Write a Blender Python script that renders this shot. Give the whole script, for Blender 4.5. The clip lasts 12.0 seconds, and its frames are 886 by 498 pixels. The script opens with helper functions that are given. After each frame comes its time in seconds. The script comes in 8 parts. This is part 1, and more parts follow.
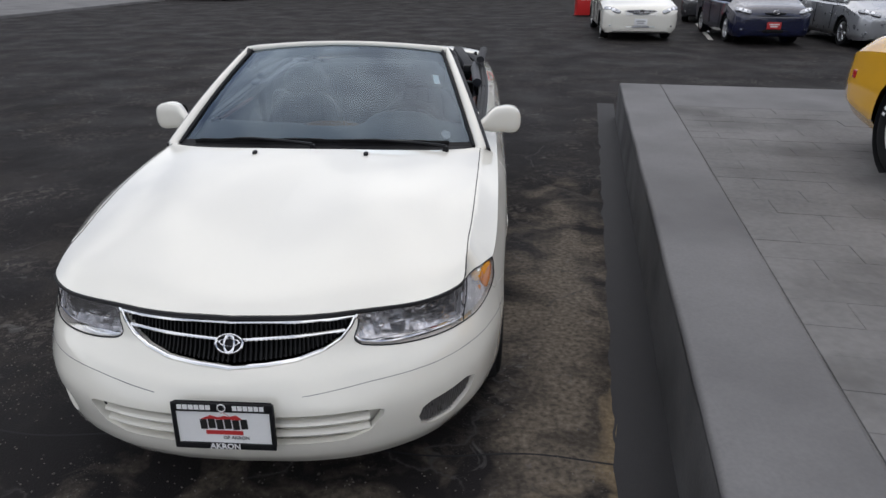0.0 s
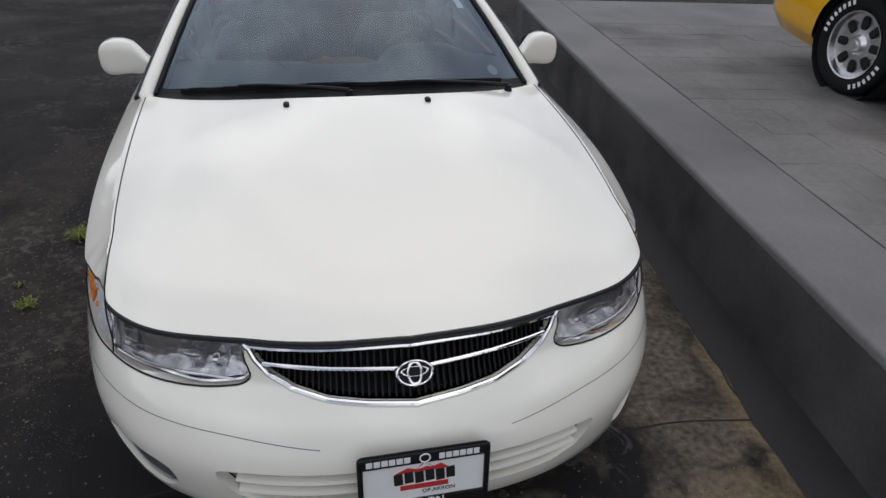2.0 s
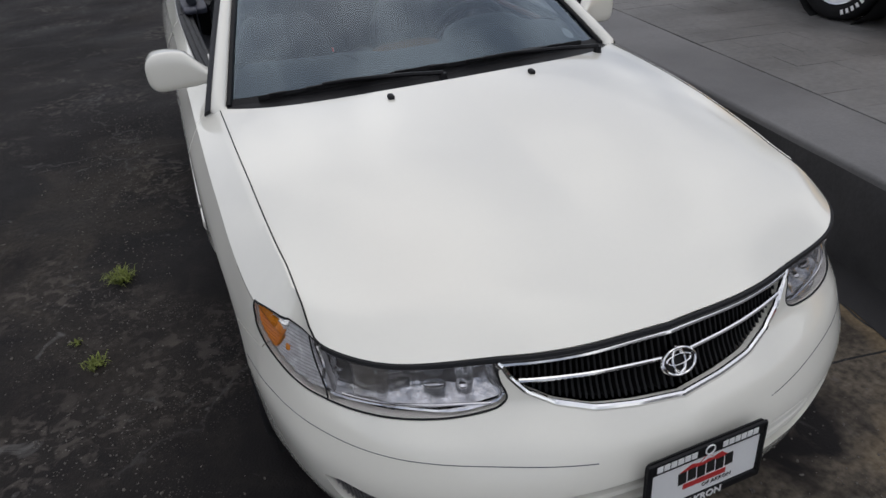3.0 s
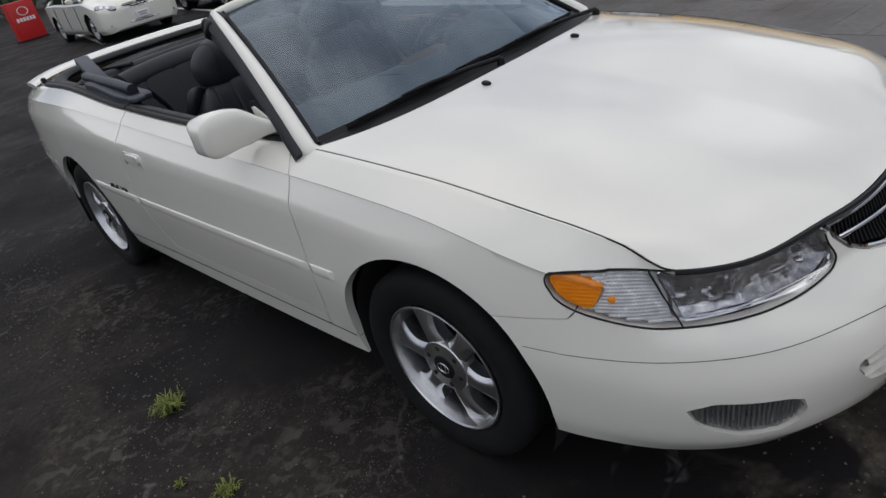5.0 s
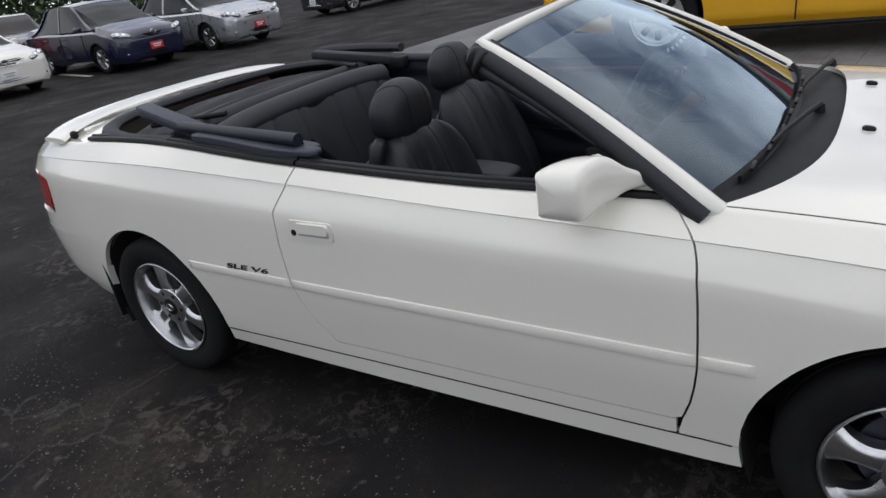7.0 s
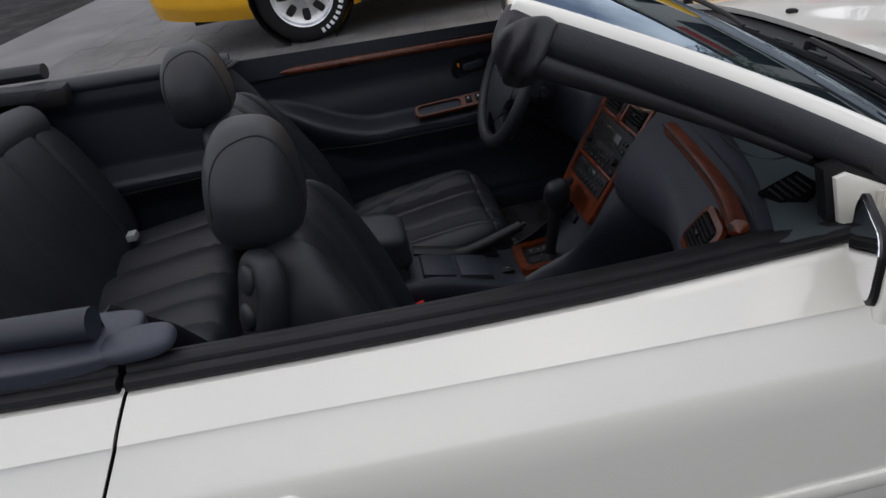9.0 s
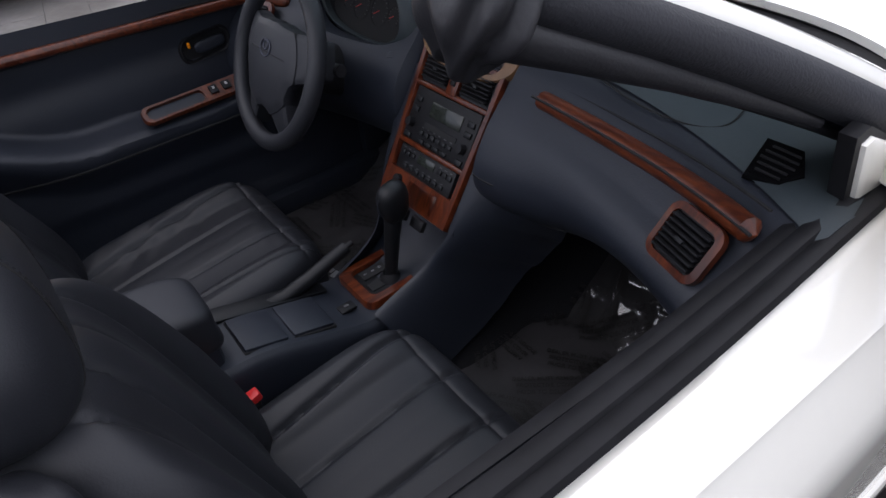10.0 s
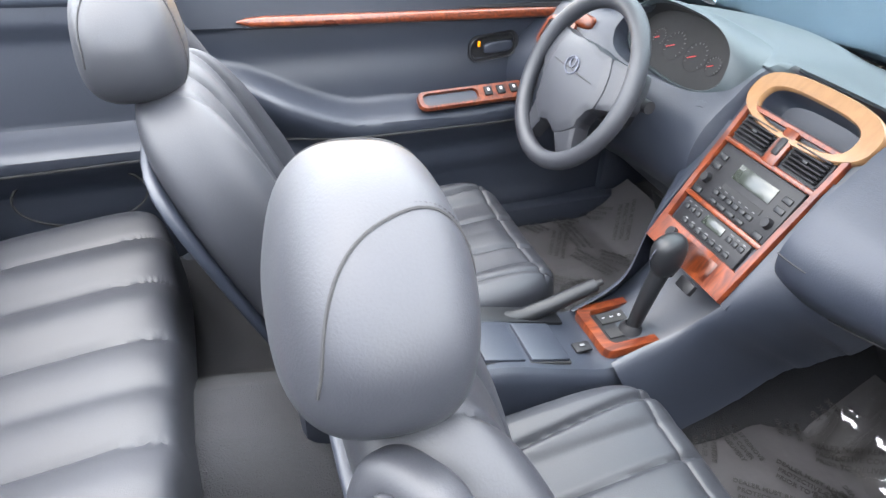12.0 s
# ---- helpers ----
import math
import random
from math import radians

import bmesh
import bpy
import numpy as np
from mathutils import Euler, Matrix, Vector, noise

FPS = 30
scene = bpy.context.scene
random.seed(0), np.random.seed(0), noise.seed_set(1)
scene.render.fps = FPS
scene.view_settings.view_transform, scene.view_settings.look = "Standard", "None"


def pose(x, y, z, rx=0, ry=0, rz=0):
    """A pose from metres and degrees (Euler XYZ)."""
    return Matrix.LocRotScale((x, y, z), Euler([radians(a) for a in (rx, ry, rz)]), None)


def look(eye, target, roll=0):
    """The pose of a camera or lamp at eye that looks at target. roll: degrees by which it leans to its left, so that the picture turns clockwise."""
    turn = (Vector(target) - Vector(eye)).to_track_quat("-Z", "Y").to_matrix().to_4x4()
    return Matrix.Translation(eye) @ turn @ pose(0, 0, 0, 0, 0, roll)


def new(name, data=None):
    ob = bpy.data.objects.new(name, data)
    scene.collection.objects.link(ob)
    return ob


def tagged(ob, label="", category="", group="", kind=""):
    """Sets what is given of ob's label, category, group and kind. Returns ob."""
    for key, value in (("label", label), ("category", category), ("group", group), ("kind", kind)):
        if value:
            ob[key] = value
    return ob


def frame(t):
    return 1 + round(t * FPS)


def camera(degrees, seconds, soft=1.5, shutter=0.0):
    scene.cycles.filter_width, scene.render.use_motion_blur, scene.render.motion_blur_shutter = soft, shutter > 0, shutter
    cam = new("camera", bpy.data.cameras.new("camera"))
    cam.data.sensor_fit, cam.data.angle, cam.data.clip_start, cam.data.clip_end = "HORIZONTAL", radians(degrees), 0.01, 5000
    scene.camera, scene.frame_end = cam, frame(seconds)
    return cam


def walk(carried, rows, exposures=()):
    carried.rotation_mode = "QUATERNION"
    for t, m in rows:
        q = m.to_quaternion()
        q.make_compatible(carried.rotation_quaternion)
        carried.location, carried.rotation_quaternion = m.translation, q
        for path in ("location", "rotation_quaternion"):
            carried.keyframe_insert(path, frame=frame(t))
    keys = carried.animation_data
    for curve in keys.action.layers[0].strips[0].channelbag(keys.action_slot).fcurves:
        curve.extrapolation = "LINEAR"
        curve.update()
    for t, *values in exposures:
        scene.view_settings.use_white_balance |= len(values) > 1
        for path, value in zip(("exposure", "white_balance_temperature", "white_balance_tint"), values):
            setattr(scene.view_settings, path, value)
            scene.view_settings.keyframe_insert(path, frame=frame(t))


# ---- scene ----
cam = camera(68.0, 12.0)
PATH = [
    (0, (0.764, -2.645, 1.728), (0.655, -0.812, 0.935), -0.1),
    (0.5, (0.549, -2.576, 1.716), (0.567, -0.753, 0.894), 0.1),
    (1, (0.368, -2.41, 1.708), (0.519, -0.637, 0.796), 0.2),
    (1.5, (0.115, -2.244, 1.676), (0.305, -0.479, 0.756), -0.2),
    (2, (-0.227, -2.113, 1.682), (0.181, -0.428, 0.684), 2.1),
    (2.5, (-0.527, -1.914, 1.651), (-0.084, -0.267, 0.606), -1.0),
    (4.5, (-1.611, -1.44, 1.584), (-0.464, -0.142, 0.583), -9.9),
    (5, (-1.774, -1.221, 1.532), (-0.643, 0.124, 0.577), -13.9),
    (5.5, (-2.068, -0.92, 1.529), (-0.748, 0.266, 0.606), -10.7),
    (6, (-2.24, -0.621, 1.554), (-0.847, 0.489, 0.645), -10.7),
    (6.5, (-2.315, -0.217, 1.578), (-0.904, 0.928, 0.742), -10.6),
    (8.5, (-1.791, 1.235, 1.515), (-0.052, 1.408, 0.541), -7.5),
    (9, (-1.482, 1.385, 1.505), (0.22, 1.267, 0.461), -10.3),
    (9.5, (-1.187, 1.515, 1.465), (0.294, 0.813, 0.319), -6.7),
    (10, (-0.988, 1.487, 1.424), (0.331, 0.638, 0.183), -7.0),
    (10.5, (-0.861, 1.485, 1.418), (0.323, 0.519, 0.127), -2.8),
    (11, (-0.793, 1.538, 1.438), (0.496, 0.67, 0.18), -2.3),
    (11.5, (-0.772, 1.615, 1.418), (0.671, 0.897, 0.233), -0.2),
    (12, (-0.817, 1.706, 1.402), (0.711, 1.149, 0.238), 2.4),
]
walk(cam, [(t, look(eye, target, roll)) for t, eye, target, roll in PATH], exposures=[(0, 0.14, 6500, 11), (1.0, 0.12, 6500, 11), (1.5, 0.02, 6500, 11), (2.5, -0.12, 6500, 11), (4.5, -0.27, 6500, 11), (5.5, 0.0, 6500, 11), (6.5, 0.12, 6520, 11), (8.5, 0.26, 6560, 11), (9.0, 0.16, 6560, 12), (9.5, 0.45, 6520, 15), (10, 0.85, 6350, 16), (10.5, 2.08, 6150, 11), (11, 3.62, 6200, 10), (11.5, 4.15, 6450, 9), (12, 4.2, 6650, 8)])

# ---- world and sun ----
world = bpy.data.worlds.new("overcast_sky")
scene.world = world
world.use_nodes = True
wt = world.node_tree
bg = wt.nodes["Background"]
sky = wt.nodes.new("ShaderNodeTexSky")
sky.sky_type = "NISHITA"
sky.sun_disc = False
sky.sun_elevation, sky.sun_rotation = radians(66), radians(20)
sky.air_density, sky.dust_density = 1.0, 3.0
cloud = wt.nodes.new("ShaderNodeTexNoise")
cloud.inputs["Scale"].default_value = 2.6
cloud.inputs["Detail"].default_value = 7
cloud.inputs["Roughness"].default_value = 0.55
ramp = wt.nodes.new("ShaderNodeValToRGB")
ramp.color_ramp.elements[0].position, ramp.color_ramp.elements[0].color = 0.40, (2.8, 3.2, 4.2, 1)
ramp.color_ramp.elements[1].position, ramp.color_ramp.elements[1].color = 0.60, (11.0, 11.2, 11.4, 1)
mixsky = wt.nodes.new("ShaderNodeMixRGB")
mixsky.inputs[0].default_value = 0.82
wt.links.new(cloud.outputs["Fac"], ramp.inputs[0])
wt.links.new(sky.outputs[0], mixsky.inputs[1])
wt.links.new(ramp.outputs[0], mixsky.inputs[2])
wt.links.new(mixsky.outputs[0], bg.inputs[0])
bg.inputs[1].default_value = 0.118

sun = new("sun", bpy.data.lights.new("sun", "SUN"))
sun.data.energy, sun.data.angle, sun.data.color = 0.5, radians(95), (1, 0.97, 0.93)
sun.matrix_world = look((2, 6, 16), (0, 1, 0))


# ---- materials ----
def mat(name, base, rough=0.5, metal=0.0, var=0.12, scale=6.0, fine=80.0, bump=0.0, coat=0.0, rvar=0.08, spec=0.5, dirt=None, sheen=0.0, world=False):
    """Procedural surface: colour drifts at a broad and a fine scale, gloss drifts, fine relief."""
    m = bpy.data.materials.new(name)
    m.use_nodes = True
    nt = m.node_tree
    b = nt.nodes["Principled BSDF"]
    tc = nt.nodes.new("ShaderNodeTexCoord")
    n1 = nt.nodes.new("ShaderNodeTexNoise")
    n2 = nt.nodes.new("ShaderNodeTexNoise")
    n1.inputs["Scale"].default_value, n1.inputs["Detail"].default_value = scale, 6
    n2.inputs["Scale"].default_value, n2.inputs["Detail"].default_value = fine, 4
    where = nt.nodes.new("ShaderNodeNewGeometry").outputs["Position"] if world else tc.outputs["Object"]
    for n in (n1, n2):
        nt.links.new(where, n.inputs["Vector"])
    add = nt.nodes.new("ShaderNodeMath")
    add.operation = "MULTIPLY_ADD"
    add.inputs[1].default_value = 0.45
    nt.links.new(n2.outputs["Fac"], add.inputs[0])
    nt.links.new(n1.outputs["Fac"], add.inputs[2])
    cr = nt.nodes.new("ShaderNodeValToRGB")
    lo, hi = (tuple(min(1, c * k) for c in base) + (1,) for k in (1 - var, 1 + var))
    cr.color_ramp.elements[0].position, cr.color_ramp.elements[0].color = 0.45, lo
    cr.color_ramp.elements[1].position, cr.color_ramp.elements[1].color = 1.0, hi
    nt.links.new(add.outputs[0], cr.inputs[0])
    colour = cr.outputs[0]
    if dirt:
        n3 = nt.nodes.new("ShaderNodeTexNoise")
        n3.inputs["Scale"].default_value, n3.inputs["Detail"].default_value = dirt[1], 8
        nt.links.new(where, n3.inputs["Vector"])
        r3 = nt.nodes.new("ShaderNodeValToRGB")
        r3.color_ramp.elements[0].position, r3.color_ramp.elements[1].position = dirt[2], dirt[3]
        nt.links.new(n3.outputs["Fac"], r3.inputs[0])
        mx = nt.nodes.new("ShaderNodeMixRGB")
        nt.links.new(r3.outputs[0], mx.inputs[0])
        nt.links.new(colour, mx.inputs[1])
        mx.inputs[2].default_value = (*dirt[0], 1)
        colour = mx.outputs[0]
    nt.links.new(colour, b.inputs["Base Color"])
    rr = nt.nodes.new("ShaderNodeMapRange")
    rr.inputs[3].default_value, rr.inputs[4].default_value = max(0, rough - rvar), min(1, rough + rvar)
    nt.links.new(n1.outputs["Fac"], rr.inputs[0])
    nt.links.new(rr.outputs[0], b.inputs["Roughness"])
    b.inputs["Metallic"].default_value = metal
    b.inputs["Coat Weight"].default_value = coat
    b.inputs["Coat Roughness"].default_value = 0.03
    b.inputs["Specular IOR Level"].default_value = spec
    if sheen:
        b.inputs["Sheen Weight"].default_value = sheen
    if bump:
        bp = nt.nodes.new("ShaderNodeBump")
        bp.inputs["Strength"].default_value, bp.inputs["Distance"].default_value = bump, 0.004
        nt.links.new(n2.outputs["Fac"], bp.inputs["Height"])
        nt.links.new(bp.outputs[0], b.inputs["Normal"])
    return m


def glass(name, tint, rough=0.0, gain=1.9, floor_=0.03, sheen=(1, 1, 1)):
    m = bpy.data.materials.new(name)
    m.use_nodes = True
    nt = m.node_tree
    nt.nodes.remove(nt.nodes["Principled BSDF"])
    out = nt.nodes["Material Output"]
    tr = nt.nodes.new("ShaderNodeBsdfTransparent")
    tr.inputs[0].default_value = (*tint, 1)
    gl = nt.nodes.new("ShaderNodeBsdfGlossy")
    gl.inputs["Roughness"].default_value = rough
    gl.inputs["Color"].default_value = (*sheen, 1)
    fr = nt.nodes.new("ShaderNodeFresnel")
    fr.inputs[0].default_value = 1.52
    mul = nt.nodes.new("ShaderNodeMath")
    mul.operation = "MULTIPLY_ADD"
    mul.inputs[1].default_value, mul.inputs[2].default_value = gain, floor_
    nt.links.new(fr.outputs[0], mul.inputs[0])
    mx = nt.nodes.new("ShaderNodeMixShader")
    nt.links.new(mul.outputs[0], mx.inputs[0])
    nt.links.new(tr.outputs[0], mx.inputs[1])
    nt.links.new(gl.outputs[0], mx.inputs[2])
    nt.links.new(mx.outputs[0], out.inputs[0])
    return m


def wood(name, dark, light, axis=0):
    """Lacquered burl trim."""
    m = mat(name, dark, 0.30, coat=0.10, spec=0.35)
    nt = m.node_tree
    b = nt.nodes["Principled BSDF"]
    tc = nt.nodes.new("ShaderNodeTexCoord")
    mp = nt.nodes.new("ShaderNodeMapping")
    mp.inputs["Scale"].default_value = (6, 40, 40) if axis == 0 else (40, 10, 10)
    ns = nt.nodes.new("ShaderNodeTexNoise")
    ns.inputs["Scale"].default_value, ns.inputs["Detail"].default_value, ns.inputs["Distortion"].default_value = 1.6, 6, 1.4
    cr = nt.nodes.new("ShaderNodeValToRGB")
    cr.color_ramp.elements[0].position, cr.color_ramp.elements[0].color = 0.38, (*dark, 1)
    cr.color_ramp.elements[1].position, cr.color_ramp.elements[1].color = 0.68, (*light, 1)
    nt.links.new(tc.outputs["Object"], mp.inputs[0])
    nt.links.new(mp.outputs[0], ns.inputs["Vector"])
    nt.links.new(ns.outputs["Fac"], cr.inputs[0])
    nt.links.new(cr.outputs[0], b.inputs["Base Color"])
    return m


# bare areas of the asphalt: centre, half sizes, turn, strength
WORN = [(0.4, -1.6, 2.0, 0.9, 0, 0.95), (1.17, 0.35, 0.42, 2.5, -8, 0.9), (-1.35, 0.5, 0.42, 1.1, 10, 0.10), (-1.55, 2.1, 0.55, 0.9, -15, 0.16), (-1.3, -1.2, 0.9, 0.4, 0, 0.15), (-1.9, 1.2, 0.5, 0.35, 20, 0.12)]
# drifted sand
SANDY = [(1.37, -0.52, 0.13, 0.55, -9, 0.95), (1.18, -1.0, 0.42, 0.20, 0, 0.7)]


def asphalt(name):
    m = bpy.data.materials.new(name)
    m.use_nodes = True
    nt = m.node_tree
    b = nt.nodes["Principled BSDF"]
    tc = nt.nodes.new("ShaderNodeTexCoord")

    def noise_of(scale, detail=6, dist=0.0):
        n = nt.nodes.new("ShaderNodeTexNoise")
        n.inputs["Scale"].default_value, n.inputs["Detail"].default_value, n.inputs["Distortion"].default_value = scale, detail, dist
        nt.links.new(tc.outputs["Object"], n.inputs["Vector"])
        return n.outputs["Fac"]

    def ramp_of(fac, p0, p1, c0=(0, 0, 0), c1=(1, 1, 1)):
        r = nt.nodes.new("ShaderNodeValToRGB")
        r.color_ramp.elements[0].position, r.color_ramp.elements[0].color = p0, (*c0, 1)
        r.color_ramp.elements[1].position, r.color_ramp.elements[1].color = p1, (*c1, 1)
        nt.links.new(fac, r.inputs[0])
        return r.outputs[0]

    def mix(fac, a, c, kind="MIX"):
        x = nt.nodes.new("ShaderNodeMixRGB")
        x.blend_type = kind
        nt.links.new(fac, x.inputs[0])
        nt.links.new(a, x.inputs[1])
        if isinstance(c, tuple):
            x.inputs[2].default_value = (*c, 1)
        else:
            nt.links.new(c, x.inputs[2])
        return x.outputs[0]

    col = ramp_of(noise_of(0.7, 8), 0.3, 0.7, (0.0070, 0.0061, 0.0066), (0.0170, 0.0148, 0.0150))
    # worn brown and sandy areas where the seal coat has gone
    col = mix(ramp_of(noise_of(1.3, 9, 0.4), 0.52, 0.72, c1=(0.7, 0.7, 0.7)), col, (0.026, 0.022, 0.019))
    vor = nt.nodes.new("ShaderNodeTexVoronoi")
    vor.inputs["Scale"].default_value = 95
    nt.links.new(tc.outputs["Object"], vor.inputs["Vector"])
    stones = ramp_of(vor.outputs["Distance"], 0.08, 0.3, (1, 1, 1), (0, 0, 0))
    patch = ramp_of(noise_of(2.1, 8, 0.6), 0.5, 0.66)
    sp = mix(stones, patch, (0, 0, 0))
    inv = nt.nodes.new("ShaderNodeMath")
    inv.operation = "MULTIPLY"
    nt.links.new(stones, inv.inputs[0])
    nt.links.new(patch, inv.inputs[1])
    col = mix(inv.outputs[0], col, (0.11, 0.098, 0.085))
    # broken crumbly rafts of bare aggregate
    raft = nt.nodes.new("ShaderNodeMath")
    raft.operation = "MULTIPLY"
    nt.links.new(ramp_of(noise_of(17, 12, 0.9), 0.50, 0.62), raft.inputs[0])
    nt.links.new(ramp_of(noise_of(1.5, 6, 0.4), 0.50, 0.62), raft.inputs[1])
    col = mix(raft.outputs[0], col, (0.062, 0.054, 0.048))
    # bare worn areas with ragged rims
    rag = noise_of(3.2, 10, 0.8)
    grit = ramp_of(noise_of(38, 9), 0.30, 0.75, (0.055, 0.046, 0.037), (0.20, 0.168, 0.130))
    sand = ramp_of(noise_of(45, 7), 0.3, 0.7, (0.13, 0.095, 0.055), (0.27, 0.205, 0.125))
    for cx, cy, rx, ry, turn, amount in WORN + SANDY:
        mp = nt.nodes.new("ShaderNodeMapping")
        mp.vector_type = "TEXTURE"
        mp.inputs["Location"].default_value = (cx, cy, 0)
        mp.inputs["Rotation"].default_value = (0, 0, radians(turn))
        mp.inputs["Scale"].default_value = (rx, ry, 1)
        ln = nt.nodes.new("ShaderNodeVectorMath")
        ln.operation = "LENGTH"
        nt.links.new(tc.outputs["Object"], mp.inputs[0])
        nt.links.new(mp.outputs[0], ln.inputs[0])
        sm = nt.nodes.new("ShaderNodeMath")
        sm.operation = "MULTIPLY_ADD"
        sm.inputs[1].default_value = 3.0
        nt.links.new(rag, sm.inputs[0])
        nt.links.new(ln.outputs["Value"], sm.inputs[2])
        mr = nt.nodes.new("ShaderNodeMapRange")
        mr.inputs[1].default_value, mr.inputs[2].default_value = 1.75, 2.55
        mr.inputs[3].default_value, mr.inputs[4].default_value = amount, 0.0
        nt.links.new(sm.outputs[0], mr.inputs[0])
        col = mix(mr.outputs[0], col, sand if (cx, cy, rx, ry, turn, amount) in SANDY else grit)
    # loose pale grains everywhere, thicker in places
    v2 = nt.nodes.new("ShaderNodeTexVoronoi")
    v2.inputs["Scale"].default_value = 42
    nt.links.new(tc.outputs["Object"], v2.inputs["Vector"])
    grains = nt.nodes.new("ShaderNodeMath")
    grains.operation = "MULTIPLY"
    nt.links.new(ramp_of(v2.outputs["Distance"], 0.10, 0.16, (1, 1, 1), (0, 0, 0)), grains.inputs[0])
    nt.links.new(ramp_of(noise_of(1.7, 9, 0.5), 0.50, 0.64), grains.inputs[1])
    col = mix(grains.outputs[0], col, (0.14, 0.13, 0.12))
    # pale scuffs
    col = mix(ramp_of(noise_of(5.5, 10, 1.5), 0.66, 0.75, c1=(0.55, 0.55, 0.55)), col, (0.15, 0.145, 0.14))
    # hairline cracks
    cv = nt.nodes.new("ShaderNodeTexVoronoi")
    cv.feature = "DISTANCE_TO_EDGE"
    cv.inputs["Scale"].default_value = 0.55
    warp = nt.nodes.new("ShaderNodeTexNoise")
    warp.inputs["Scale"].default_value, warp.inputs["Detail"].default_value = 4, 10
    nt.links.new(tc.outputs["Object"], warp.inputs["Vector"])
    vm = nt.nodes.new("ShaderNodeVectorMath")
    vm.operation = "MULTIPLY_ADD"
    vm.inputs[1].default_value = (0.35, 0.35, 0.35)
    nt.links.new(warp.outputs["Color"], vm.inputs[0])
    nt.links.new(tc.outputs["Object"], vm.inputs[2])
    nt.links.new(vm.outputs[0], cv.inputs["Vector"])
    crack = ramp_of(cv.outputs["Distance"], 0.0008, 0.0045, (1, 1, 1), (0, 0, 0))
    breaks = nt.nodes.new("ShaderNodeMath")
    breaks.operation = "MULTIPLY"
    nt.links.new(crack, breaks.inputs[0])
    nt.links.new(ramp_of(noise_of(0.9, 3), 0.48, 0.56), breaks.inputs[1])
    col = mix(breaks.outputs[0], col, (0.055, 0.052, 0.05))
    nt.links.new(col, b.inputs["Base Color"])
    nt.links.new(ramp_of(noise_of(1.1, 6), 0.3, 0.7, (0.65, 0.65, 0.65), (0.92, 0.92, 0.92)), b.inputs["Roughness"])
    b.inputs["Specular IOR Level"].default_value = 0.14
    bp = nt.nodes.new("ShaderNodeBump")
    bp.inputs["Strength"].default_value, bp.inputs["Distance"].default_value = 0.5, 0.006
    nt.links.new(noise_of(120, 5), bp.inputs["Height"])
    nt.links.new(bp.outputs[0], b.inputs["Normal"])
    return m


M_WHITE = mat("pearl_white_paint", (0.82, 0.797, 0.722), 0.22, var=0.012, scale=2, coat=1.0, rvar=0.03)
M_BLACK = mat("black_plastic_trim", (0.009, 0.009, 0.0105), 0.5, var=0.3, scale=20, bump=0.05, spec=0.22)
M_RUBBER = mat("tyre_rubber", (0.010, 0.010, 0.011), 0.8, var=0.3, scale=15, bump=0.15, spec=0.2)
M_LINER = mat("dark_liner", (0.008, 0.008, 0.009), 0.9, var=0.3)
M_CHROME = mat("chrome", (0.85, 0.85, 0.86), 0.06, 1.0, var=0.04, rvar=0.03)
M_ALLOY = mat("brushed_alloy", (0.72, 0.72, 0.73), 0.30, 1.0, var=0.12, scale=9, rvar=0.08, dirt=((0.2, 0.19, 0.18), 9.0, 0.55, 0.85))
M_LAMP = mat("lamp_reflector", (0.50, 0.505, 0.52), 0.22, 0.9, var=0.4, scale=30, fine=60, bump=0.25, rvar=0.08)
M_LENS = glass("clear_lamp_lens", (0.97, 0.96, 0.97), 0.0, 0.45, 0.0)
M_AMBER = mat("amber_lens", (0.95, 0.30, 0.008), 0.25, var=0.15, scale=30)
M_FOG = mat("smoked_ribbed_lens", (0.24, 0.24, 0.245), 0.3, 0.4, var=0.25, scale=40, fine=90, bump=0.4)
M_RIBBED = mat("pale_ribbed_lens", (0.78, 0.79, 0.80), 0.25, 0.2, var=0.25, scale=40, fine=90, bump=0.4)
M_RED = mat("red_lens", (0.45, 0.01, 0.01), 0.15, var=0.2, coat=1.0)
M_GLASS = glass("tinted_windscreen", (0.58, 0.69, 0.72), 0.0, 1.5, 0.03, (0.72, 0.86, 1.0))
M_LEATHER = mat("black_leather", (0.0145, 0.0155, 0.0196), 0.52, var=0.2, scale=5, fine=420, bump=0.09, rvar=0.07, spec=0.38)
M_DASH = mat("black_vinyl_padding", (0.0108, 0.0138, 0.0218), 0.50, var=0.15, scale=5, fine=320, bump=0.10)
M_DASHTOP = mat("slate_dash_top", (0.024, 0.033, 0.038), 0.55, var=0.12, scale=4, fine=320, bump=0.08)
M_CARPET = mat("black_carpet", (0.0075, 0.008, 0.0105), 0.95, var=0.4, fine=400, bump=0.8)
M_WOOD = wood("red_burl_trim", (0.045, 0.010, 0.005), (0.125, 0.030, 0.011))
M_WOODL = wood("red_burl_trim_cross", (0.045, 0.009, 0.004), (0.125, 0.027, 0.008), 1)
M_FABRIC = mat("black_vinyl_top", (0.0115, 0.012, 0.0165), 0.65, var=0.2, scale=8, fine=300, bump=0.3)
M_BOOT = mat("grey_vinyl_boot", (0.017, 0.0168, 0.020), 0.5, var=0.2, scale=10, fine=260, bump=0.15)
M_PAD = mat("slate_vinyl_flap", (0.035, 0.038, 0.055), 0.55, var=0.15, scale=6, fine=240, bump=0.2)
M_CONCRETE = mat("grey_concrete", (0.16, 0.157, 0.158), 0.85, var=0.22, scale=1.6, fine=70, bump=0.35, dirt=((0.10, 0.098, 0.10), 0.9, 0.48, 0.75))
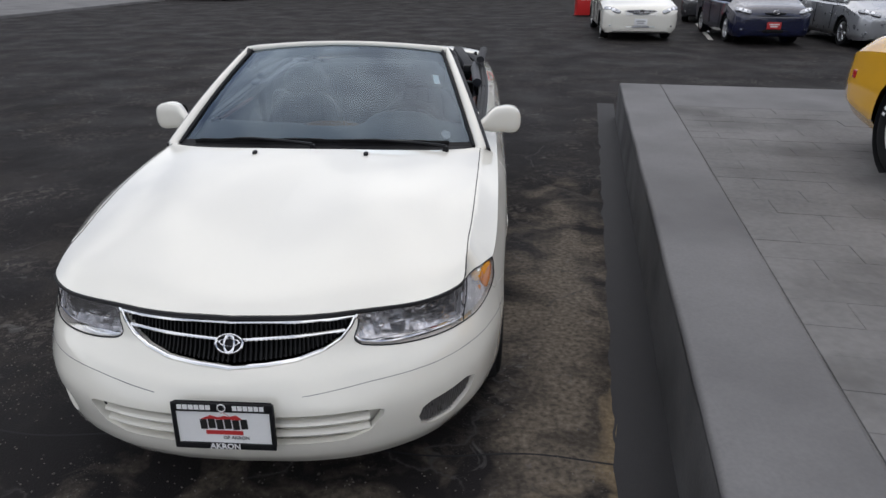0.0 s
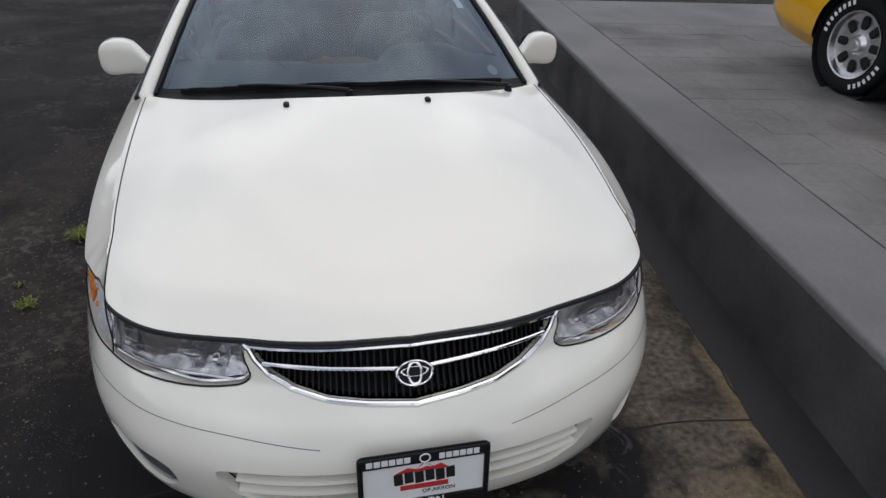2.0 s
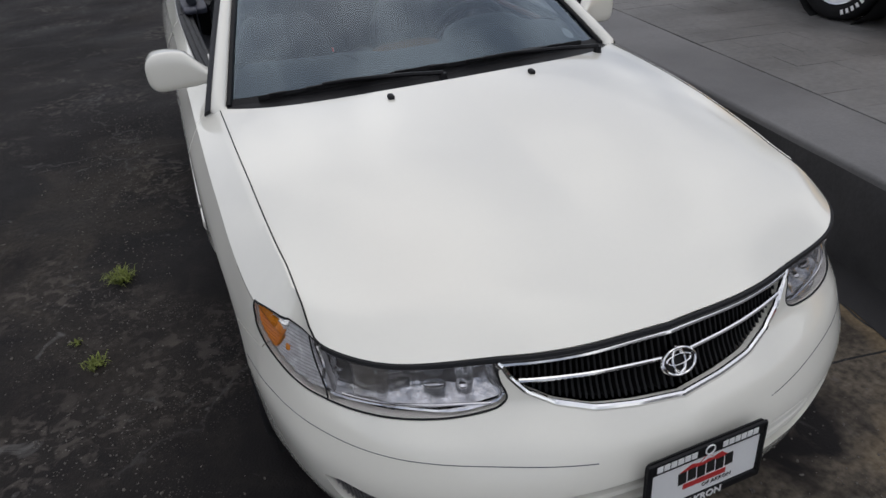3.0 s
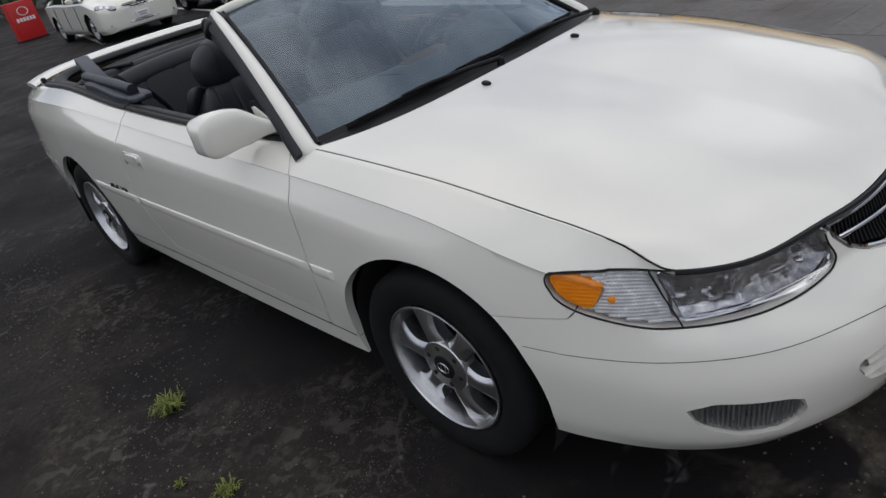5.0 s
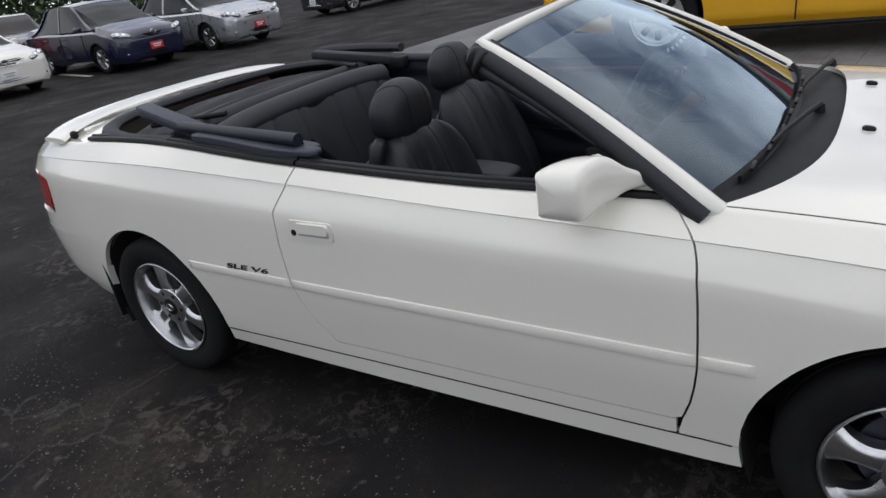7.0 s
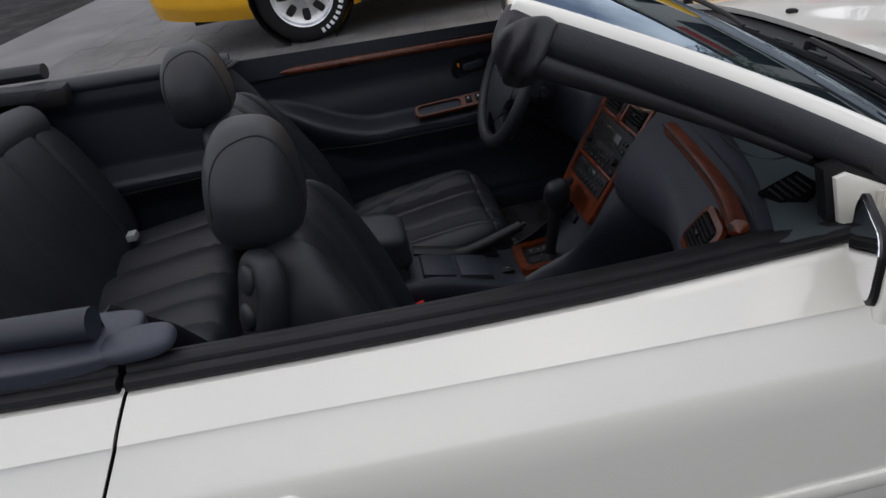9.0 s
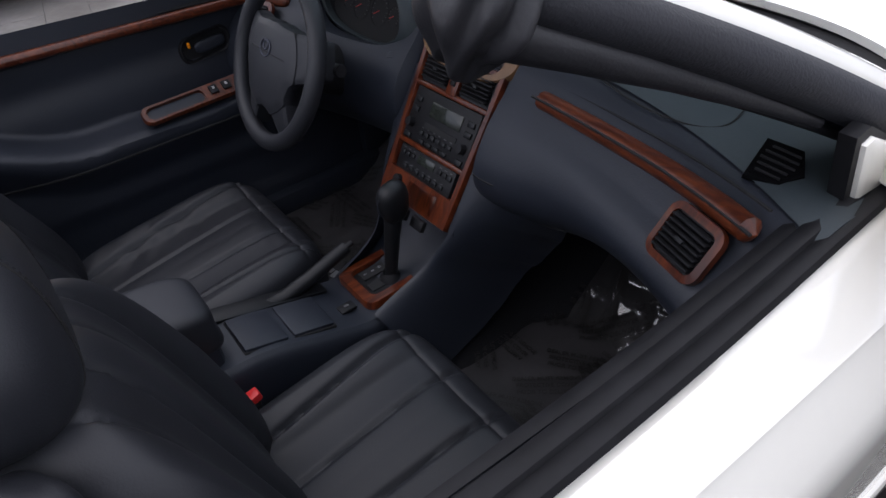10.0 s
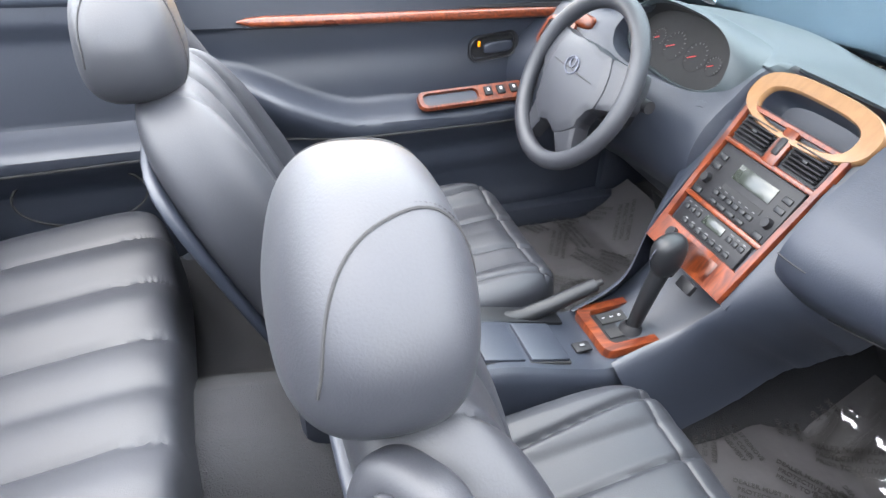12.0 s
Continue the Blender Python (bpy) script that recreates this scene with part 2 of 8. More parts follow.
M_STAMP = mat("stained_stamped_concrete", (0.150, 0.146, 0.143), 0.8, var=0.35, scale=1.1, fine=28, bump=0.6, dirt=((0.078, 0.075, 0.073), 1.9, 0.45, 0.72), world=True)
# rough dark concrete; the side wall's shade is put into this colour too
M_WALL = mat("dark_shaded_concrete_wall", (0.072, 0.070, 0.072), 0.9, var=0.3, scale=2.2, fine=60, bump=0.5, dirt=((0.028, 0.027, 0.028), 1.6, 0.42, 0.7))
M_GRAVEL = mat("gritty_worn_concrete", (0.050, 0.045, 0.038), 0.92, var=0.6, scale=6, fine=110, bump=1.0, dirt=((0.045, 0.040, 0.035), 5.0, 0.45, 0.65))
M_ASPHALT = asphalt("worn_asphalt")
M_YELLOW = mat("yellow_paint", (0.78, 0.40, 0.008), 0.2, var=0.03, coat=1.0)
M_NAVY = mat("navy_paint", (0.007, 0.010, 0.036), 0.22, var=0.06, coat=1.0, rvar=0.03)
M_SILVER = mat("silver_paint", (0.42, 0.43, 0.45), 0.28, 0.6, var=0.05, coat=1.0, rvar=0.03)
M_CHARCOAL = mat("charcoal_paint", (0.03, 0.03, 0.034), 0.25, var=0.08, coat=1.0)
M_DARKGLASS = mat("dark_car_glass", (0.012, 0.014, 0.016), 0.06, var=0.1, rvar=0.02, spec=0.22)
M_REDSIGN = mat("red_sign_panel", (0.55, 0.02, 0.02), 0.4, var=0.05)
M_WHITEPRINT = mat("white_print", (0.8, 0.8, 0.8), 0.5, var=0.03)
M_BLACKPRINT = mat("black_print", (0.012, 0.012, 0.012), 0.5, var=0.1)
M_REDPRINT = mat("red_print", (0.5, 0.03, 0.03), 0.5, var=0.05)
M_LINE = mat("worn_line_paint", (0.62, 0.60, 0.55), 0.8, var=0.2, scale=12, bump=0.3, dirt=((0.10, 0.095, 0.09), 14, 0.56, 0.7))
M_GRASS = mat("weed_blades", (0.16, 0.19, 0.035), 0.7, var=0.5, scale=20)
M_SAND = mat("drifted_sand", (0.21, 0.16, 0.095), 0.95, var=0.3, scale=8, fine=150, bump=0.7)
M_PEBBLE = mat("loose_gravel", (0.10, 0.09, 0.08), 0.9, var=0.7, scale=25, bump=0.4)
M_LCD = mat("green_grey_display", (0.018, 0.021, 0.018), 0.2, var=0.05)
M_MIRROR = mat("mirror_glass", (0.9, 0.9, 0.92), 0.01, 1.0, var=0.0, rvar=0.0)
M_BUCKLE = mat("red_buckle_button", (0.6, 0.02, 0.02), 0.35, var=0.05)
M_KEY = mat("dark_grey_keys", (0.0075, 0.008, 0.0095), 0.42, var=0.1, spec=0.28)
M_DIM = mat("dim_dial_print", (0.075, 0.075, 0.078), 0.5, var=0.05)
M_GREY = mat("grey_button_print", (0.35, 0.35, 0.36), 0.5, var=0.05)
M_MATFILM = mat("grey_printed_floor_film", (0.038, 0.037, 0.040), 0.40, var=0.12, scale=10, fine=60, bump=0.1)
M_FILM = glass("clear_plastic_film", (0.93, 0.93, 0.93), 0.06, 1.5, 0.02)
# near-black colour that stands for the shade in the vents' depth
M_VENTSHADE = mat("vent_shade_black", (0.003, 0.003, 0.0035), 0.95, var=0.1, spec=0.03)
M_GRILLE = mat("satin_black_grille", (0.008, 0.008, 0.009), 0.6, var=0.2, spec=0.25)
M_WORN = mat("worn_brown_asphalt", (0.12, 0.105, 0.086), 0.9, var=0.55, scale=5, fine=140, bump=0.9, dirt=((0.022, 0.020, 0.019), 3.5, 0.45, 0.62))
M_FRESH = mat("dark_sealed_asphalt", (0.016, 0.0155, 0.017), 0.75, var=0.35, scale=3, fine=160, bump=0.6)
M_LEAF = mat("dull_green_leaves", (0.045, 0.075, 0.025), 0.6, var=0.4, scale=3)
M_BARK = mat("brown_bark", (0.09, 0.065, 0.045), 0.9, var=0.3, bump=0.6)
M_STUCCO = mat("cream_stucco", (0.55, 0.50, 0.42), 0.85, var=0.08, bump=0.3)


# ---- mesh helpers ----
def part(name, bm, material, parent=None, label="", smooth=40, thing=None):
    """Links a bmesh as one mesh object under a thing or a part."""
    me = bpy.data.meshes.new(name)
    bm.normal_update()
    bm.to_mesh(me)
    bm.free()
    me.materials.append(material)
    if smooth:
        for p in me.polygons:
            p.use_smooth = True
        me.set_sharp_from_angle(angle=radians(smooth))
    ob = new(name, me)
    if parent is not None:
        ob.parent = parent
    if label:
        ob["label"] = label
    return ob


def group_at(name, m, label, category, group="", kind=""):
    e = new(name)
    e.empty_display_size = 0.1
    e.matrix_basis = m
    return tagged(e, label, category, group, kind)


def add_box(bm, c, size, bevel=0.0, rot=None, seg=2):
    g = bmesh.ops.create_cube(bm, size=1)["verts"]
    m = Matrix.Translation(c) @ (rot if rot is not None else Matrix()) @ Matrix.Diagonal((*size, 1))
    bmesh.ops.transform(bm, matrix=m, verts=g)
    if bevel:
        es = list({e for v in g for e in v.link_edges})
        bmesh.ops.bevel(bm, geom=es, offset=bevel, segments=seg, profile=0.5, affect="EDGES")
    return bm


def box(c, size, bevel=0.0, rot=None, seg=2):
    return add_box(bmesh.new(), c, size, bevel, rot, seg)


def basis(d):
    d = Vector(d).normalized()
    return d.to_track_quat("Z", "Y").to_matrix().to_4x4()


def add_rod(bm, p, q, r, r2=None, seg=12):
    p, q = Vector(p), Vector(q)
    m = Matrix.Translation((p + q) / 2) @ basis(q - p)
    bmesh.ops.create_cone(bm, cap_ends=True, segments=seg, radius1=r, radius2=r if r2 is None else r2, depth=(q - p).length, matrix=m)
    return bm


def rod(p, q, r, r2=None, seg=12):
    return add_rod(bmesh.new(), p, q, r, r2, seg)


def grid(nu, nv, f, close_u=False):
    """A sheet of nu x nv cells; f(u, v) gives the place, u and v from 0 to 1."""
    bm = bmesh.new()
    vs = [[bm.verts.new(f(i / nu, j / nv)) for i in range(nu + (0 if close_u else 1))] for j in range(nv + 1)]
    n = len(vs[0])
    for j in range(nv):
        for i in range(nu):
            k = (i + 1) % n
            bm.faces.new((vs[j][i], vs[j][k], vs[j + 1][k], vs[j + 1][i]))
    return bm


def tube(path, r, seg=8, flat=1.0, up=(0, 0, 1), cap=True):
    """A tube swept along a path; r may be a function of the step from 0 to 1."""
    bm = bmesh.new()
    pts = [Vector(p) for p in path]
    rings = []
    for i, p in enumerate(pts):
        d = (pts[min(i + 1, len(pts) - 1)] - pts[max(i - 1, 0)]).normalized()
        a = d.cross(Vector(up))
        a = a.normalized() if a.length > 1e-5 else Vector((1, 0, 0))
        b = a.cross(d)
        rr = r(i / (len(pts) - 1)) if callable(r) else r
        rings.append([bm.verts.new(p + a * math.cos(t) * rr + b * math.sin(t) * rr * flat) for t in (2 * math.pi * k / seg for k in range(seg))])
    for r0, r1 in zip(rings, rings[1:]):
        for k in range(seg):
            bm.faces.new((r0[k], r0[(k + 1) % seg], r1[(k + 1) % seg], r1[k]))
    if cap:
        bm.faces.new(rings[0][::-1])
        bm.faces.new(rings[-1])
    return bm


def ring(centre, normal, r, tube_r, seg=40, ts=10, sx=1.0, sy=1.0):
    m = Matrix.Translation(centre) @ basis(normal)
    bm = bmesh.new()
    rows = []
    for i in range(seg):
        a = 2 * math.pi * i / seg
        rows.append([bm.verts.new(m @ Vector(((r + tube_r * math.cos(b)) * math.cos(a) * sx, (r + tube_r * math.cos(b)) * math.sin(a) * sy, tube_r * math.sin(b)))) for b in (2 * math.pi * k / ts for k in range(ts))])
    for i in range(seg):
        p, q = rows[i], rows[(i + 1) % seg]
        for k in range(ts):
            bm.faces.new((p[k], q[k], q[(k + 1) % ts], p[(k + 1) % ts]))
    return bm


def lathe(profile, seg=48, m=None):
    """Turns (radius, height) pairs round the x axis."""
    bm = bmesh.new()
    m = m if m is not None else Matrix()
    rows = [[bm.verts.new(m @ Vector((h, r * math.cos(a), r * math.sin(a)))) for a in (2 * math.pi * k / seg for k in range(seg))] for r, h in profile]
    for p, q in zip(rows, rows[1:]):
        for k in range(seg):
            bm.faces.new((p[k], p[(k + 1) % seg], q[(k + 1) % seg], q[k]))
    return bm


def soft(size, n=10, p=4.0, shape=None, m=None):
    """A cushion: a cube rounded to a superellipsoid; shape(u, v, w, co) may push it about (u, v, w from -1 to 1)."""
    bm = bmesh.new()
    bmesh.ops.create_cube(bm, size=2)
    bmesh.ops.subdivide_edges(bm, edges=bm.edges[:], cuts=n, use_grid_fill=True)
    for v in bm.verts:
        c = v.co
        k = (abs(c.x) ** p + abs(c.y) ** p + abs(c.z) ** p) ** (1 / p)
        q = c / k
        u = q.copy()
        co = Vector((q.x * size[0] / 2, q.y * size[1] / 2, q.z * size[2] / 2))
        if shape:
            co = shape(u.x, u.y, u.z, co)
        v.co = m @ co if m is not None else co
    return bm


def extruded(pts, depth, m=None, bevel=0.0):
    """A flat outline (x, y) given depth along z."""
    bm = bmesh.new()
    f = bm.faces.new([bm.verts.new((x, y, 0)) for x, y in pts])
    r = bmesh.ops.extrude_face_region(bm, geom=[f])
    bmesh.ops.translate(bm, vec=(0, 0, depth), verts=[v for v in r["geom"] if isinstance(v, bmesh.types.BMVert)])
    if bevel:
        es = [e for e in bm.edges if all(v.co.z > depth * 0.5 for v in e.verts)]
        bmesh.ops.bevel(bm, geom=es, offset=bevel, segments=2, profile=0.5, affect="EDGES")
    bmesh.ops.recalc_face_normals(bm, faces=bm.faces)
    if m is not None:
        bmesh.ops.transform(bm, matrix=m, verts=bm.verts)
    return bm


def rounded(w, h, r, n=5):
    out = []
    for cx, cy, a0 in ((w / 2 - r, h / 2 - r, 0), (-w / 2 + r, h / 2 - r, 90), (-w / 2 + r, -h / 2 + r, 180), (w / 2 - r, -h / 2 + r, 270)):
        out += [(cx + r * math.cos(radians(a0 + 90 * k / n)), cy + r * math.sin(radians(a0 + 90 * k / n))) for k in range(n + 1)]
    return out


def join(bm, other):
    me = bpy.data.meshes.new("tmp")
    other.to_mesh(me)
    other.free()
    bm.from_mesh(me)
    bpy.data.meshes.remove(me)
    return bm


def moved(bm, m):
    bmesh.ops.transform(bm, matrix=m, verts=bm.verts)
    return bm


def mirrored(bm):
    for v in bm.verts:
        v.co.x = -v.co.x
    bmesh.ops.reverse_faces(bm, faces=bm.faces)
    return bm


def both_halves(bm):
    other = mirrored(bm.copy())
    join(bm, other)
    bmesh.ops.remove_doubles(bm, verts=bm.verts, dist=0.0006)
    return bm


def lettering(words, size, m, depth=0.0015, bold=0.0):
    cu = bpy.data.curves.new("words", "FONT")
    cu.body, cu.size, cu.extrude, cu.offset, cu.align_x, cu.align_y = words, size, depth, bold, "CENTER", "CENTER"
    cu.resolution_u = 3
    ob = new("words", cu)
    bpy.context.view_layer.update()
    me = bpy.data.meshes.new_from_object(ob.evaluated_get(bpy.context.evaluated_depsgraph_get()))
    bpy.data.objects.remove(ob)
    bm = bmesh.new()
    bm.from_mesh(me)
    bpy.data.meshes.remove(me)
    return moved(bm, m)


def facing(p, x, z):
    """A frame at p whose x axis and outward z axis are given."""
    x, z = Vector(x).normalized(), Vector(z).normalized()
    y = z.cross(x).normalized()
    x = y.cross(z)
    return Matrix(((x.x, y.x, z.x, p[0]), (x.y, y.y, z.y, p[1]), (x.z, y.z, z.z, p[2]), (0, 0, 0, 1)))


def smooth_path(pts, n=60):
    """Catmull-Rom through the given points."""
    P = np.array(pts, float)
    Q = np.vstack([2 * P[0] - P[1], P, 2 * P[-1] - P[-2]])
    out = []
    for i in range(len(P) - 1):
        for t in np.linspace(0, 1, n, endpoint=False):
            a, b, c, d = Q[i:i + 4]
            out.append(0.5 * (2 * b + (c - a) * t + (2 * a - 5 * b + 4 * c - d) * t * t + (3 * b - a - 3 * c + d) * t ** 3))
    out.append(P[-1])
    return np.array(out)


def glide(xs, ys, x):
    """Monotone smooth interpolation."""
    xs, ys = np.asarray(xs, float), np.asarray(ys, float)
    x = min(max(x, xs[0]), xs[-1])
    i = min(int(np.searchsorted(xs, x, side="right")) - 1, len(xs) - 2)
    h = np.diff(xs)
    d = np.diff(ys) / h
    t = np.empty(len(xs))
    t[0], t[-1] = d[0], d[-1]
    for k in range(1, len(xs) - 1):
        t[k] = 0 if d[k - 1] * d[k] <= 0 else 2 * d[k - 1] * d[k] / (d[k - 1] + d[k])
    s = (x - xs[i]) / h[i]
    return float((2 * s ** 3 - 3 * s ** 2 + 1) * ys[i] + (s ** 3 - 2 * s ** 2 + s) * h[i] * t[i] + (3 * s ** 2 - 2 * s ** 3) * ys[i + 1] + (s ** 3 - s ** 2) * h[i] * t[i + 1])


def cut(bm, f):
    """Keeps what lies where f(x, y) >= 0, splitting the cells along the border."""
    val = {v: f(v.co.x, v.co.y) for v in bm.verts}
    for v in val:
        if abs(val[v]) < 2e-4:
            val[v] = 0.0
    for e in list(bm.edges):
        a, b = e.verts
        if val[a] * val[b] < 0:
            lo, hi = 0.0, 1.0
            pa, pb = a.co.copy(), b.co.copy()
            for _ in range(14):
                t = (lo + hi) / 2
                q = pa.lerp(pb, t)
                if f(q.x, q.y) * val[a] > 0:
                    lo = t
                else:
                    hi = t
            _, nv = bmesh.utils.edge_split(e, a, (lo + hi) / 2)
            val[nv] = 0.0
    for face in list(bm.faces):
        zs = [v for v in face.verts if val[v] == 0]
        pos = any(val[v] > 0 for v in face.verts)
        neg = any(val[v] < 0 for v in face.verts)
        if pos and neg and len(zs) >= 2:
            try:
                bmesh.utils.face_split(face, zs[0], zs[-1] if len(zs) > 2 else zs[1])
            except ValueError:
                pass
    dead = [fc for fc in bm.faces if sum(val[v] for v in fc.verts) < 0]
    bmesh.ops.delete(bm, geom=dead, context="FACES")
    return bm


def inside(poly):
    """Signed distance to an outline, positive inside."""
    P = np.array(poly, float)
    Q = np.roll(P, -1, 0)

    def f(x, y):
        p = np.array((x, y))
        e, w = Q - P, p - P
        t = np.clip((w * e).sum(1) / (e * e).sum(1), 0, 1)
        d = np.sqrt(((w - e * t[:, None]) ** 2).sum(1).min())
        c = (P[:, 1] > y) != (Q[:, 1] > y)
        xi = P[:, 0] + (y - P[:, 1]) / np.where(Q[:, 1] == P[:, 1], 1e-9, Q[:, 1] - P[:, 1]) * e[:, 0]
        return d if (c & (x < xi)).sum() % 2 else -d
    return f


def rims(bm, depth_dir, depth):
    """Folds the open borders of a sheet inwards, to give it thickness."""
    es = [e for e in bm.edges if e.is_boundary]
    r = bmesh.ops.extrude_edge_only(bm, edges=es)
    for v in (g for g in r["geom"] if isinstance(g, bmesh.types.BMVert)):
        v.co += depth_dir(v.co) * depth
    return bm


# ---- the white convertible: outer skin ----
car = group_at("convertible_car", pose(0, 0, 0), "pearl white two-door convertible parked with its roof folded down on asphalt", "car")

PLAN = smooth_path([(0, -1.03), (0.25, -1.012), (0.45, -0.955), (0.632, -0.842), (0.758, -0.68), (0.828, -0.5), (0.866, -0.3), (0.890, 0), (0.899, 0.5),
                    (0.90, 1.2), (0.90, 1.9), (0.896, 2.4), (0.886, 2.8), (0.86, 3.2), (0.80, 3.5), (0.66, 3.70), (0.4, 3.78), (0, 3.80)], 24)
ARC = np.concatenate([[0], np.cumsum(np.linalg.norm(np.diff(PLAN, axis=0), axis=1))])
TANG = np.gradient(PLAN, ARC, axis=0)

def arc_of(x, y):
    """Arc position of a place on the outline."""
    return float(ARC[np.argmin((PLAN[:, 0] - x) ** 2 + (PLAN[:, 1] - y) ** 2)])


def arc_y(y):
    k = np.where((PLAN[:, 1] >= y) & (PLAN[:, 0] > 0.5))[0][0]
    return float(ARC[k])


# stations along the outline: front centre, grille end, hood corner, lamp, lamp tail, front axle, door front, mid door, door rear, rear axle, tail, corner, rear centre
SA = [0.0, arc_of(0.39, -0.98), arc_of(0.752, -0.688), arc_y(-0.575), arc_y(-0.43), arc_y(0), arc_y(0.5), arc_y(1.15), arc_y(1.8), arc_y(2.67), arc_y(3.3), arc_of(0.66, 3.7), float(ARC[-1])]
LEVEL_Z = [[0.225, 0.225, 0.232, 0.243, 0.255, 0.25, 0.225, 0.225, 0.23, 0.25, 0.30, 0.33, 0.33],
           [0.29, 0.29, 0.30, 0.31, 0.32, 0.32, 0.31, 0.315, 0.32, 0.34, 0.38, 0.40, 0.40],
           [0.44, 0.44, 0.45, 0.465, 0.48, 0.54, 0.54, 0.56, 0.58, 0.60, 0.61, 0.61, 0.61],
           [0.545, 0.555, 0.565, 0.58, 0.60, 0.72, 0.785, 0.81, 0.845, 0.87, 0.88, 0.86, 0.86],
           [0.60, 0.63, 0.64, 0.688, 0.728, 0.822, 0.862, 0.895, 0.932, 0.965, 0.955, 0.935, 0.935],
           [0.723, 0.727, 0.745, 0.792, 0.821, 0.886, 0.922, 0.942, 0.98, 1.03, 1.01, 0.995, 0.995]]
LEVEL_IN = [[0.06, 0.055, 0.045, 0.033, 0.02, 0.035, 0.044, 0.044, 0.044, 0.04, 0.05, 0.07, 0.07],
            [0.010, 0.010, 0.006, 0.004, 0.002, 0.008, 0.033, 0.033, 0.030, 0.015, 0.02, 0.02, 0.02],
            [-0.012, -0.012, -0.014, -0.011, -0.008, 0.0, 0.0, 0.0, 0.0, 0.0, 0.0, 0.0, 0.0],
            [0.02, 0.035, 0.012, 0.011, 0.010, 0.010, 0.008, 0.008, 0.009, 0.012, 0.02, 0.03, 0.03],
            [0.075, 0.105, 0.045, 0.040, 0.036, 0.052, 0.056, 0.058, 0.060, 0.055, 0.06, 0.07, 0.07],
            [0.135, 0.135, 0.054, 0.090, 0.122, 0.142, 0.138, 0.112, 0.10, 0.125, 0.13, 0.13, 0.13]]


def levels(a):
    return [glide(SA, r, a) for r in LEVEL_Z], [glide(SA, r, a) for r in LEVEL_IN]


def plan_at(a):
    p = np.array([np.interp(a, ARC, PLAN[:, k]) for k in (0, 1)])
    t = np.array([np.interp(a, ARC, TANG[:, k]) for k in (0, 1)])
    t /= np.linalg.norm(t)
    return p, np.array((-t[1], t[0]))


def skin(a, z, sink=0.0, crease=True):
    """The place on the car's right flank (x below zero) at arc a and height z, sunk inwards by sink."""
    zs, ins = levels(a)
    v = float(np.interp(z, zs, range(6)))
    i = 0.45 * glide(range(6), ins, v) + 0.55 * float(np.interp(v, range(6), ins)) if a > SA[4] else glide(range(6), ins, v)
    if crease and SA[4] - 0.12 < a < SA[10] + 0.1 and v > 4:
        i -= 0.0065 * min(1.0, (v - 4) / 0.06)
    p, n = plan_at(a)
    q = p + n * (i + sink)
    return Vector((-max(q[0], 0.0), q[1], z))


def inward(co):
    a = arc_of(-co.x, co.y)
    _, n = plan_at(a)
    return Vector((-n[0], n[1], 0))


def panel_sheet(a0, a1, fs, step=0.022, sink=0.0, rim=0.014, rows=None):
    """A piece of the flank between two arcs, trimmed by outlines in (arc, height)."""
    n = max(2, int((a1 - a0) / step))
    vs = rows or [0, 0.5, 1, 1.25, 1.5, 1.75, 2, 2.2, 2.4, 2.6, 2.8, 3, 3.25, 3.5, 3.75, 3.9, 4, 4.06, 4.3, 4.6, 4.85, 5]
    bm = bmesh.new()
    cols = []
    for i in range(n + 1):
        a = a0 + (a1 - a0) * i / n
        zs, _ = levels(a)
        cols.append([bm.verts.new((a, float(np.interp(v, range(6), zs)), 0)) for v in vs])
    for c, d in zip(cols, cols[1:]):
        for k in range(len(vs) - 1):
            bm.faces.new((c[k], d[k], d[k + 1], c[k + 1]))
    for f in fs:
        cut(bm, f)
    flat = {v: (v.co.x, v.co.y) for v in bm.verts}
    for v, (a, z) in flat.items():
        v.co = skin(a, z, sink(a, z) if callable(sink) else sink)
    bmesh.ops.recalc_face_normals(bm, faces=bm.faces)
    if rim:
        es = [e for e in bm.edges if e.is_boundary and not all(abs(v.co.x) < 0.001 for v in e.verts)]
        r = bmesh.ops.extrude_edge_only(bm, edges=es)
        for v in (g for g in r["geom"] if isinstance(g, bmesh.types.BMVert)):
            v.co += inward(v.co) * rim
    return bm


def y_of(a):
    return float(np.interp(a, ARC, PLAN[:, 1]))


GAP = 0.0028


def arch(yc, r):
    return lambda a, z: math.hypot(y_of(a) - yc, z - 0.312) - r


ARCH_F, ARCH_R = arch(0.0, 0.388), arch(2.67, 0.386)
A = arc_y
# outlines on the flank, in arc and height
A_DF = A(0.515)
DOOR_FRONT = [(0.30, 0.540), (0.35, 0.530), (0.42, 0.506), (0.56, 0.487), (0.68, 0.489), (0.80, 0.495), (0.86, 0.510), (0.91, 0.555), (0.95, 0.59)]
DOOR_REAR = [(0.30, 1.67), (0.385, 1.715), (0.41, 1.745), (0.48, 1.790), (0.57, 1.822), (0.73, 1.836), (0.85, 1.832), (0.93, 1.79), (0.95, 1.782), (1.02, 1.745)]


def door_front(z):
    return A(0) + glide([p[0] for p in DOOR_FRONT], [p[1] for p in DOOR_FRONT], z)


def door_rear(z):
    return A(0) + float(np.interp(z, [p[0] for p in DOOR_REAR], [p[1] for p in DOOR_REAR]))


A_AX = A(0)
HL_IN, HL_TAIL, HL_DIV = arc_of(0.430, -0.964), A(-0.415), arc_of(0.775, -0.645) - 0.058


def hl_div(z):
    """The slanting joint between headlamp and corner lamp."""
    return HL_DIV + (z - 0.612) * 0.54


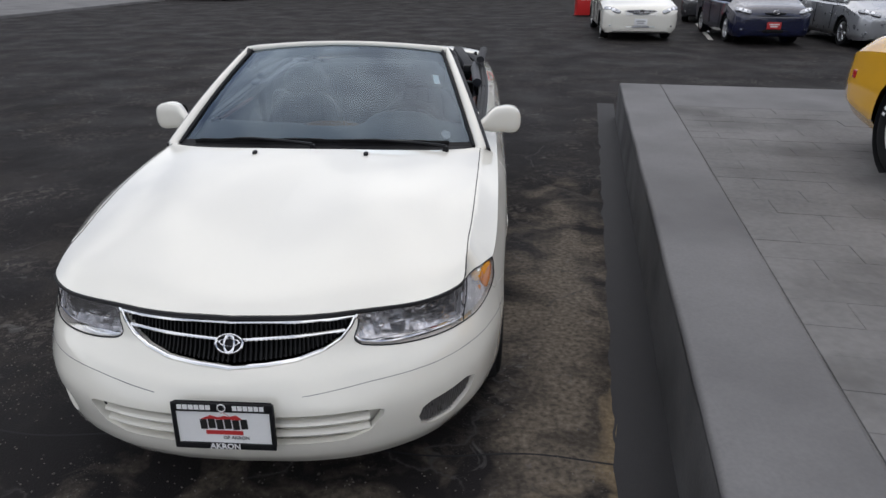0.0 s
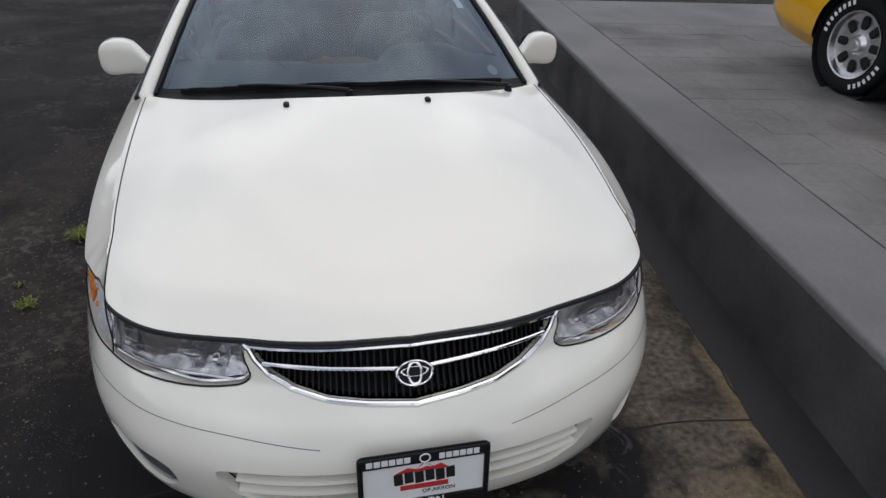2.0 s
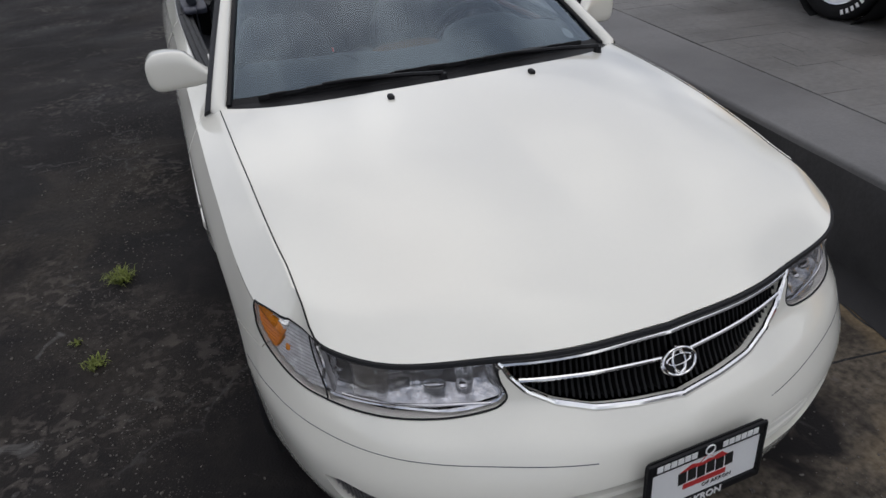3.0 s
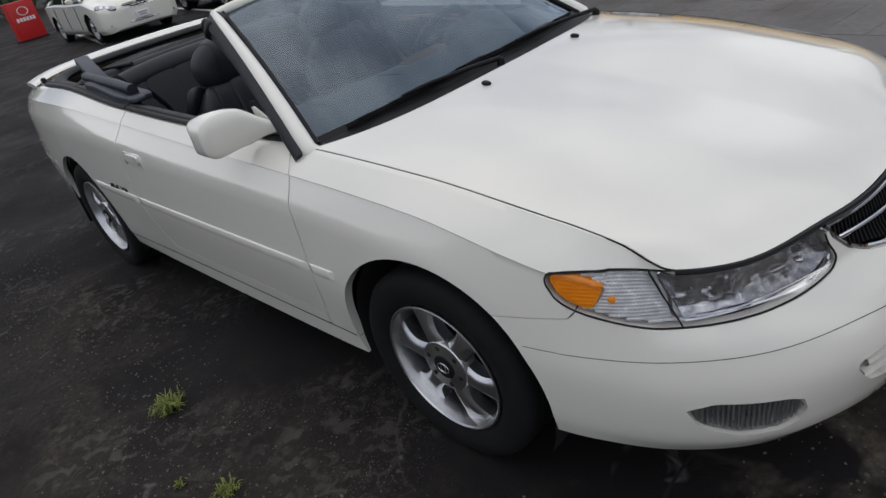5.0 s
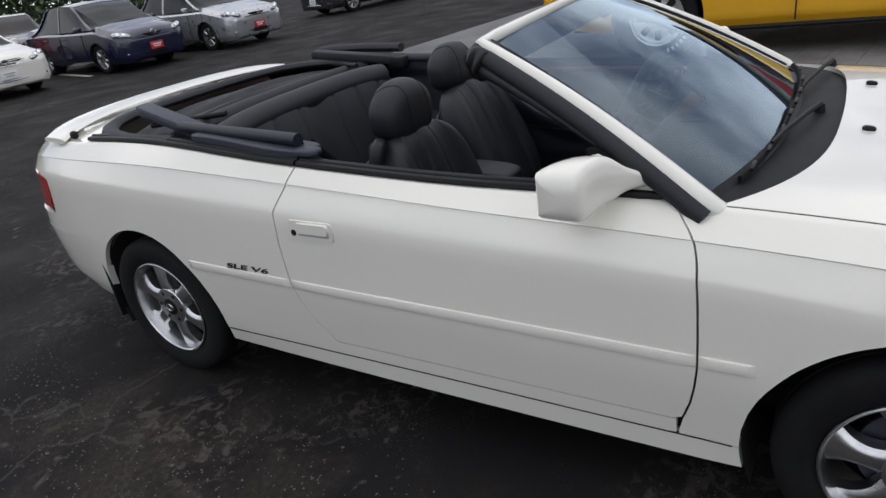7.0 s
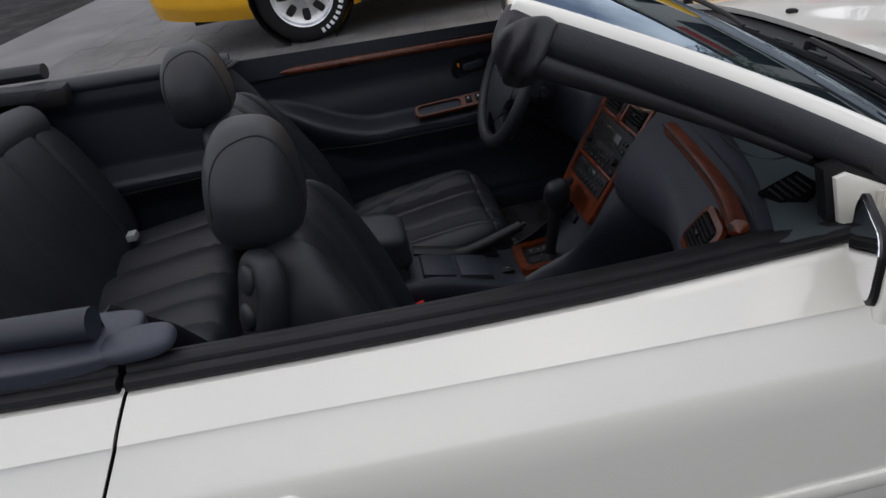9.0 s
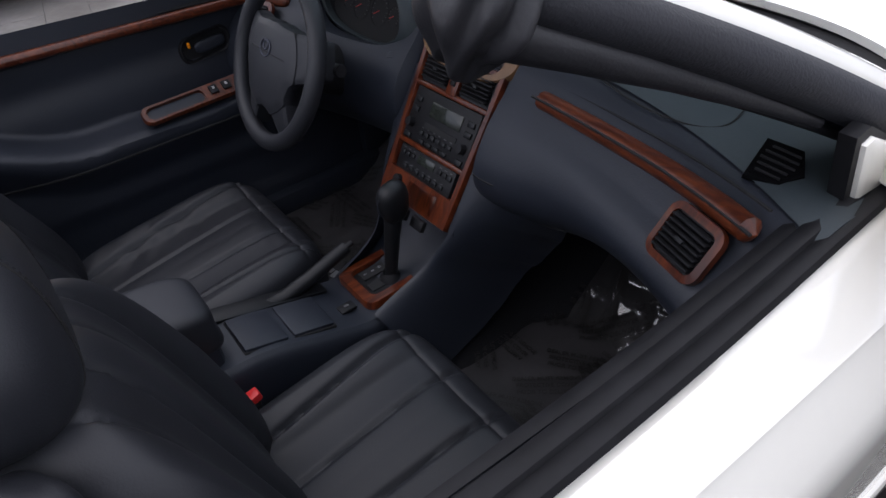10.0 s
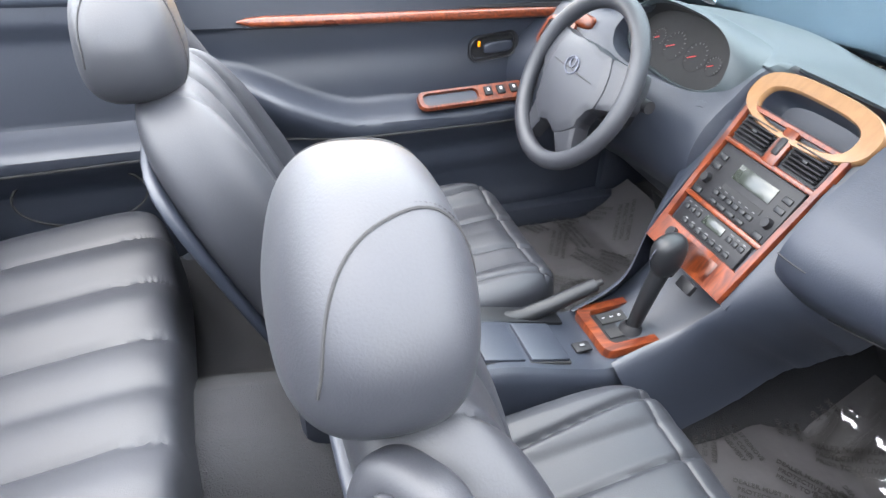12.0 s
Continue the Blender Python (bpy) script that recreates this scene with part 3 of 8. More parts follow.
LAMP_EDGE = [tuple(p) for p in smooth_path([(HL_IN + 0.006, 0.675), (HL_IN - 0.010, 0.646), (HL_IN + 0.002, 0.630), (HL_IN + 0.04, 0.620), (HL_IN + 0.16, 0.611), (HL_DIV, 0.610), (HL_DIV + 0.10, 0.620), (HL_TAIL - 0.095, 0.643),
                                            (HL_TAIL - 0.035, 0.668), (HL_TAIL - 0.007, 0.698), (HL_TAIL, 0.715), (HL_TAIL - 0.005, 0.729), (HL_TAIL - 0.018, 0.7355), (HL_TAIL - 0.06, 0.738), (HL_DIV + 0.15, 0.739), (HL_DIV + 0.07, 0.741)], 4)]
HEADLAMP = LAMP_EDGE + [(HL_DIV + 0.01, 0.744), (HL_DIV, 0.80), (HL_IN, 0.80), (HL_IN + 0.014, 0.70)]
GRILLE = [(-0.1, 0.583), (0.0, 0.583), (0.113, 0.589), (0.216, 0.599), (0.307, 0.618), (0.375, 0.647), (0.415, 0.680), (0.440, 0.714), (0.449, 0.77), (-0.1, 0.77)]
FOG = [(arc_of(0.55, -0.89) + 0.005, 0.395), (arc_of(0.60, -0.86), 0.412), (arc_of(0.74, -0.70) - 0.03, 0.425), (arc_of(0.76, -0.65) - 0.005, 0.408), (arc_of(0.74, -0.69), 0.358),
       (arc_of(0.68, -0.77), 0.325), (arc_of(0.60, -0.86), 0.322), (arc_of(0.55, -0.89), 0.345)]
INTAKE = [(-0.1, 0.455), (0.40, 0.455), (0.475, 0.448), (0.49, 0.435), (0.44, 0.37), (0.36, 0.345), (-0.1, 0.338)]
FOG = [(sum(q[0] for q in FOG) / len(FOG) + 0.82 * (p[0] - sum(q[0] for q in FOG) / len(FOG)), 0.374 + 1.16 * (p[1] - 0.374)) for p in FOG]
f_head, f_grille, f_fog, f_intake = inside(HEADLAMP), inside(GRILLE), inside(FOG), inside(INTAKE)
SEAM_A = A(-0.470)


def seam_z(a):
    """Height of the joint between bumper and fender, rising forwards."""
    return 0.603 + 0.135 * (A(-0.263) - a)


def seam_arc(z):
    return SEAM_A - 0.5 * (z - 0.631)


def f_bumper(a, z):
    """Front bumper: below the lamps and forward of the fender seam."""
    if a < HL_DIV:
        return 0.1
    return min(max(seam_arc(z) - a, seam_z(a) - GAP - z), A(-0.05) - a, 0.684 - z)


def neg(f, gap=GAP):
    return lambda a, z: -f(a, z) - gap


b = panel_sheet(0, A(-0.2), [f_bumper, neg(f_head), neg(f_grille), neg(f_fog, 0), neg(f_intake, 0), ARCH_F], step=0.015, rim=0.03)
bumper = part("front_bumper", both_halves(b), M_WHITE, car)
# recessed intake behind the bumper, with two body-coloured bars
b = panel_sheet(0, 0.56, [lambda a, z: f_intake(a, z) + 0.02], step=0.03, sink=0.045, rim=0)
part("intake_recess", both_halves(b), M_WHITE, bumper)
for zc in (0.412, 0.372):
    bm = bmesh.new()
    rows = []
    for i in range(41):
        s = (i / 40 - 0.5) * 2
        row = []
        for k in range(10):
            t = 2 * math.pi * k / 10
            q = skin(abs(s) * 0.44, zc + 0.014 * math.sin(t), 0.030 - 0.022 * math.cos(t))
            row.append(bm.verts.new((-q.x if s > 0 else q.x, q.y, q.z)))
        rows.append(row)
    for p, q in zip(rows, rows[1:]):
        for k in range(10):
            bm.faces.new((p[k], p[(k + 1) % 10], q[(k + 1) % 10], q[k]))
    part("intake_bar", bm, M_WHITE, bumper)
# moulded line round the bumper, its shade drawn by thin slate tubes
for sgn in (1, -1):
    pts = []
    for k in range(40):
        a = 0.235 + (A(-0.345) - 0.235) * k / 39
        q = skin(a, glide([0, 0.25, 0.6, 1], [0.512, 0.534, 0.540, 0.535], k / 39), 0.0003)
        pts.append((q.x * sgn, q.y, q.z))
    part("bumper_crease_shade", tube(pts, 0.0011, 5), M_PAD, bumper, smooth=0)

# front fenders, doors, quarters, rockers: one of each for either side


def f_fender(a, z):
    side = a - seam_arc(z) - GAP if z < 0.684 else 1.0
    if a < A(-0.05):
        side = min(side, z - seam_z(a))
    return min(door_front(z) - GAP - a, side, z - 0.300 - GAP)


def f_door(a, z):
    return min(a - door_front(z) - GAP, door_rear(z) - GAP - a, z - 0.355 - GAP)


def f_quarter(a, z):
    return max(min(a - door_rear(z) - GAP, z - 0.300 - GAP), -1)


def f_under_door(a, z):
    return min(a - door_front(z) - GAP, A_AX + 1.9 - a, 0.353 - z, z - 0.300 - GAP)


REAR_SEAM = A(3.02)


def f_rearbump(a, z):
    return min(a - REAR_SEAM + (0.0 if z < 0.6 else 0), 0.62 - z)


def paired(name, make, material, parent=car, label=""):
    out = []
    for sgn in (-1, 1):
        b = make()
        if sgn == 1:
            mirrored(b)
        out.append(part(name, b, material, parent, label))
    return out


fenders = paired("front_fender", lambda: panel_sheet(arc_of(0.62, -0.84), A_DF + 0.08, [f_fender, neg(f_head), ARCH_F], step=0.018, rim=0.03), M_WHITE)
doors = paired("door", lambda: panel_sheet(A_DF - 0.05, A(1.92), [f_door], step=0.025, rim=0.02), M_WHITE)
quarters = paired("rear_quarter", lambda: panel_sheet(A(1.62), ARC[-1], [f_quarter, neg(f_rearbump), ARCH_R, lambda a, z: neg(inside([(A(3.32), 0.70), (A(3.30), 0.86), (A(3.42), 0.89), (A(3.42) + 0.5, 0.89), (A(3.42) + 0.5, 0.69)]))(a, z)], step=0.03, rim=0.02), M_WHITE)
paired("door_step", lambda: panel_sheet(A_DF - 0.02, A(1.95), [f_under_door], step=0.018, rim=0.02), M_WHITE)
paired("rocker_panel", lambda: panel_sheet(A(0.3), A(2.4), [lambda a, z: 0.298 - z, ARCH_F, ARCH_R], step=0.03, rim=0.05), M_WHITE)
rear_bumper = part("rear_bumper", both_halves(panel_sheet(A(2.9), ARC[-1], [f_rearbump, ARCH_R], step=0.04, rim=0.03)), M_WHITE, car)
paired("tail_lamp", lambda: panel_sheet(A(3.28), A(3.42) + 0.42, [inside([(A(3.355), 0.722), (A(3.338), 0.745), (A(3.328), 0.825), (A(3.345), 0.858), (A(3.42), 0.875), (A(3.42) + 0.4, 0.875), (A(3.42) + 0.4, 0.705)])], step=0.03, sink=0.004, rim=0.03), M_RED)
# a dark inner skin closes the joints
paired("inner_skin", lambda: panel_sheet(A(-0.35), A(3.4), [lambda a, z: ARCH_F(a, z) - 0.004, lambda a, z: ARCH_R(a, z) - 0.004], step=0.06, sink=0.032, rim=0), M_LINER)
# mud flap behind each rear wheel
for sgn in (-1, 1):
    part("mud_flap", box((sgn * 0.80, 3.055, 0.36), (0.13, 0.012, 0.30), 0.004), M_BLACK, car)

# body side moulding, split at the door


def strip_on_skin(a0, a1, z0, z1, h, proud, n=40):
    bm = bmesh.new()
    rows = []
    for i in range(n + 1):
        t = i / n
        a, z = a0 + (a1 - a0) * t, z0 + (z1 - z0) * t
        e = min(1, (min(t, 1 - t) * (a1 - a0)) / 0.02)
        row = [bm.verts.new(skin(a, z + h * k, -s * e)) for k, s in ((-0.5, -0.002), (-0.46, proud * 0.7), (-0.3, proud), (0.3, proud), (0.46, proud * 0.7), (0.5, -0.002))]
        rows.append(row)
    for p, q in zip(rows, rows[1:]):
        for k in range(5):
            bm.faces.new((p[k], p[k + 1], q[k + 1], q[k]))
    return bm


for i, sgn in enumerate((-1, 1)):
    for a0, a1, par in ((A(0.345), A_AX + 0.484, fenders[i]), (A_AX + 0.490, A_AX + 1.822, doors[i]), (A_AX + 1.830, A(2.345), quarters[i])):
        f0, f1 = ((a - A(0.345)) / 2.0 for a in (a0, a1))
        s = strip_on_skin(a0, a1, 0.566 + 0.026 * f0, 0.566 + 0.026 * f1, 0.034, 0.007)
        part("side_moulding", s if sgn < 0 else mirrored(s), M_WHITE, par)
    # pull handle with its recess plate and lock
    def handle_pad(da, dz, w, h, proud, r):
        bm = bmesh.new()
        c = bm.verts.new(skin(A_AX + 1.675 + da, 0.797 + dz, -proud))
        pts = rounded(w, h, r, 4)
        out = [bm.verts.new(skin(A_AX + 1.675 + da + x, 0.797 + dz + y, -proud)) for x, y in pts]
        low = [bm.verts.new(skin(A_AX + 1.675 + da + x * 1.03, 0.797 + dz + y * 1.06, 0.003)) for x, y in pts]
        n = len(out)
        for k in range(n):
            bm.faces.new((c, out[k], out[(k + 1) % n]))
            bm.faces.new((out[k], low[k], low[(k + 1) % n], out[(k + 1) % n]))
        return bm if sgn < 0 else mirrored(bm)
    plate = part("handle_plate", handle_pad(0, 0, 0.185, 0.066, 0.004, 0.016), M_WHITE, doors[i])
    part("pull_handle", handle_pad(-0.012, 0.010, 0.135, 0.034, 0.013, 0.012), M_WHITE, doors[i])
    # grey strip on the plate, coloured as the shade in the handle's hollow
    part("handle_hollow_shade", handle_pad(-0.012, -0.014, 0.13, 0.008, 0.0048, 0.0035), M_GREY, doors[i])
    part("key_lock", handle_pad(0.073, -0.010, 0.022, 0.022, 0.006, 0.0108), M_BLACK, doors[i], "black key lock")
    # trim badge
    m = Matrix(((0, -1, 0, 0), (0, 0, 0, 0), (0, 0, 0, 0), (0, 0, 0, 1)))
    q = skin(A_AX + 2.03, 0.617, -0.001)
    if sgn < 0:
        bm = lettering("SLE V6", 0.044, Matrix.Translation(q) @ Matrix(((0, 0, -1, 0), (-1.72, -0.25, 0, 0), (0, 0.62, 0, 0), (0, 0, 0, 1))), 0.002, 0.0006)
        part("trim_badge", bm, M_BLACK, quarters[i], "dark raised trim badge", smooth=0)

# dark line between door bottom and rocker
for sgn in (1, -1):
    part("sill_joint", tube([(lambda q: (q.x * sgn, q.y, q.z))(skin(A(0.40) + (A(2.27) - A(0.40)) * k / 30, 0.300, 0.004)) for k in range(31)], 0.0055, 6), M_LINER, car)

# ---- hood ----
A_HOODCORNER = arc_of(0.752, -0.688)
A_COWL = A(0.47)


def top_edge(a):
    zs, _ = levels(a)
    return skin(a, zs[5], crease=False)


def hood_at(u, v):
    """u: 0 at the centre, 1 at the side; v: 0 at the nose, 1 at the cowl. Coons patch on the right half."""
    front = top_edge(A_HOODCORNER * u)
    side = top_edge(A_HOODCORNER + (A_COWL - A_HOODCORNER) * v)
    cy = -0.895 + v * (0.25 + 0.895)
    cz = glide([-0.895, -0.825, -0.55, -0.15, 0.18, 0.26], [0.723, 0.757, 0.828, 0.900, 0.950, 0.960], cy)
    mid = Vector((0, cy, cz))
    rear = Vector((-0.768 * u, 0.25 + 0.03 * u ** 2 + 0.19 * u ** 5, 0.960 - 0.012 * u ** 2 - 0.028 * u ** 4))
    c00, c10, c01, c11 = top_edge(0), top_edge(A_HOODCORNER), Vector((0, 0.25, 0.960)), top_edge(A_COWL)
    rear = rear + (c11 - Vector((-0.768, 0.47, 0.920))) * u
    p = front * (1 - v) + rear * v + mid * (1 - u) + side * u - (c00 * (1 - u) * (1 - v) + c10 * u * (1 - v) + c01 * (1 - u) * v + c11 * u * v)
    # crown between the centre and the shutline
    p.z += 0.022 * math.sin(math.pi * v) * math.sin(math.pi * u) ** 1.5
    return p


bm = grid(32, 44, lambda u, v: hood_at(u * 0.993, 0.006 + v * 0.994))
b = both_halves(bm)
es = [e for e in b.edges if e.is_boundary]
r = bmesh.ops.extrude_edge_only(b, edges=es)
for v in (g for g in r["geom"] if isinstance(g, bmesh.types.BMVert)):
    v.co += Vector((-v.co.x * 0.01, 0.006 if v.co.y < 0.2 else -0.004, -0.016))
hood = part("hood", b, M_WHITE, car)
# rubber seal under the leading edge of the hood
for sgn in (1, -1):
    pts = []
    for k in range(50):
        a = A_HOODCORNER * k / 49 * 1.0
        q = top_edge(a) + Vector((0, 0.001, -0.004))
        pts.append((q.x * sgn, q.y, q.z))
    part("hood_seal", tube(pts, 0.0065, 6), M_BLACK, car)
    pts = []
    for k in range(24):
        a = A_HOODCORNER + (HL_TAIL - 0.012 - A_HOODCORNER) * k / 23
        q = skin(a, glide([0, 0.35, 0.85, 1], [0.745, 0.742, 0.739, 0.735], k / 23), 0.002)
        pts.append((q.x * sgn, q.y, q.z))
    part("lamp_seal", tube(pts, 0.003, 6), M_BLACK, car)
    part("hood_joint", tube([(lambda q: (q.x * sgn, q.y, q.z - 0.0005))(top_edge(A_HOODCORNER + (A_COWL - A_HOODCORNER) * k / 40)) for k in range(41)], 0.0021, 6), M_LINER, car)
    q = hood_at(0.25 / 0.75, 0.94)
    q = Vector((sgn * 0.252, 0.186, q.z + 0.004))
    part("washer_jet", soft((0.022, 0.034, 0.016), 4, 2.6, m=Matrix.Translation(q) @ Matrix.Rotation(0.15, 4, "X")), M_BLACK, hood, "small black washer jet")

# ---- grille and emblem ----
grille = group_at("grille", pose(0, 0, 0), "", "")
grille.parent = car
b = panel_sheet(0, 0.47, [f_grille], step=0.012, sink=0.045, rim=0)
part("grille_backing", both_halves(b), M_LINER, grille)


def grille_low(a):
    return float(np.interp(a, [p[0] for p in GRILLE[1:8]], [p[1] for p in GRILLE[1:8]]))


def grille_top(a):
    return levels(a)[0][5] - 0.012


for i in range(-27, 28):
    a = abs(i) * 0.0160
    z0, z1 = grille_low(a) + 0.008, grille_top(a)
    if z1 - z0 < 0.02:
        continue
    sg = -1 if i > 0 else 1
    bm = bmesh.new()
    rows = []
    for k in range(5):
        z = z0 + (z1 - z0) * k / 4
        rows.append([bm.verts.new((lambda q: (q.x * sg, q.y, q.z))(skin(a + da, z, s))) for da, s in ((-0.0034, 0.04), (-0.0026, 0.016), (0.0026, 0.016), (0.0034, 0.04))])
    for p, q in zip(rows, rows[1:]):
        for k in range(3):
            bm.faces.new((p[k], p[k + 1], q[k + 1], q[k]))
    part("grille_bar", bm, M_GRILLE, grille, smooth=0)


def grille_line(f, n, r, flat=1.0, sink=0.004):
    pts = []
    for i in range(-n, n + 1):
        a, z = f(abs(i) / n)
        q = skin(a, z, sink)
        pts.append((-q.x if i > 0 else q.x, q.y, q.z))
    return tube(pts, r, 8, flat, up=(0, -1, 0))


part("chrome_surround", grille_line(lambda t: (0.438 * t, (grille_low(0.438 * t) + 0.002)), 40, 0.0068, 1.1), M_CHROME, grille, "chrome grille surround")
part("chrome_top_bar", grille_line(lambda t: (0.444 * t, grille_top(0.444 * t) - 0.004), 40, 0.0062), M_CHROME, grille, "chrome grille top bar")
for sgn in (1, -1):
    q0, q1 = skin(0.435, 0.707, 0.003), skin(0.446, 0.716, 0.004)
    part("chrome_corner", rod((q0.x * sgn, q0.y, q0.z), (q1.x * sgn, q1.y, q1.z), 0.0085), M_CHROME, grille)
part("chrome_mid_bar", grille_line(lambda t: (0.392 * t, 0.655 + 0.016 * t), 40, 0.0055, 1.0, 0.006), M_CHROME, grille, "chrome grille centre bar")
EM = skin(0, 0.655, -0.006)
m_em = Matrix.Translation((0, EM.y - 0.004, 0.655)) @ Matrix.Rotation(radians(-28), 4, "X") @ Matrix.Scale(0.84, 4)
emblem = part("emblem", moved(ring((0, 0, 0), (0, -1, 0), 0.05, 0.006, 40, 8), m_em @ Matrix.Diagonal((1, 1, 0.70, 1))), M_CHROME, grille, "chrome oval emblem")
part("emblem_backing", moved(lathe([(0.0, 0), (0.05, 0)], 32, Matrix.Rotation(radians(90), 4, "Z")), m_em @ Matrix.Translation((0, 0.005, 0)) @ Matrix.Diagonal((1, 1, 0.70, 1))), M_BLACK, emblem)
part("emblem_oval", moved(ring((0, 0, 0), (0, -1, 0), 0.019, 0.0045, 28, 8), m_em @ Matrix.Diagonal((1, 1, 1.7, 1))), M_CHROME, emblem)
part("emblem_bar", moved(ring((0, 0, 0.012), (0, -1, 0), 0.032, 0.0045, 28, 8), m_em @ Matrix.Diagonal((1.15, 1, 0.42, 1))), M_CHROME, emblem)

# ---- head lamps, corner lamps, fog lamps ----
for sgn in (-1, 1):
    fl = (lambda b: b) if sgn < 0 else mirrored
    lamp = part("headlamp", fl(panel_sheet(HL_IN - 0.03, HL_DIV + 0.08, [lambda a, z: f_head(a, z) - 0.003, lambda a, z: hl_div(z) - 0.004 - a, lambda a, z: levels(a)[0][5] - 0.008 - z], step=0.012, sink=0.003, rim=0.02)), M_LENS, car, "clear headlamp")
    lamp.visible_shadow = False
    back = part("lamp_bucket", fl(panel_sheet(HL_IN - 0.03, HL_DIV + 0.08, [lambda a, z: f_head(a, z) + 0.004, lambda a, z: hl_div(z) + 0.002 - a], step=0.02, sink=0.05, rim=0)), M_LAMP, lamp)
    # frame of the lamp, a bright rim inside the lens
    pts = [skin(a, min(z, levels(a)[0][5] - 0.010), 0.012) for a, z in [(HL_IN - 0.004, 0.645), (HL_IN + 0.03, 0.628), (HL_IN + 0.16, 0.619), (hl_div(0.619) - 0.012, 0.619), (hl_div(0.68) - 0.010, 0.68), (hl_div(0.71) - 0.012, 0.74), (HL_DIV - 0.1, 0.74), (HL_IN + 0.1, 0.74), (HL_IN + 0.012, 0.74), (HL_IN - 0.004, 0.645)]]
    pts = [Vector(p) for p in smooth_path([tuple(p) for p in pts], 5)]
    part("lamp_rim", fl(tube(pts, 0.0045, 6)), M_CHROME, lamp)
    # one wide reflector: a deep bowl broken into upright facets, brighter flutes beside the corner lamp
    def facets(a, z):
        t = (a - HL_IN) / (HL_DIV - HL_IN)
        edge = min(1.0, max(0.0, f_head(a, min(z, levels(a)[0][5] - 0.012)) / 0.030))
        bowl = 0.012 + 0.026 * math.sin(math.pi * min(1, max(0, (t - 0.06) / 0.66))) ** 0.7 * math.sin(math.pi * min(1, max(0, (z - 0.612) / 0.115)))
        return 0.012 + bowl * edge + 0.0055 * abs(math.sin(t * 19)) + 0.0025 * abs(math.sin(z * 200 + 9 * t)) + 0.0030 * noise.noise((t * 14, z * 80, 3))
    part("reflector", fl(panel_sheet(HL_IN - 0.02, HL_DIV + 0.08, [lambda a, z: f_head(a, z) - 0.008, lambda a, z: hl_div(z) - 0.008 - a, lambda a, z: levels(a)[0][5] - 0.014 - z], step=0.005, sink=facets, rim=0, rows=[2 + k * 0.06 for k in range(51)])), M_LAMP, lamp, "faceted grey reflector")
    q = skin(HL_IN + 0.17, 0.668, 0.026)
    part("bulb_shield", fl(soft((0.046, 0.022, 0.016), 8, 2.6, m=Matrix.Translation(q) @ Matrix.Rotation(radians(-24), 4, "Z"))), M_LAMP, lamp)
    part("bulb", fl(soft((0.022, 0.030, 0.018), 6, 2.2, m=Matrix.Translation(skin(HL_IN + 0.10, 0.664, 0.024)))), M_CHROME, lamp)
    part("lower_lip", fl(tube([skin(HL_IN + 0.03 + (HL_DIV - HL_IN - 0.06) * k / 16, 0.627 + 0.003 * (1 - (k / 8 - 1) ** 2), 0.010) for k in range(17)], 0.0035, 8)), M_CHROME, lamp)
    corner = part("corner_lamp", fl(panel_sheet(HL_DIV - 0.03, HL_TAIL + 0.03, [lambda a, z: f_head(a, z) - 0.003, lambda a, z: a - hl_div(z) - 0.002, lambda a, z: 0.746 - z], step=0.012, sink=0.003, rim=0.02)), M_LENS, car, "clear ribbed corner lamp")
    corner.visible_shadow = False
    part("corner_bucket", fl(panel_sheet(HL_DIV - 0.02, HL_TAIL + 0.03, [lambda a, z: f_head(a, z) + 0.002, lambda a, z: a - hl_div(z) + 0.004, lambda a, z: 0.746 - z], step=0.02, sink=0.030, rim=0)), M_RIBBED, corner)
    # dark gap round the lamp units
    gap = [(a, min(z, levels(a)[0][5] - 0.004)) for a, z in HEADLAMP[-1:] + LAMP_EDGE[:53]]
    dense = []
    for (a0, z0), (a1, z1) in zip(gap, gap[1:]):
        dense += [skin(a0 + (a1 - a0) * k / 2, z0 + (z1 - z0) * k / 2, 0.001) for k in range(2)]
    part("lamp_gap", fl(tube(dense, 0.0024, 6)), M_LINER, car)
    part("lamp_divider", fl(tube([skin(hl_div(z), z, 0.001) for z in np.linspace(0.612, 0.740, 10)], 0.0022, 5)), M_LINER, car)
    # amber: a rounded lens at the tail, cut off on a slant towards the clear part
    def amber(a, z):
        return min(f_head(a, z) - 0.009, 0.731 - z, a - (HL_TAIL - 0.128) + 0.45 * (z - 0.690) - 9 * max(0, abs(z - 0.682) - 0.018) ** 2 * 10)
    part("amber_lens", fl(panel_sheet(HL_DIV + 0.1, HL_TAIL + 0.02, [amber], step=0.006, sink=0.010, rim=0.012)), M_AMBER, corner, "amber turn signal lens")
    for k in range(9):
        z = 0.648 + k * 0.0085
        pts = [skin(a, z, 0.0085) for a in np.linspace(HL_DIV + 0.12, HL_TAIL, 40) if amber(a, z) > 0.003]
        if len(pts) > 3:
            part("amber_rib", fl(tube(pts, 0.0022, 5)), M_AMBER, corner)
    for k in range(15):
        z = 0.622 + k * 0.0076
        run = [a for a in np.linspace(hl_div(z) + 0.010, HL_TAIL, 40) if amber(a, z) < -0.002 and f_head(a, z) > 0.005 and z < 0.737]
        if len(run) > 3:
            pts = [skin(a, z, 0.014) for a in run if a < HL_TAIL - 0.08]
            if len(pts) > 3:
                part("lens_rib", fl(tube(pts, 0.0033, 5)), M_RIBBED, corner)
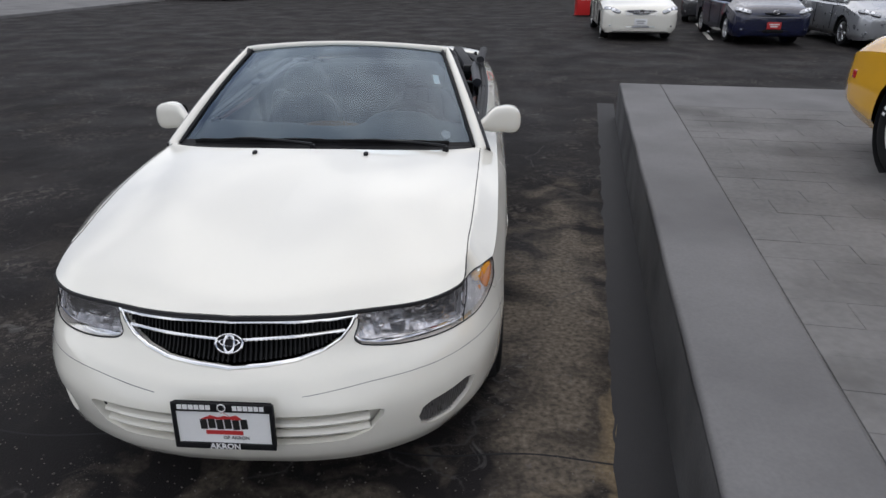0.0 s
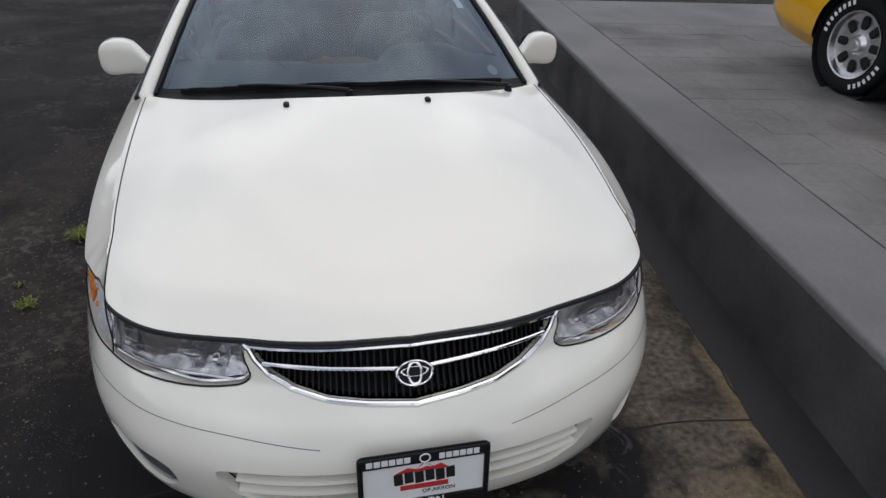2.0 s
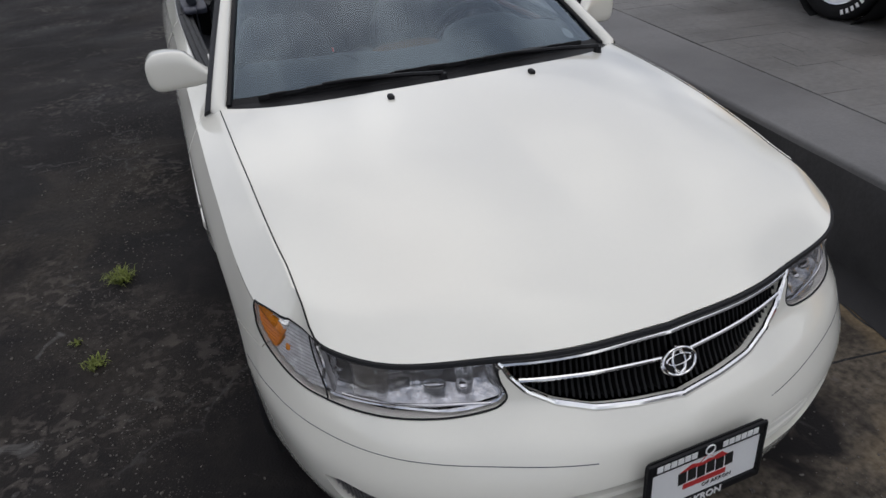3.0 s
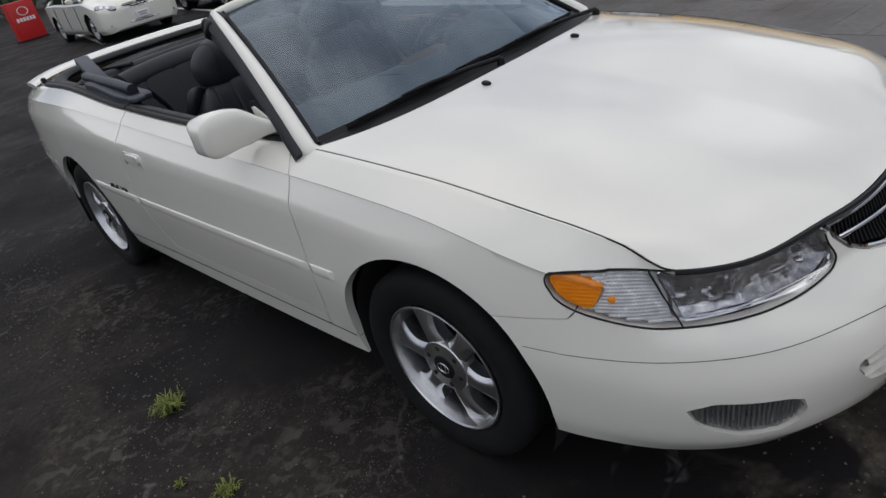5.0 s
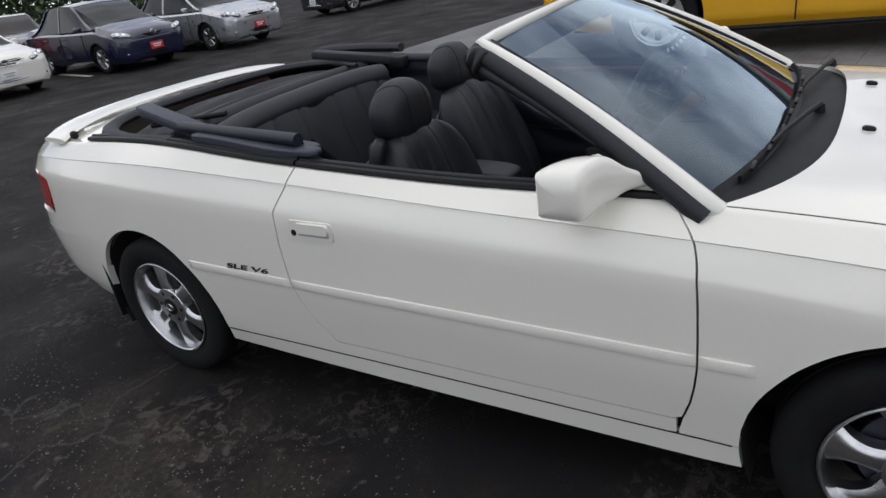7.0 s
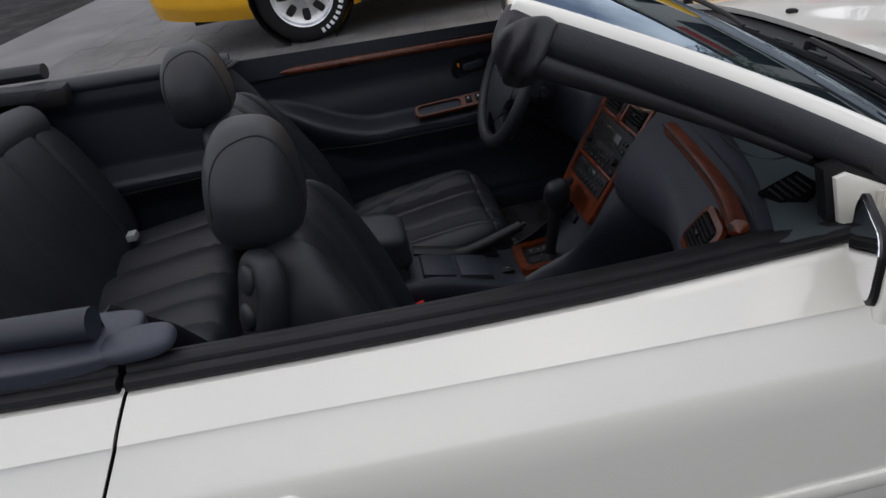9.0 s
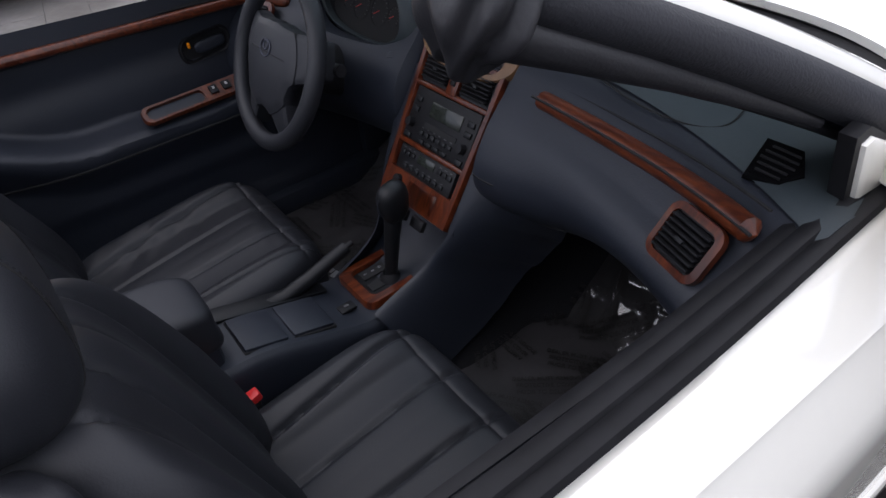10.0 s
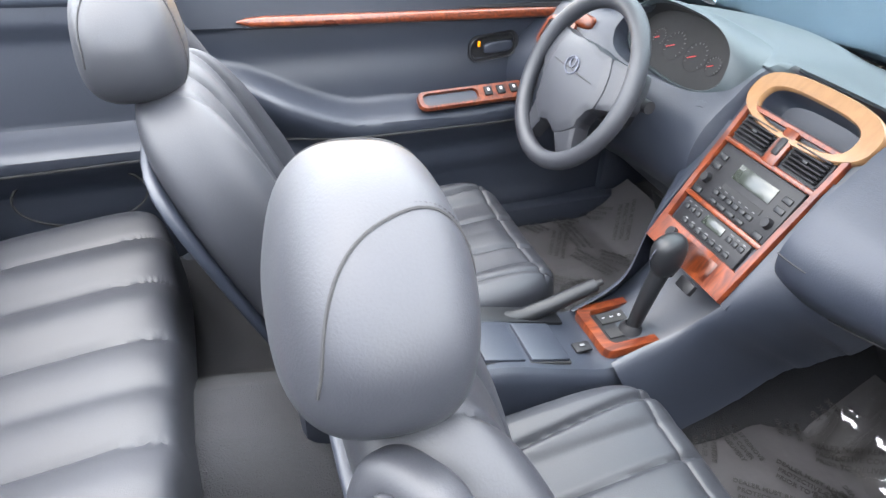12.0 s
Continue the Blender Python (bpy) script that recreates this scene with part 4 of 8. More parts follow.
    # upright flutes crossing the ribs in the inner half, and the orange bulb that shows through
    for k in range(13):
        z0, z1 = 0.622 + 0.0005 * k, 0.734
        pts = [skin(hl_div(z) + 0.014 + 0.009 * k + 0.15 * (z - 0.66), z, 0.019) for z in np.linspace(z0, z1, 12) if f_head(hl_div(z) + 0.014 + 0.009 * k, z) > 0.006]
        part("lens_flute", fl(tube(pts, 0.0036, 5)), M_RIBBED, corner)
    part("bulb", fl(soft((0.030, 0.022, 0.022), 6, 2.2, m=Matrix.Translation(skin(HL_TAIL - 0.152, 0.672, 0.022)))), M_AMBER, corner)
    fog = part("fog_lamp", fl(panel_sheet(FOG[0][0] - 0.03, FOG[3][0] + 0.03, [lambda a, z: f_fog(a, z) - 0.002], step=0.012, sink=0.010, rim=0.01, rows=[0, 1, 1.2, 1.35, 1.5, 1.65, 1.8, 1.95, 2.1, 2.5, 3])), M_LENS, car, "clear ribbed fog lamp")
    fog.visible_shadow = False
    part("fog_bucket", fl(panel_sheet(FOG[0][0] - 0.03, FOG[3][0] + 0.03, [f_fog], step=0.02, sink=0.022, rim=0)), M_FOG, fog)
    a0, a1 = FOG[0][0], FOG[3][0]
    for k in range(22):
        a = a0 + 0.012 + (a1 - a0 - 0.024) * k / 21
        zz = [z for z in np.linspace(0.30, 0.44, 41) if f_fog(a, z) > 0.004]
        if len(zz) > 3:
            part("lens_rib", fl(tube([skin(a, z, 0.016) for z in np.linspace(zz[0], zz[-1], 5)], 0.0035, 5)), M_FOG, fog)

# ---- licence plate, dealer insert ----
PY = skin(0, 0.450, -0.012).y - 0.004
m_pl = Matrix.Translation((0.002, PY - 0.004, 0.443)) @ Matrix.Rotation(radians(-4), 4, "X") @ Matrix.Rotation(radians(90), 4, "X")
plate = tagged(part("dealer_plate", extruded(rounded(0.302, 0.152, 0.012), 0.004, m_pl), M_WHITEPRINT), "white dealer plate with red peak logo in a black frame", "plate")
fr = extruded(rounded(0.314, 0.163, 0.014), 0.004, m_pl @ Matrix.Translation((0, 0, -0.003)))
part("plate_back", fr, M_BLACK, plate)
for c, s in (((0, 0.065, 0.006), (0.314, 0.030, 0.008)), ((0, -0.071, 0.006), (0.314, 0.020, 0.008)), ((-0.151, 0, 0.006), (0.013, 0.15, 0.008)), ((0.151, 0, 0.006), (0.013, 0.15, 0.008))):
    part("frame_bar", moved(box(c, s, 0.002), m_pl), M_BLACK, plate, "black plate frame")


def flat_bar(c, s, material, z=0.0048, rot=0.0):
    part("print_bar", moved(box((c[0], c[1], z), (s[0], s[1], 0.0012), 0, Matrix.Rotation(rot, 4, "Z")), m_pl), material, plate, smooth=0)


for x0, n, w in ((-0.138, 6, 0.0145), (0.032, 6, 0.0135)):
    for k in range(n):
        flat_bar((x0 + (k + 0.5) * (w + 0.003), 0.066), (w, 0.016), M_WHITEPRINT, 0.0106)
part("print_oval", moved(ring((0, 0.066, 0.0106), (0, 0, 1), 0.012, 0.0018, 20, 6), m_pl), M_WHITEPRINT, plate)
for k in range(6):
    flat_bar((-0.062 + k * 0.025, 0.004 + 0.003 * (k % 2)), (0.021, 0.034), M_BLACKPRINT, 0.0048, 0.06)
part("print_peak", extruded([(-0.07, 0.022), (-0.04, 0.036), (-0.018, 0.030), (0.0, 0.049), (0.02, 0.032), (0.04, 0.038), (0.06, 0.022)], 0.0012, m_pl @ Matrix.Translation((0, 0, 0.004))), M_REDPRINT, plate, smooth=0)
part("print_snow", extruded([(-0.016, 0.0315), (0.0, 0.048), (0.017, 0.0335), (0.004, 0.037), (-0.004, 0.034)], 0.0012, m_pl @ Matrix.Translation((0, 0, 0.0056))), M_WHITEPRINT, plate, smooth=0)
flat_bar((0, -0.024), (0.115, 0.014), M_REDPRINT)
part("print_line", lettering("OF AKRON", 0.016, m_pl @ Matrix.Translation((0.035, -0.042, 0.005)), 0.0005), M_BLACKPRINT, plate, smooth=0)
part("frame_line", lettering("AKRON", 0.027, m_pl @ Matrix.Translation((0, -0.0705, 0.0108)), 0.0006, 0.0006), M_WHITEPRINT, plate, smooth=0)

# ---- windscreen, its frame, cowl, wipers ----


def ws_low(u):
    """Foot of the glass, u from -1 to 1 across."""
    return Vector((0.725 * u, 0.372 + 0.062 * u ** 2 + 0.050 * u ** 4, 0.940 - 0.022 * u ** 4))


def ws_top(u):
    return Vector((0.530 * u, 1.082 + 0.074 * u ** 2, 1.335 - 0.040 * u ** 2))


def ws_at(u, v, lift=0.0):
    p = ws_low(u).lerp(ws_top(u), v)
    p += Vector((0, -0.35, 0.6)).normalized() * (0.018 * math.sin(math.pi * v) + lift)
    return p


screen = part("windscreen", grid(28, 18, lambda u, v: ws_at(2 * u - 1, v)), M_GLASS, car, "tinted laminated windscreen")
screen.visible_shadow = False
# dark ceramic border printed on the glass
for name, f in (("screen_border", lambda u, v: ws_at(2 * u - 1, 0.030 * v * (1 + 0.2 * abs(2 * u - 1)), 0.0015)),):
    part(name, grid(28, 2, f), M_BLACK, screen)
part("shade_band", grid(28, 3, lambda u, v: ws_at(2 * u - 1, 0.84 + 0.16 * v, -0.002)), glass("dark_shade_band", (0.10, 0.13, 0.18), 0.0, 0.6, 0.0), screen).visible_shadow = False


def frame_loop(out_side, out_top, lift, foot=0.0):
    """Left foot, up the pillar, over the header and down again."""
    pts = []
    for k in range(15):
        v = k / 14
        q = ws_at(-1, v, lift)
        w = out_side * (1 - v) + out_side * 0.85 * v
        pts.append(q + Vector((-w, 0.0, 0)))
    for k in range(1, 24):
        u = -1 + 2 * k / 24
        e = 1 - abs(u) ** 10
        q = ws_at(u, 1.0, lift)
        pts.append(q + Vector((-out_side * 0.85 * (1 - e) * (1 if u < 0 else -1), out_top * e, 0.004)))
    for k in range(14, -1, -1):
        q = ws_at(1, k / 14, lift)
        v = k / 14
        pts.append(q + Vector((out_side * (1 - v) + out_side * 0.85 * v, 0, 0)))
    return pts


shell_path = frame_loop(0.038, -0.006, -0.006)
shell_path = [shell_path[0] + Vector((0.020, -0.030, -0.032))] + shell_path + [shell_path[-1] + Vector((-0.020, -0.030, -0.032))]
part("windscreen_frame", tube(shell_path, lambda t: 0.028 - 0.014 * math.sin(math.pi * t) ** 1.6, 14, 1.1, up=(0, -0.4, 0.9)), M_WHITE, car, "white windscreen pillars and header")
part("screen_gasket", tube(frame_loop(0.004, 0.004, 0.004), 0.0085, 8), M_BLACK, car, "black screen gasket")
part("pillar_seal", tube(frame_loop(0.058, -0.010, -0.026), lambda t: 0.009 + 0.021 * min(1, max(0, (0.30 - min(t, 1 - t)) / 0.05)), 10, 0.9, up=(0, -0.4, 0.9)), M_FABRIC, car, "black weatherstrip inside the pillars")
lining_path = frame_loop(0.022, -0.006, -0.028)
for side in (lining_path[:15], lining_path[:-16:-1]):
    part("pillar_lining", tube(side, lambda t: 0.034 * (1 - 0.70 * max(0, (t - 0.66) / 0.34) ** 1.5), 14, 1.0, up=(0, -0.4, 0.9)), M_DASH, car, "black vinyl pillar lining")
# loose wrinkled vinyl hanging at the header's ends
for sgn in (-1, 1):
    def folds(u, v, w, co):
        a = math.atan2(v, u)
        ridge = 0.10 * math.sin(9 * v + 2.6 * w + sgn) + 0.02 * math.sin(15 * v - 2.1 * w + 1) + 0.03 * math.sin(6 * a) + 0.10 * noise.noise((u * 2.2, v * 2.2, w * 1.1 + sgn))
        k = (1 + ridge * (1 - 0.5 * max(0, w))) * (1 - 0.42 * max(0, -w) ** 1.6)
        return Vector((co.x * k, co.y * k, co.z + 0.008 * math.sin(6 * u + 2 * v)))
    part("header_boot", soft((0.112, 0.086, 0.104), 44, 2.8, folds, Matrix.Translation((sgn * 0.566, 1.155, 1.243)) @ Matrix.Rotation(0.30 * sgn, 4, "Z") @ Matrix.Rotation(0.35, 4, "X")), M_BOOT, car, "wrinkled grey vinyl boot")
    # the welt that the vinyl is tucked into, running down the pillar
    welt = [Vector((sgn * abs(q.x), q.y, q.z)) + Vector((0.030 * sgn, 0.004, -0.038)) for q in frame_loop(0.022, -0.006, -0.028)[2:15]]
    part("pillar_welt", tube(welt, lambda t: 0.004 + 0.007 * t, 10, 1.0, up=(0, -0.4, 0.9)), M_BLACK, car, "black vinyl welt")
    # the vinyl's gathered tail, wrapped round the welt under the pillar
    part("boot_tail", tube([q + Vector((0, 0.002, 0.008)) for q in welt[:3:-1]], lambda t: 0.028 * (1 - 0.68 * t) * (1 + 0.03 * math.sin(23 * t)), 16, 0.9, up=(0, -0.4, 0.9)), M_BOOT, car, "gathered tail of the vinyl boot")

# cowl panel below the glass
part("cowl_panel", grid(30, 5, lambda u, v: (lambda p, q: p.lerp(q, v))(Vector((0.755 * (2 * u - 1), 0.245 + 0.03 * (2 * u - 1) ** 2 + 0.15 * abs(2 * u - 1) ** 5, 0.936 - 0.022 * abs(2 * u - 1) ** 3)), ws_low(2 * u - 1) + Vector((0, 0.01, 0.002)))), M_GRILLE, car, "black cowl panel")
for x0, x1, v0, v1 in ((0.60, -0.08, 0.018, 0.030), (-0.02, -0.62, 0.036, 0.008)):
    # arm and blade of each wiper
    piv = Vector((x0 if x0 > 0 else -0.02, 0.315, 0.952))
    wiper = part("wiper", rod(piv - Vector((0, 0, 0.012)), piv + Vector((0, 0, 0.012)), 0.016, 0.012), M_BLACK, car, "black windscreen wiper")
    tip = ws_at((x0 * 0.35 + x1 * 0.65) / 0.70, (v0 + v1) / 2, 0.024)
    part("wiper_arm", tube([piv + Vector((0, 0, 0.012)), piv.lerp(tip, 0.3) + Vector((0, 0, 0.014)), piv.lerp(tip, 0.75) + Vector((0, 0, 0.010)), tip], lambda t: 0.0085 - 0.003 * t, 6), M_BLACK, wiper)
    pts = [ws_at((x0 + (x1 - x0) * t) / 0.71, v0 + (v1 - v0) * t, 0.012) for t in np.linspace(0.0, 1, 14)]
    part("wiper_blade", tube(pts, 0.0065, 6, 1.5), M_RUBBER, wiper)
    for t in (0.2, 0.45, 0.7, 0.9):
        q = ws_at((x0 + (x1 - x0) * t) / 0.71, v0 + (v1 - v0) * t, 0.022)
        part("blade_clip", box(q, (0.06, 0.010, 0.008), 0.002), M_BLACK, wiper)
# stickers inside the glass
part("oval_sticker", grid(14, 1, lambda u, v: ws_at(0.84 + 0.030 * v * math.cos(2 * math.pi * u), 0.105 + 0.036 * v * math.sin(2 * math.pi * u), -0.003)), M_GREY, screen, "pale oval sticker")
part("paper_sticker", grid(1, 1, lambda u, v: ws_at(0.84 + 0.05 * u, 0.58 + 0.10 * v, -0.003)), M_WHITEPRINT, screen, "white paper sticker")

# ---- door mirrors ----
for i, sgn in enumerate((-1, 1)):
    s = Vector((sgn, 1, 1))
    house = group_at("door_mirror", pose(0, 0, 0), "", "")
    house.parent = car

    def shell(u, v):
        """Swept from the rounded tip (v = 0) inwards to the sail."""
        v = v ** 1.7
        x = -0.966 + 0.226 * v
        k = min(1.0, (1 - (1 - min(1, v / 0.20)) ** 2.6) ** (1 / 2.6)) if v < 0.20 else 1.0
        cy = glide([0, 0.5, 1], [0.760, 0.740, 0.690], v)
        cz = glide([0, 0.5, 1], [0.990, 1.000, 0.972], v)
        ry = glide([0, 0.4, 0.75, 1], [0.022, 0.030, 0.038, 0.064], v) * k
        rz = glide([0, 0.3, 0.6, 0.85, 1], [0.060, 0.068, 0.062, 0.032, 0.020], v) * k
        t = 2 * math.pi * u
        c, s_ = math.cos(t), math.sin(t)
        n = (abs(c) ** 2.8 + abs(s_) ** 2.8) ** (1 / 2.8)
        lim = 0.018 + 0.50 * max(0.0, -x - 0.778)
        y = ry * c / n if c < 0 else lim * min(1.0, 1.7 * c / n) * k
        return Vector((x, cy + y, cz + rz * s_ / n))
    b = grid(48, 44, shell, True)
    part("mirror_shell", b if sgn < 0 else mirrored(b), M_WHITE, house, "white mirror housing")
    m = Matrix.Translation((-0.871, 0.817, 0.997)) @ Matrix.Rotation(radians(-27), 4, "Z")
    b = extruded(rounded(0.138, 0.106, 0.03), 0.006, m @ Matrix.Rotation(radians(-90), 4, "X"))
    part("mirror_rim", b if sgn < 0 else mirrored(b), M_BLACK, house)
    b = extruded(rounded(0.128, 0.096, 0.028), 0.003, m @ Matrix.Translation((0, 0.006, 0)) @ Matrix.Rotation(radians(-90), 4, "X"))
    part("mirror_glass", b if sgn < 0 else mirrored(b), M_MIRROR, house, "mirror glass")
    b = extruded([(0.56, 0.925), (0.742, 0.925), (0.762, 0.945), (0.782, 1.030), (0.764, 1.034)], 0.014, Matrix(((0, 0, -1, -0.735), (1, 0, 0, 0), (0, 1, 0, 0), (0, 0, 0, 1))), 0.006)
    part("mirror_sail", b if sgn < 0 else mirrored(b), M_WHITE, house, "white triangular mirror base")
    b = extruded([(0.54, 0.912), (0.756, 0.915), (0.776, 0.945), (0.797, 1.044), (0.770, 1.048)], 0.02, Matrix(((0, 0, -1, -0.722), (1, 0, 0, 0), (0, 1, 0, 0), (0, 0, 0, 1))))
    part("sail_backing", b if sgn < 0 else mirrored(b), M_BLACK, house)

# ---- wheels ----


def spoke_shape():
    """One spoke, flared at hub and rim, in the wheel's plane (y, z) with x outward."""
    def at(u, v):
        r = 0.055 + 0.145 * v
        half = 0.046 - 0.016 * math.sin(math.pi * min(1, v * 1.05)) + 0.020 * v ** 5
        x = -0.016 + 0.014 * math.sin(math.pi * min(1, 0.12 + v * 0.9)) - 0.002 * v
        fall = 0.013 * max(0, abs(2 * u - 1) - 0.45) ** 1.5 / 0.41
        return Vector((x - fall, (2 * u - 1) * half, r))
    bm = grid(8, 10, at)
    es = [e for e in bm.edges if e.is_boundary]
    r = bmesh.ops.extrude_edge_only(bm, edges=es)
    for v in (g for g in r["geom"] if isinstance(g, bmesh.types.BMVert)):
        v.co.x -= 0.035
    return bm


TYRE = [(0.208, 0.062), (0.214, 0.080), (0.228, 0.090), (0.255, 0.099), (0.285, 0.099), (0.305, 0.092), (0.317, 0.078), (0.3205, 0.060), (0.3205, 0.042), (0.3185, 0.040), (0.3185, 0.034), (0.321, 0.032), (0.321, 0.006),
        (0.3185, 0.004), (0.3185, -0.004), (0.321, -0.006), (0.321, -0.032), (0.3185, -0.034), (0.3185, -0.040), (0.3205, -0.042), (0.317, -0.078), (0.305, -0.092), (0.255, -0.099), (0.214, -0.085), (0.205, -0.07)]


def road_wheel(parent, x, y, z, sgn, spin=0.0):
    """sgn: -1 with its face towards -x."""
    m = Matrix.Translation((x, y, z)) @ Matrix.Rotation(0 if sgn > 0 else math.pi, 4, "Z")
    wheel = group_at("wheel", m, "", "")
    wheel.parent = parent
    tyre = part("tyre", lathe(TYRE, 56), M_RUBBER, wheel, "worn black tyre")
    rim = part("rim", lathe([(0.2145, 0.083), (0.2155, 0.090), (0.211, 0.092), (0.206, 0.088), (0.203, 0.070), (0.198, 0.050), (0.196, -0.06), (0.207, -0.085)], 56), M_ALLOY, wheel, "silver six-spoke alloy rim")
    sp = spoke_shape()
    me0 = None
    for k in range(6):
        b = moved(sp.copy(), Matrix.Translation((0.078, 0, 0)) @ Matrix.Rotation(2 * math.pi * k / 6 + spin, 4, "X"))
        part("spoke", b, M_ALLOY, rim)
    sp.free()
    part("hub", lathe([(0.0, 0.077), (0.043, 0.078), (0.046, 0.0765), (0.078, 0.0765), (0.083, 0.0750), (0.086, 0.070), (0.088, 0.03)], 48), M_ALLOY, rim)
    cap = part("centre_cap", lathe([(0.0, 0.0835), (0.030, 0.083), (0.039, 0.0805), (0.042, 0.075)], 32), M_BLACK, rim, "black centre cap")
    part("cap_emblem", moved(ring((0.0842, 0, 0), (1, 0, 0), 0.022, 0.0018, 24, 6), Matrix.Diagonal((1, 1, 0.75, 1))), M_ALLOY, cap)
    part("cap_emblem_bar", moved(ring((0.0842, 0, 0), (1, 0, 0), 0.009, 0.0014, 18, 6), Matrix.Diagonal((1, 1, 1.7, 1))), M_ALLOY, cap)
    for k in range(6):
        a = 2 * math.pi * (k + 0.5) / 6 + spin
        part("lug_hole", rod((0.070, 0.064 * math.sin(a), 0.064 * math.cos(a)), (0.0774, 0.064 * math.sin(a), 0.064 * math.cos(a)), 0.0085, seg=14), M_LINER, rim)
    part("brake_disc", lathe([(0.0, 0.01), (0.14, 0.01), (0.14, 0.0), (0.0, 0.0)], 40), M_PAD, wheel)
    part("brake_drum", lathe([(0.0, 0.02), (0.07, 0.02), (0.07, -0.05)], 24), M_LINER, wheel)
    return wheel


for sgn in (-1, 1):
    for y, sp in ((0.0, 0.35), (2.67, 0.1)):
        road_wheel(car, sgn * 0.772, y, 0.318, sgn, sp)
        # wheel well
        def well(u, v):
            a = math.pi * (-0.12 + 1.24 * u)
            return Vector((sgn * (0.845 - 0.34 * v), y + 0.386 * math.cos(a), 0.312 + 0.386 * math.sin(a)))
        part("wheel_well", grid(24, 2, well), M_LINER, car)
        part("well_wall", box((sgn * 0.515, y, 0.45), (0.02, 0.80, 0.52)), M_LINER, car, smooth=0)
# underbody
part("floor_pan", box((0, 1.4, 0.235), (1.02, 4.3, 0.05)), M_LINER, car, smooth=0)
part("floor_side", box((-0.62, 1.335, 0.235), (0.36, 1.88, 0.05)), M_LINER, car, smooth=0)
part("floor_side", box((0.62, 1.335, 0.235), (0.36, 1.88, 0.05)), M_LINER, car, smooth=0)
part("firewall", box((0, 0.46, 0.58), (1.50, 0.03, 0.66)), M_LINER, car, smooth=0)
part("trunk_wall", box((0, 2.62, 0.60), (1.46, 0.03, 0.56)), M_LINER, car, smooth=0)
part("nose_tray", box((0, -0.45, 0.27), (1.0, 0.9, 0.02)), M_LINER, car, smooth=0)

# ---- rear deck, spoiler, folded roof ----


def belt_top(a):
    q = top_edge(a)
    return q


def deck_edge(t):
    """Rear edge of the flank's top from the seats back to the tail's centre."""
    return top_edge(A(3.02) + (ARC[-1] - A(3.02)) * t)


def deck_at(u, v):
    """u: 0 centre, 1 at the side; v: 0 at the roof well, 1 at the tail."""
    e = deck_edge(v * 0.72)
    tail = top_edge(ARC[-1])
    yc = 3.16 + (3.64 - 3.16) * v
    y = yc * (1 - u ** 2) + e.y * u ** 2
    back = deck_edge(0.72 + 0.28 * (1 - u)) if v > 0.999 else None
    z = e.z + (0.035 - 0.01 * v) * (1 - u ** 2)
    if back:
        return Vector((back.x, back.y, back.z + 0.025 * (1 - u ** 2)))
    return Vector((e.x * u, y, z))


deck = part("deck_lid", both_halves(grid(14, 16, deck_at)), M_WHITE, car, "white boot lid")
# lip spoiler standing on two feet


def spoiler_at(u, v):
    s = 2 * u - 1
    c = Vector((0.755 * s, 3.47 - 0.22 * abs(s) ** 2.2, 1.055 - 0.03 * abs(s) ** 6))
    t = 2 * math.pi * v
    return c + Vector((0, 0.080 * math.cos(t), 0.012 * math.sin(t) + 0.006 * math.cos(t)))


sp = grid(40, 14, spoiler_at)
for end in (0, 1):
    sp.faces.new([sp.verts.new(spoiler_at(end, k / 14)) for k in range(14)])
spoiler = part("spoiler", sp, M_WHITE, car, "white lip spoiler")
for x in (-0.62, 0.62):
    part("spoiler_foot", box((x, 3.36, 1.025), (0.10, 0.10, 0.05), 0.015), M_WHITE, spoiler)
for x in (-0.70, 0.70):
    part("deck_peg", soft((0.03, 0.04, 0.035), 4, 2.5, m=Matrix.Translation((x, 3.18, 1.035))), M_BLACK, car)

# black tub: rolled edges round the cockpit
for sgn in (-1, 1):
    # belt moulding along door and quarter
    for a0, a1, par in ((A(0.60), A_AX + 1.765, doors[0 if sgn < 0 else 1]), (A_AX + 1.775, A(3.0), quarters[0 if sgn < 0 else 1])):
        for off, up, r in ((0.010, 0.010, 0.013), (0.031, 0.015, 0.013), (0.050, 0.009, 0.012)):
            pts = []
            for k in range(24):
                a = a0 + (a1 - a0) * k / 23
                q = top_edge(a)
                pts.append(((q.x + off) * -sgn, q.y, q.z + up))
            part("belt_moulding", tube(pts, r, 8, 0.8), M_BLACK, par, "black belt moulding")
# collar of the roof well: runs from one quarter behind the seats to the other
pts = []
for k in range(60):
    t = k / 59
    ang = math.pi * t
    x = -0.735 * math.cos(ang)
    x = math.copysign(abs(math.cos(ang)) ** 0.55 * 0.735, -math.cos(ang))
    y = 2.45 + 0.70 * math.sin(ang) ** 0.55
    pts.append((x, y, 1.030 + 0.018 * math.sin(ang)))
part("roof_well_collar", tube(pts, 0.036, 10, 0.6), M_FABRIC, car, "black vinyl collar of the roof well")
# folded roof lying in its well
def stack(u, v, w, co):
    co = co.copy()
    co.z += 0.012 * math.sin(7 * v + 2 * u) + 0.006 * math.sin(19 * v) - 0.02 * u * u
    co.y -= 0.10 * u * u
    return co


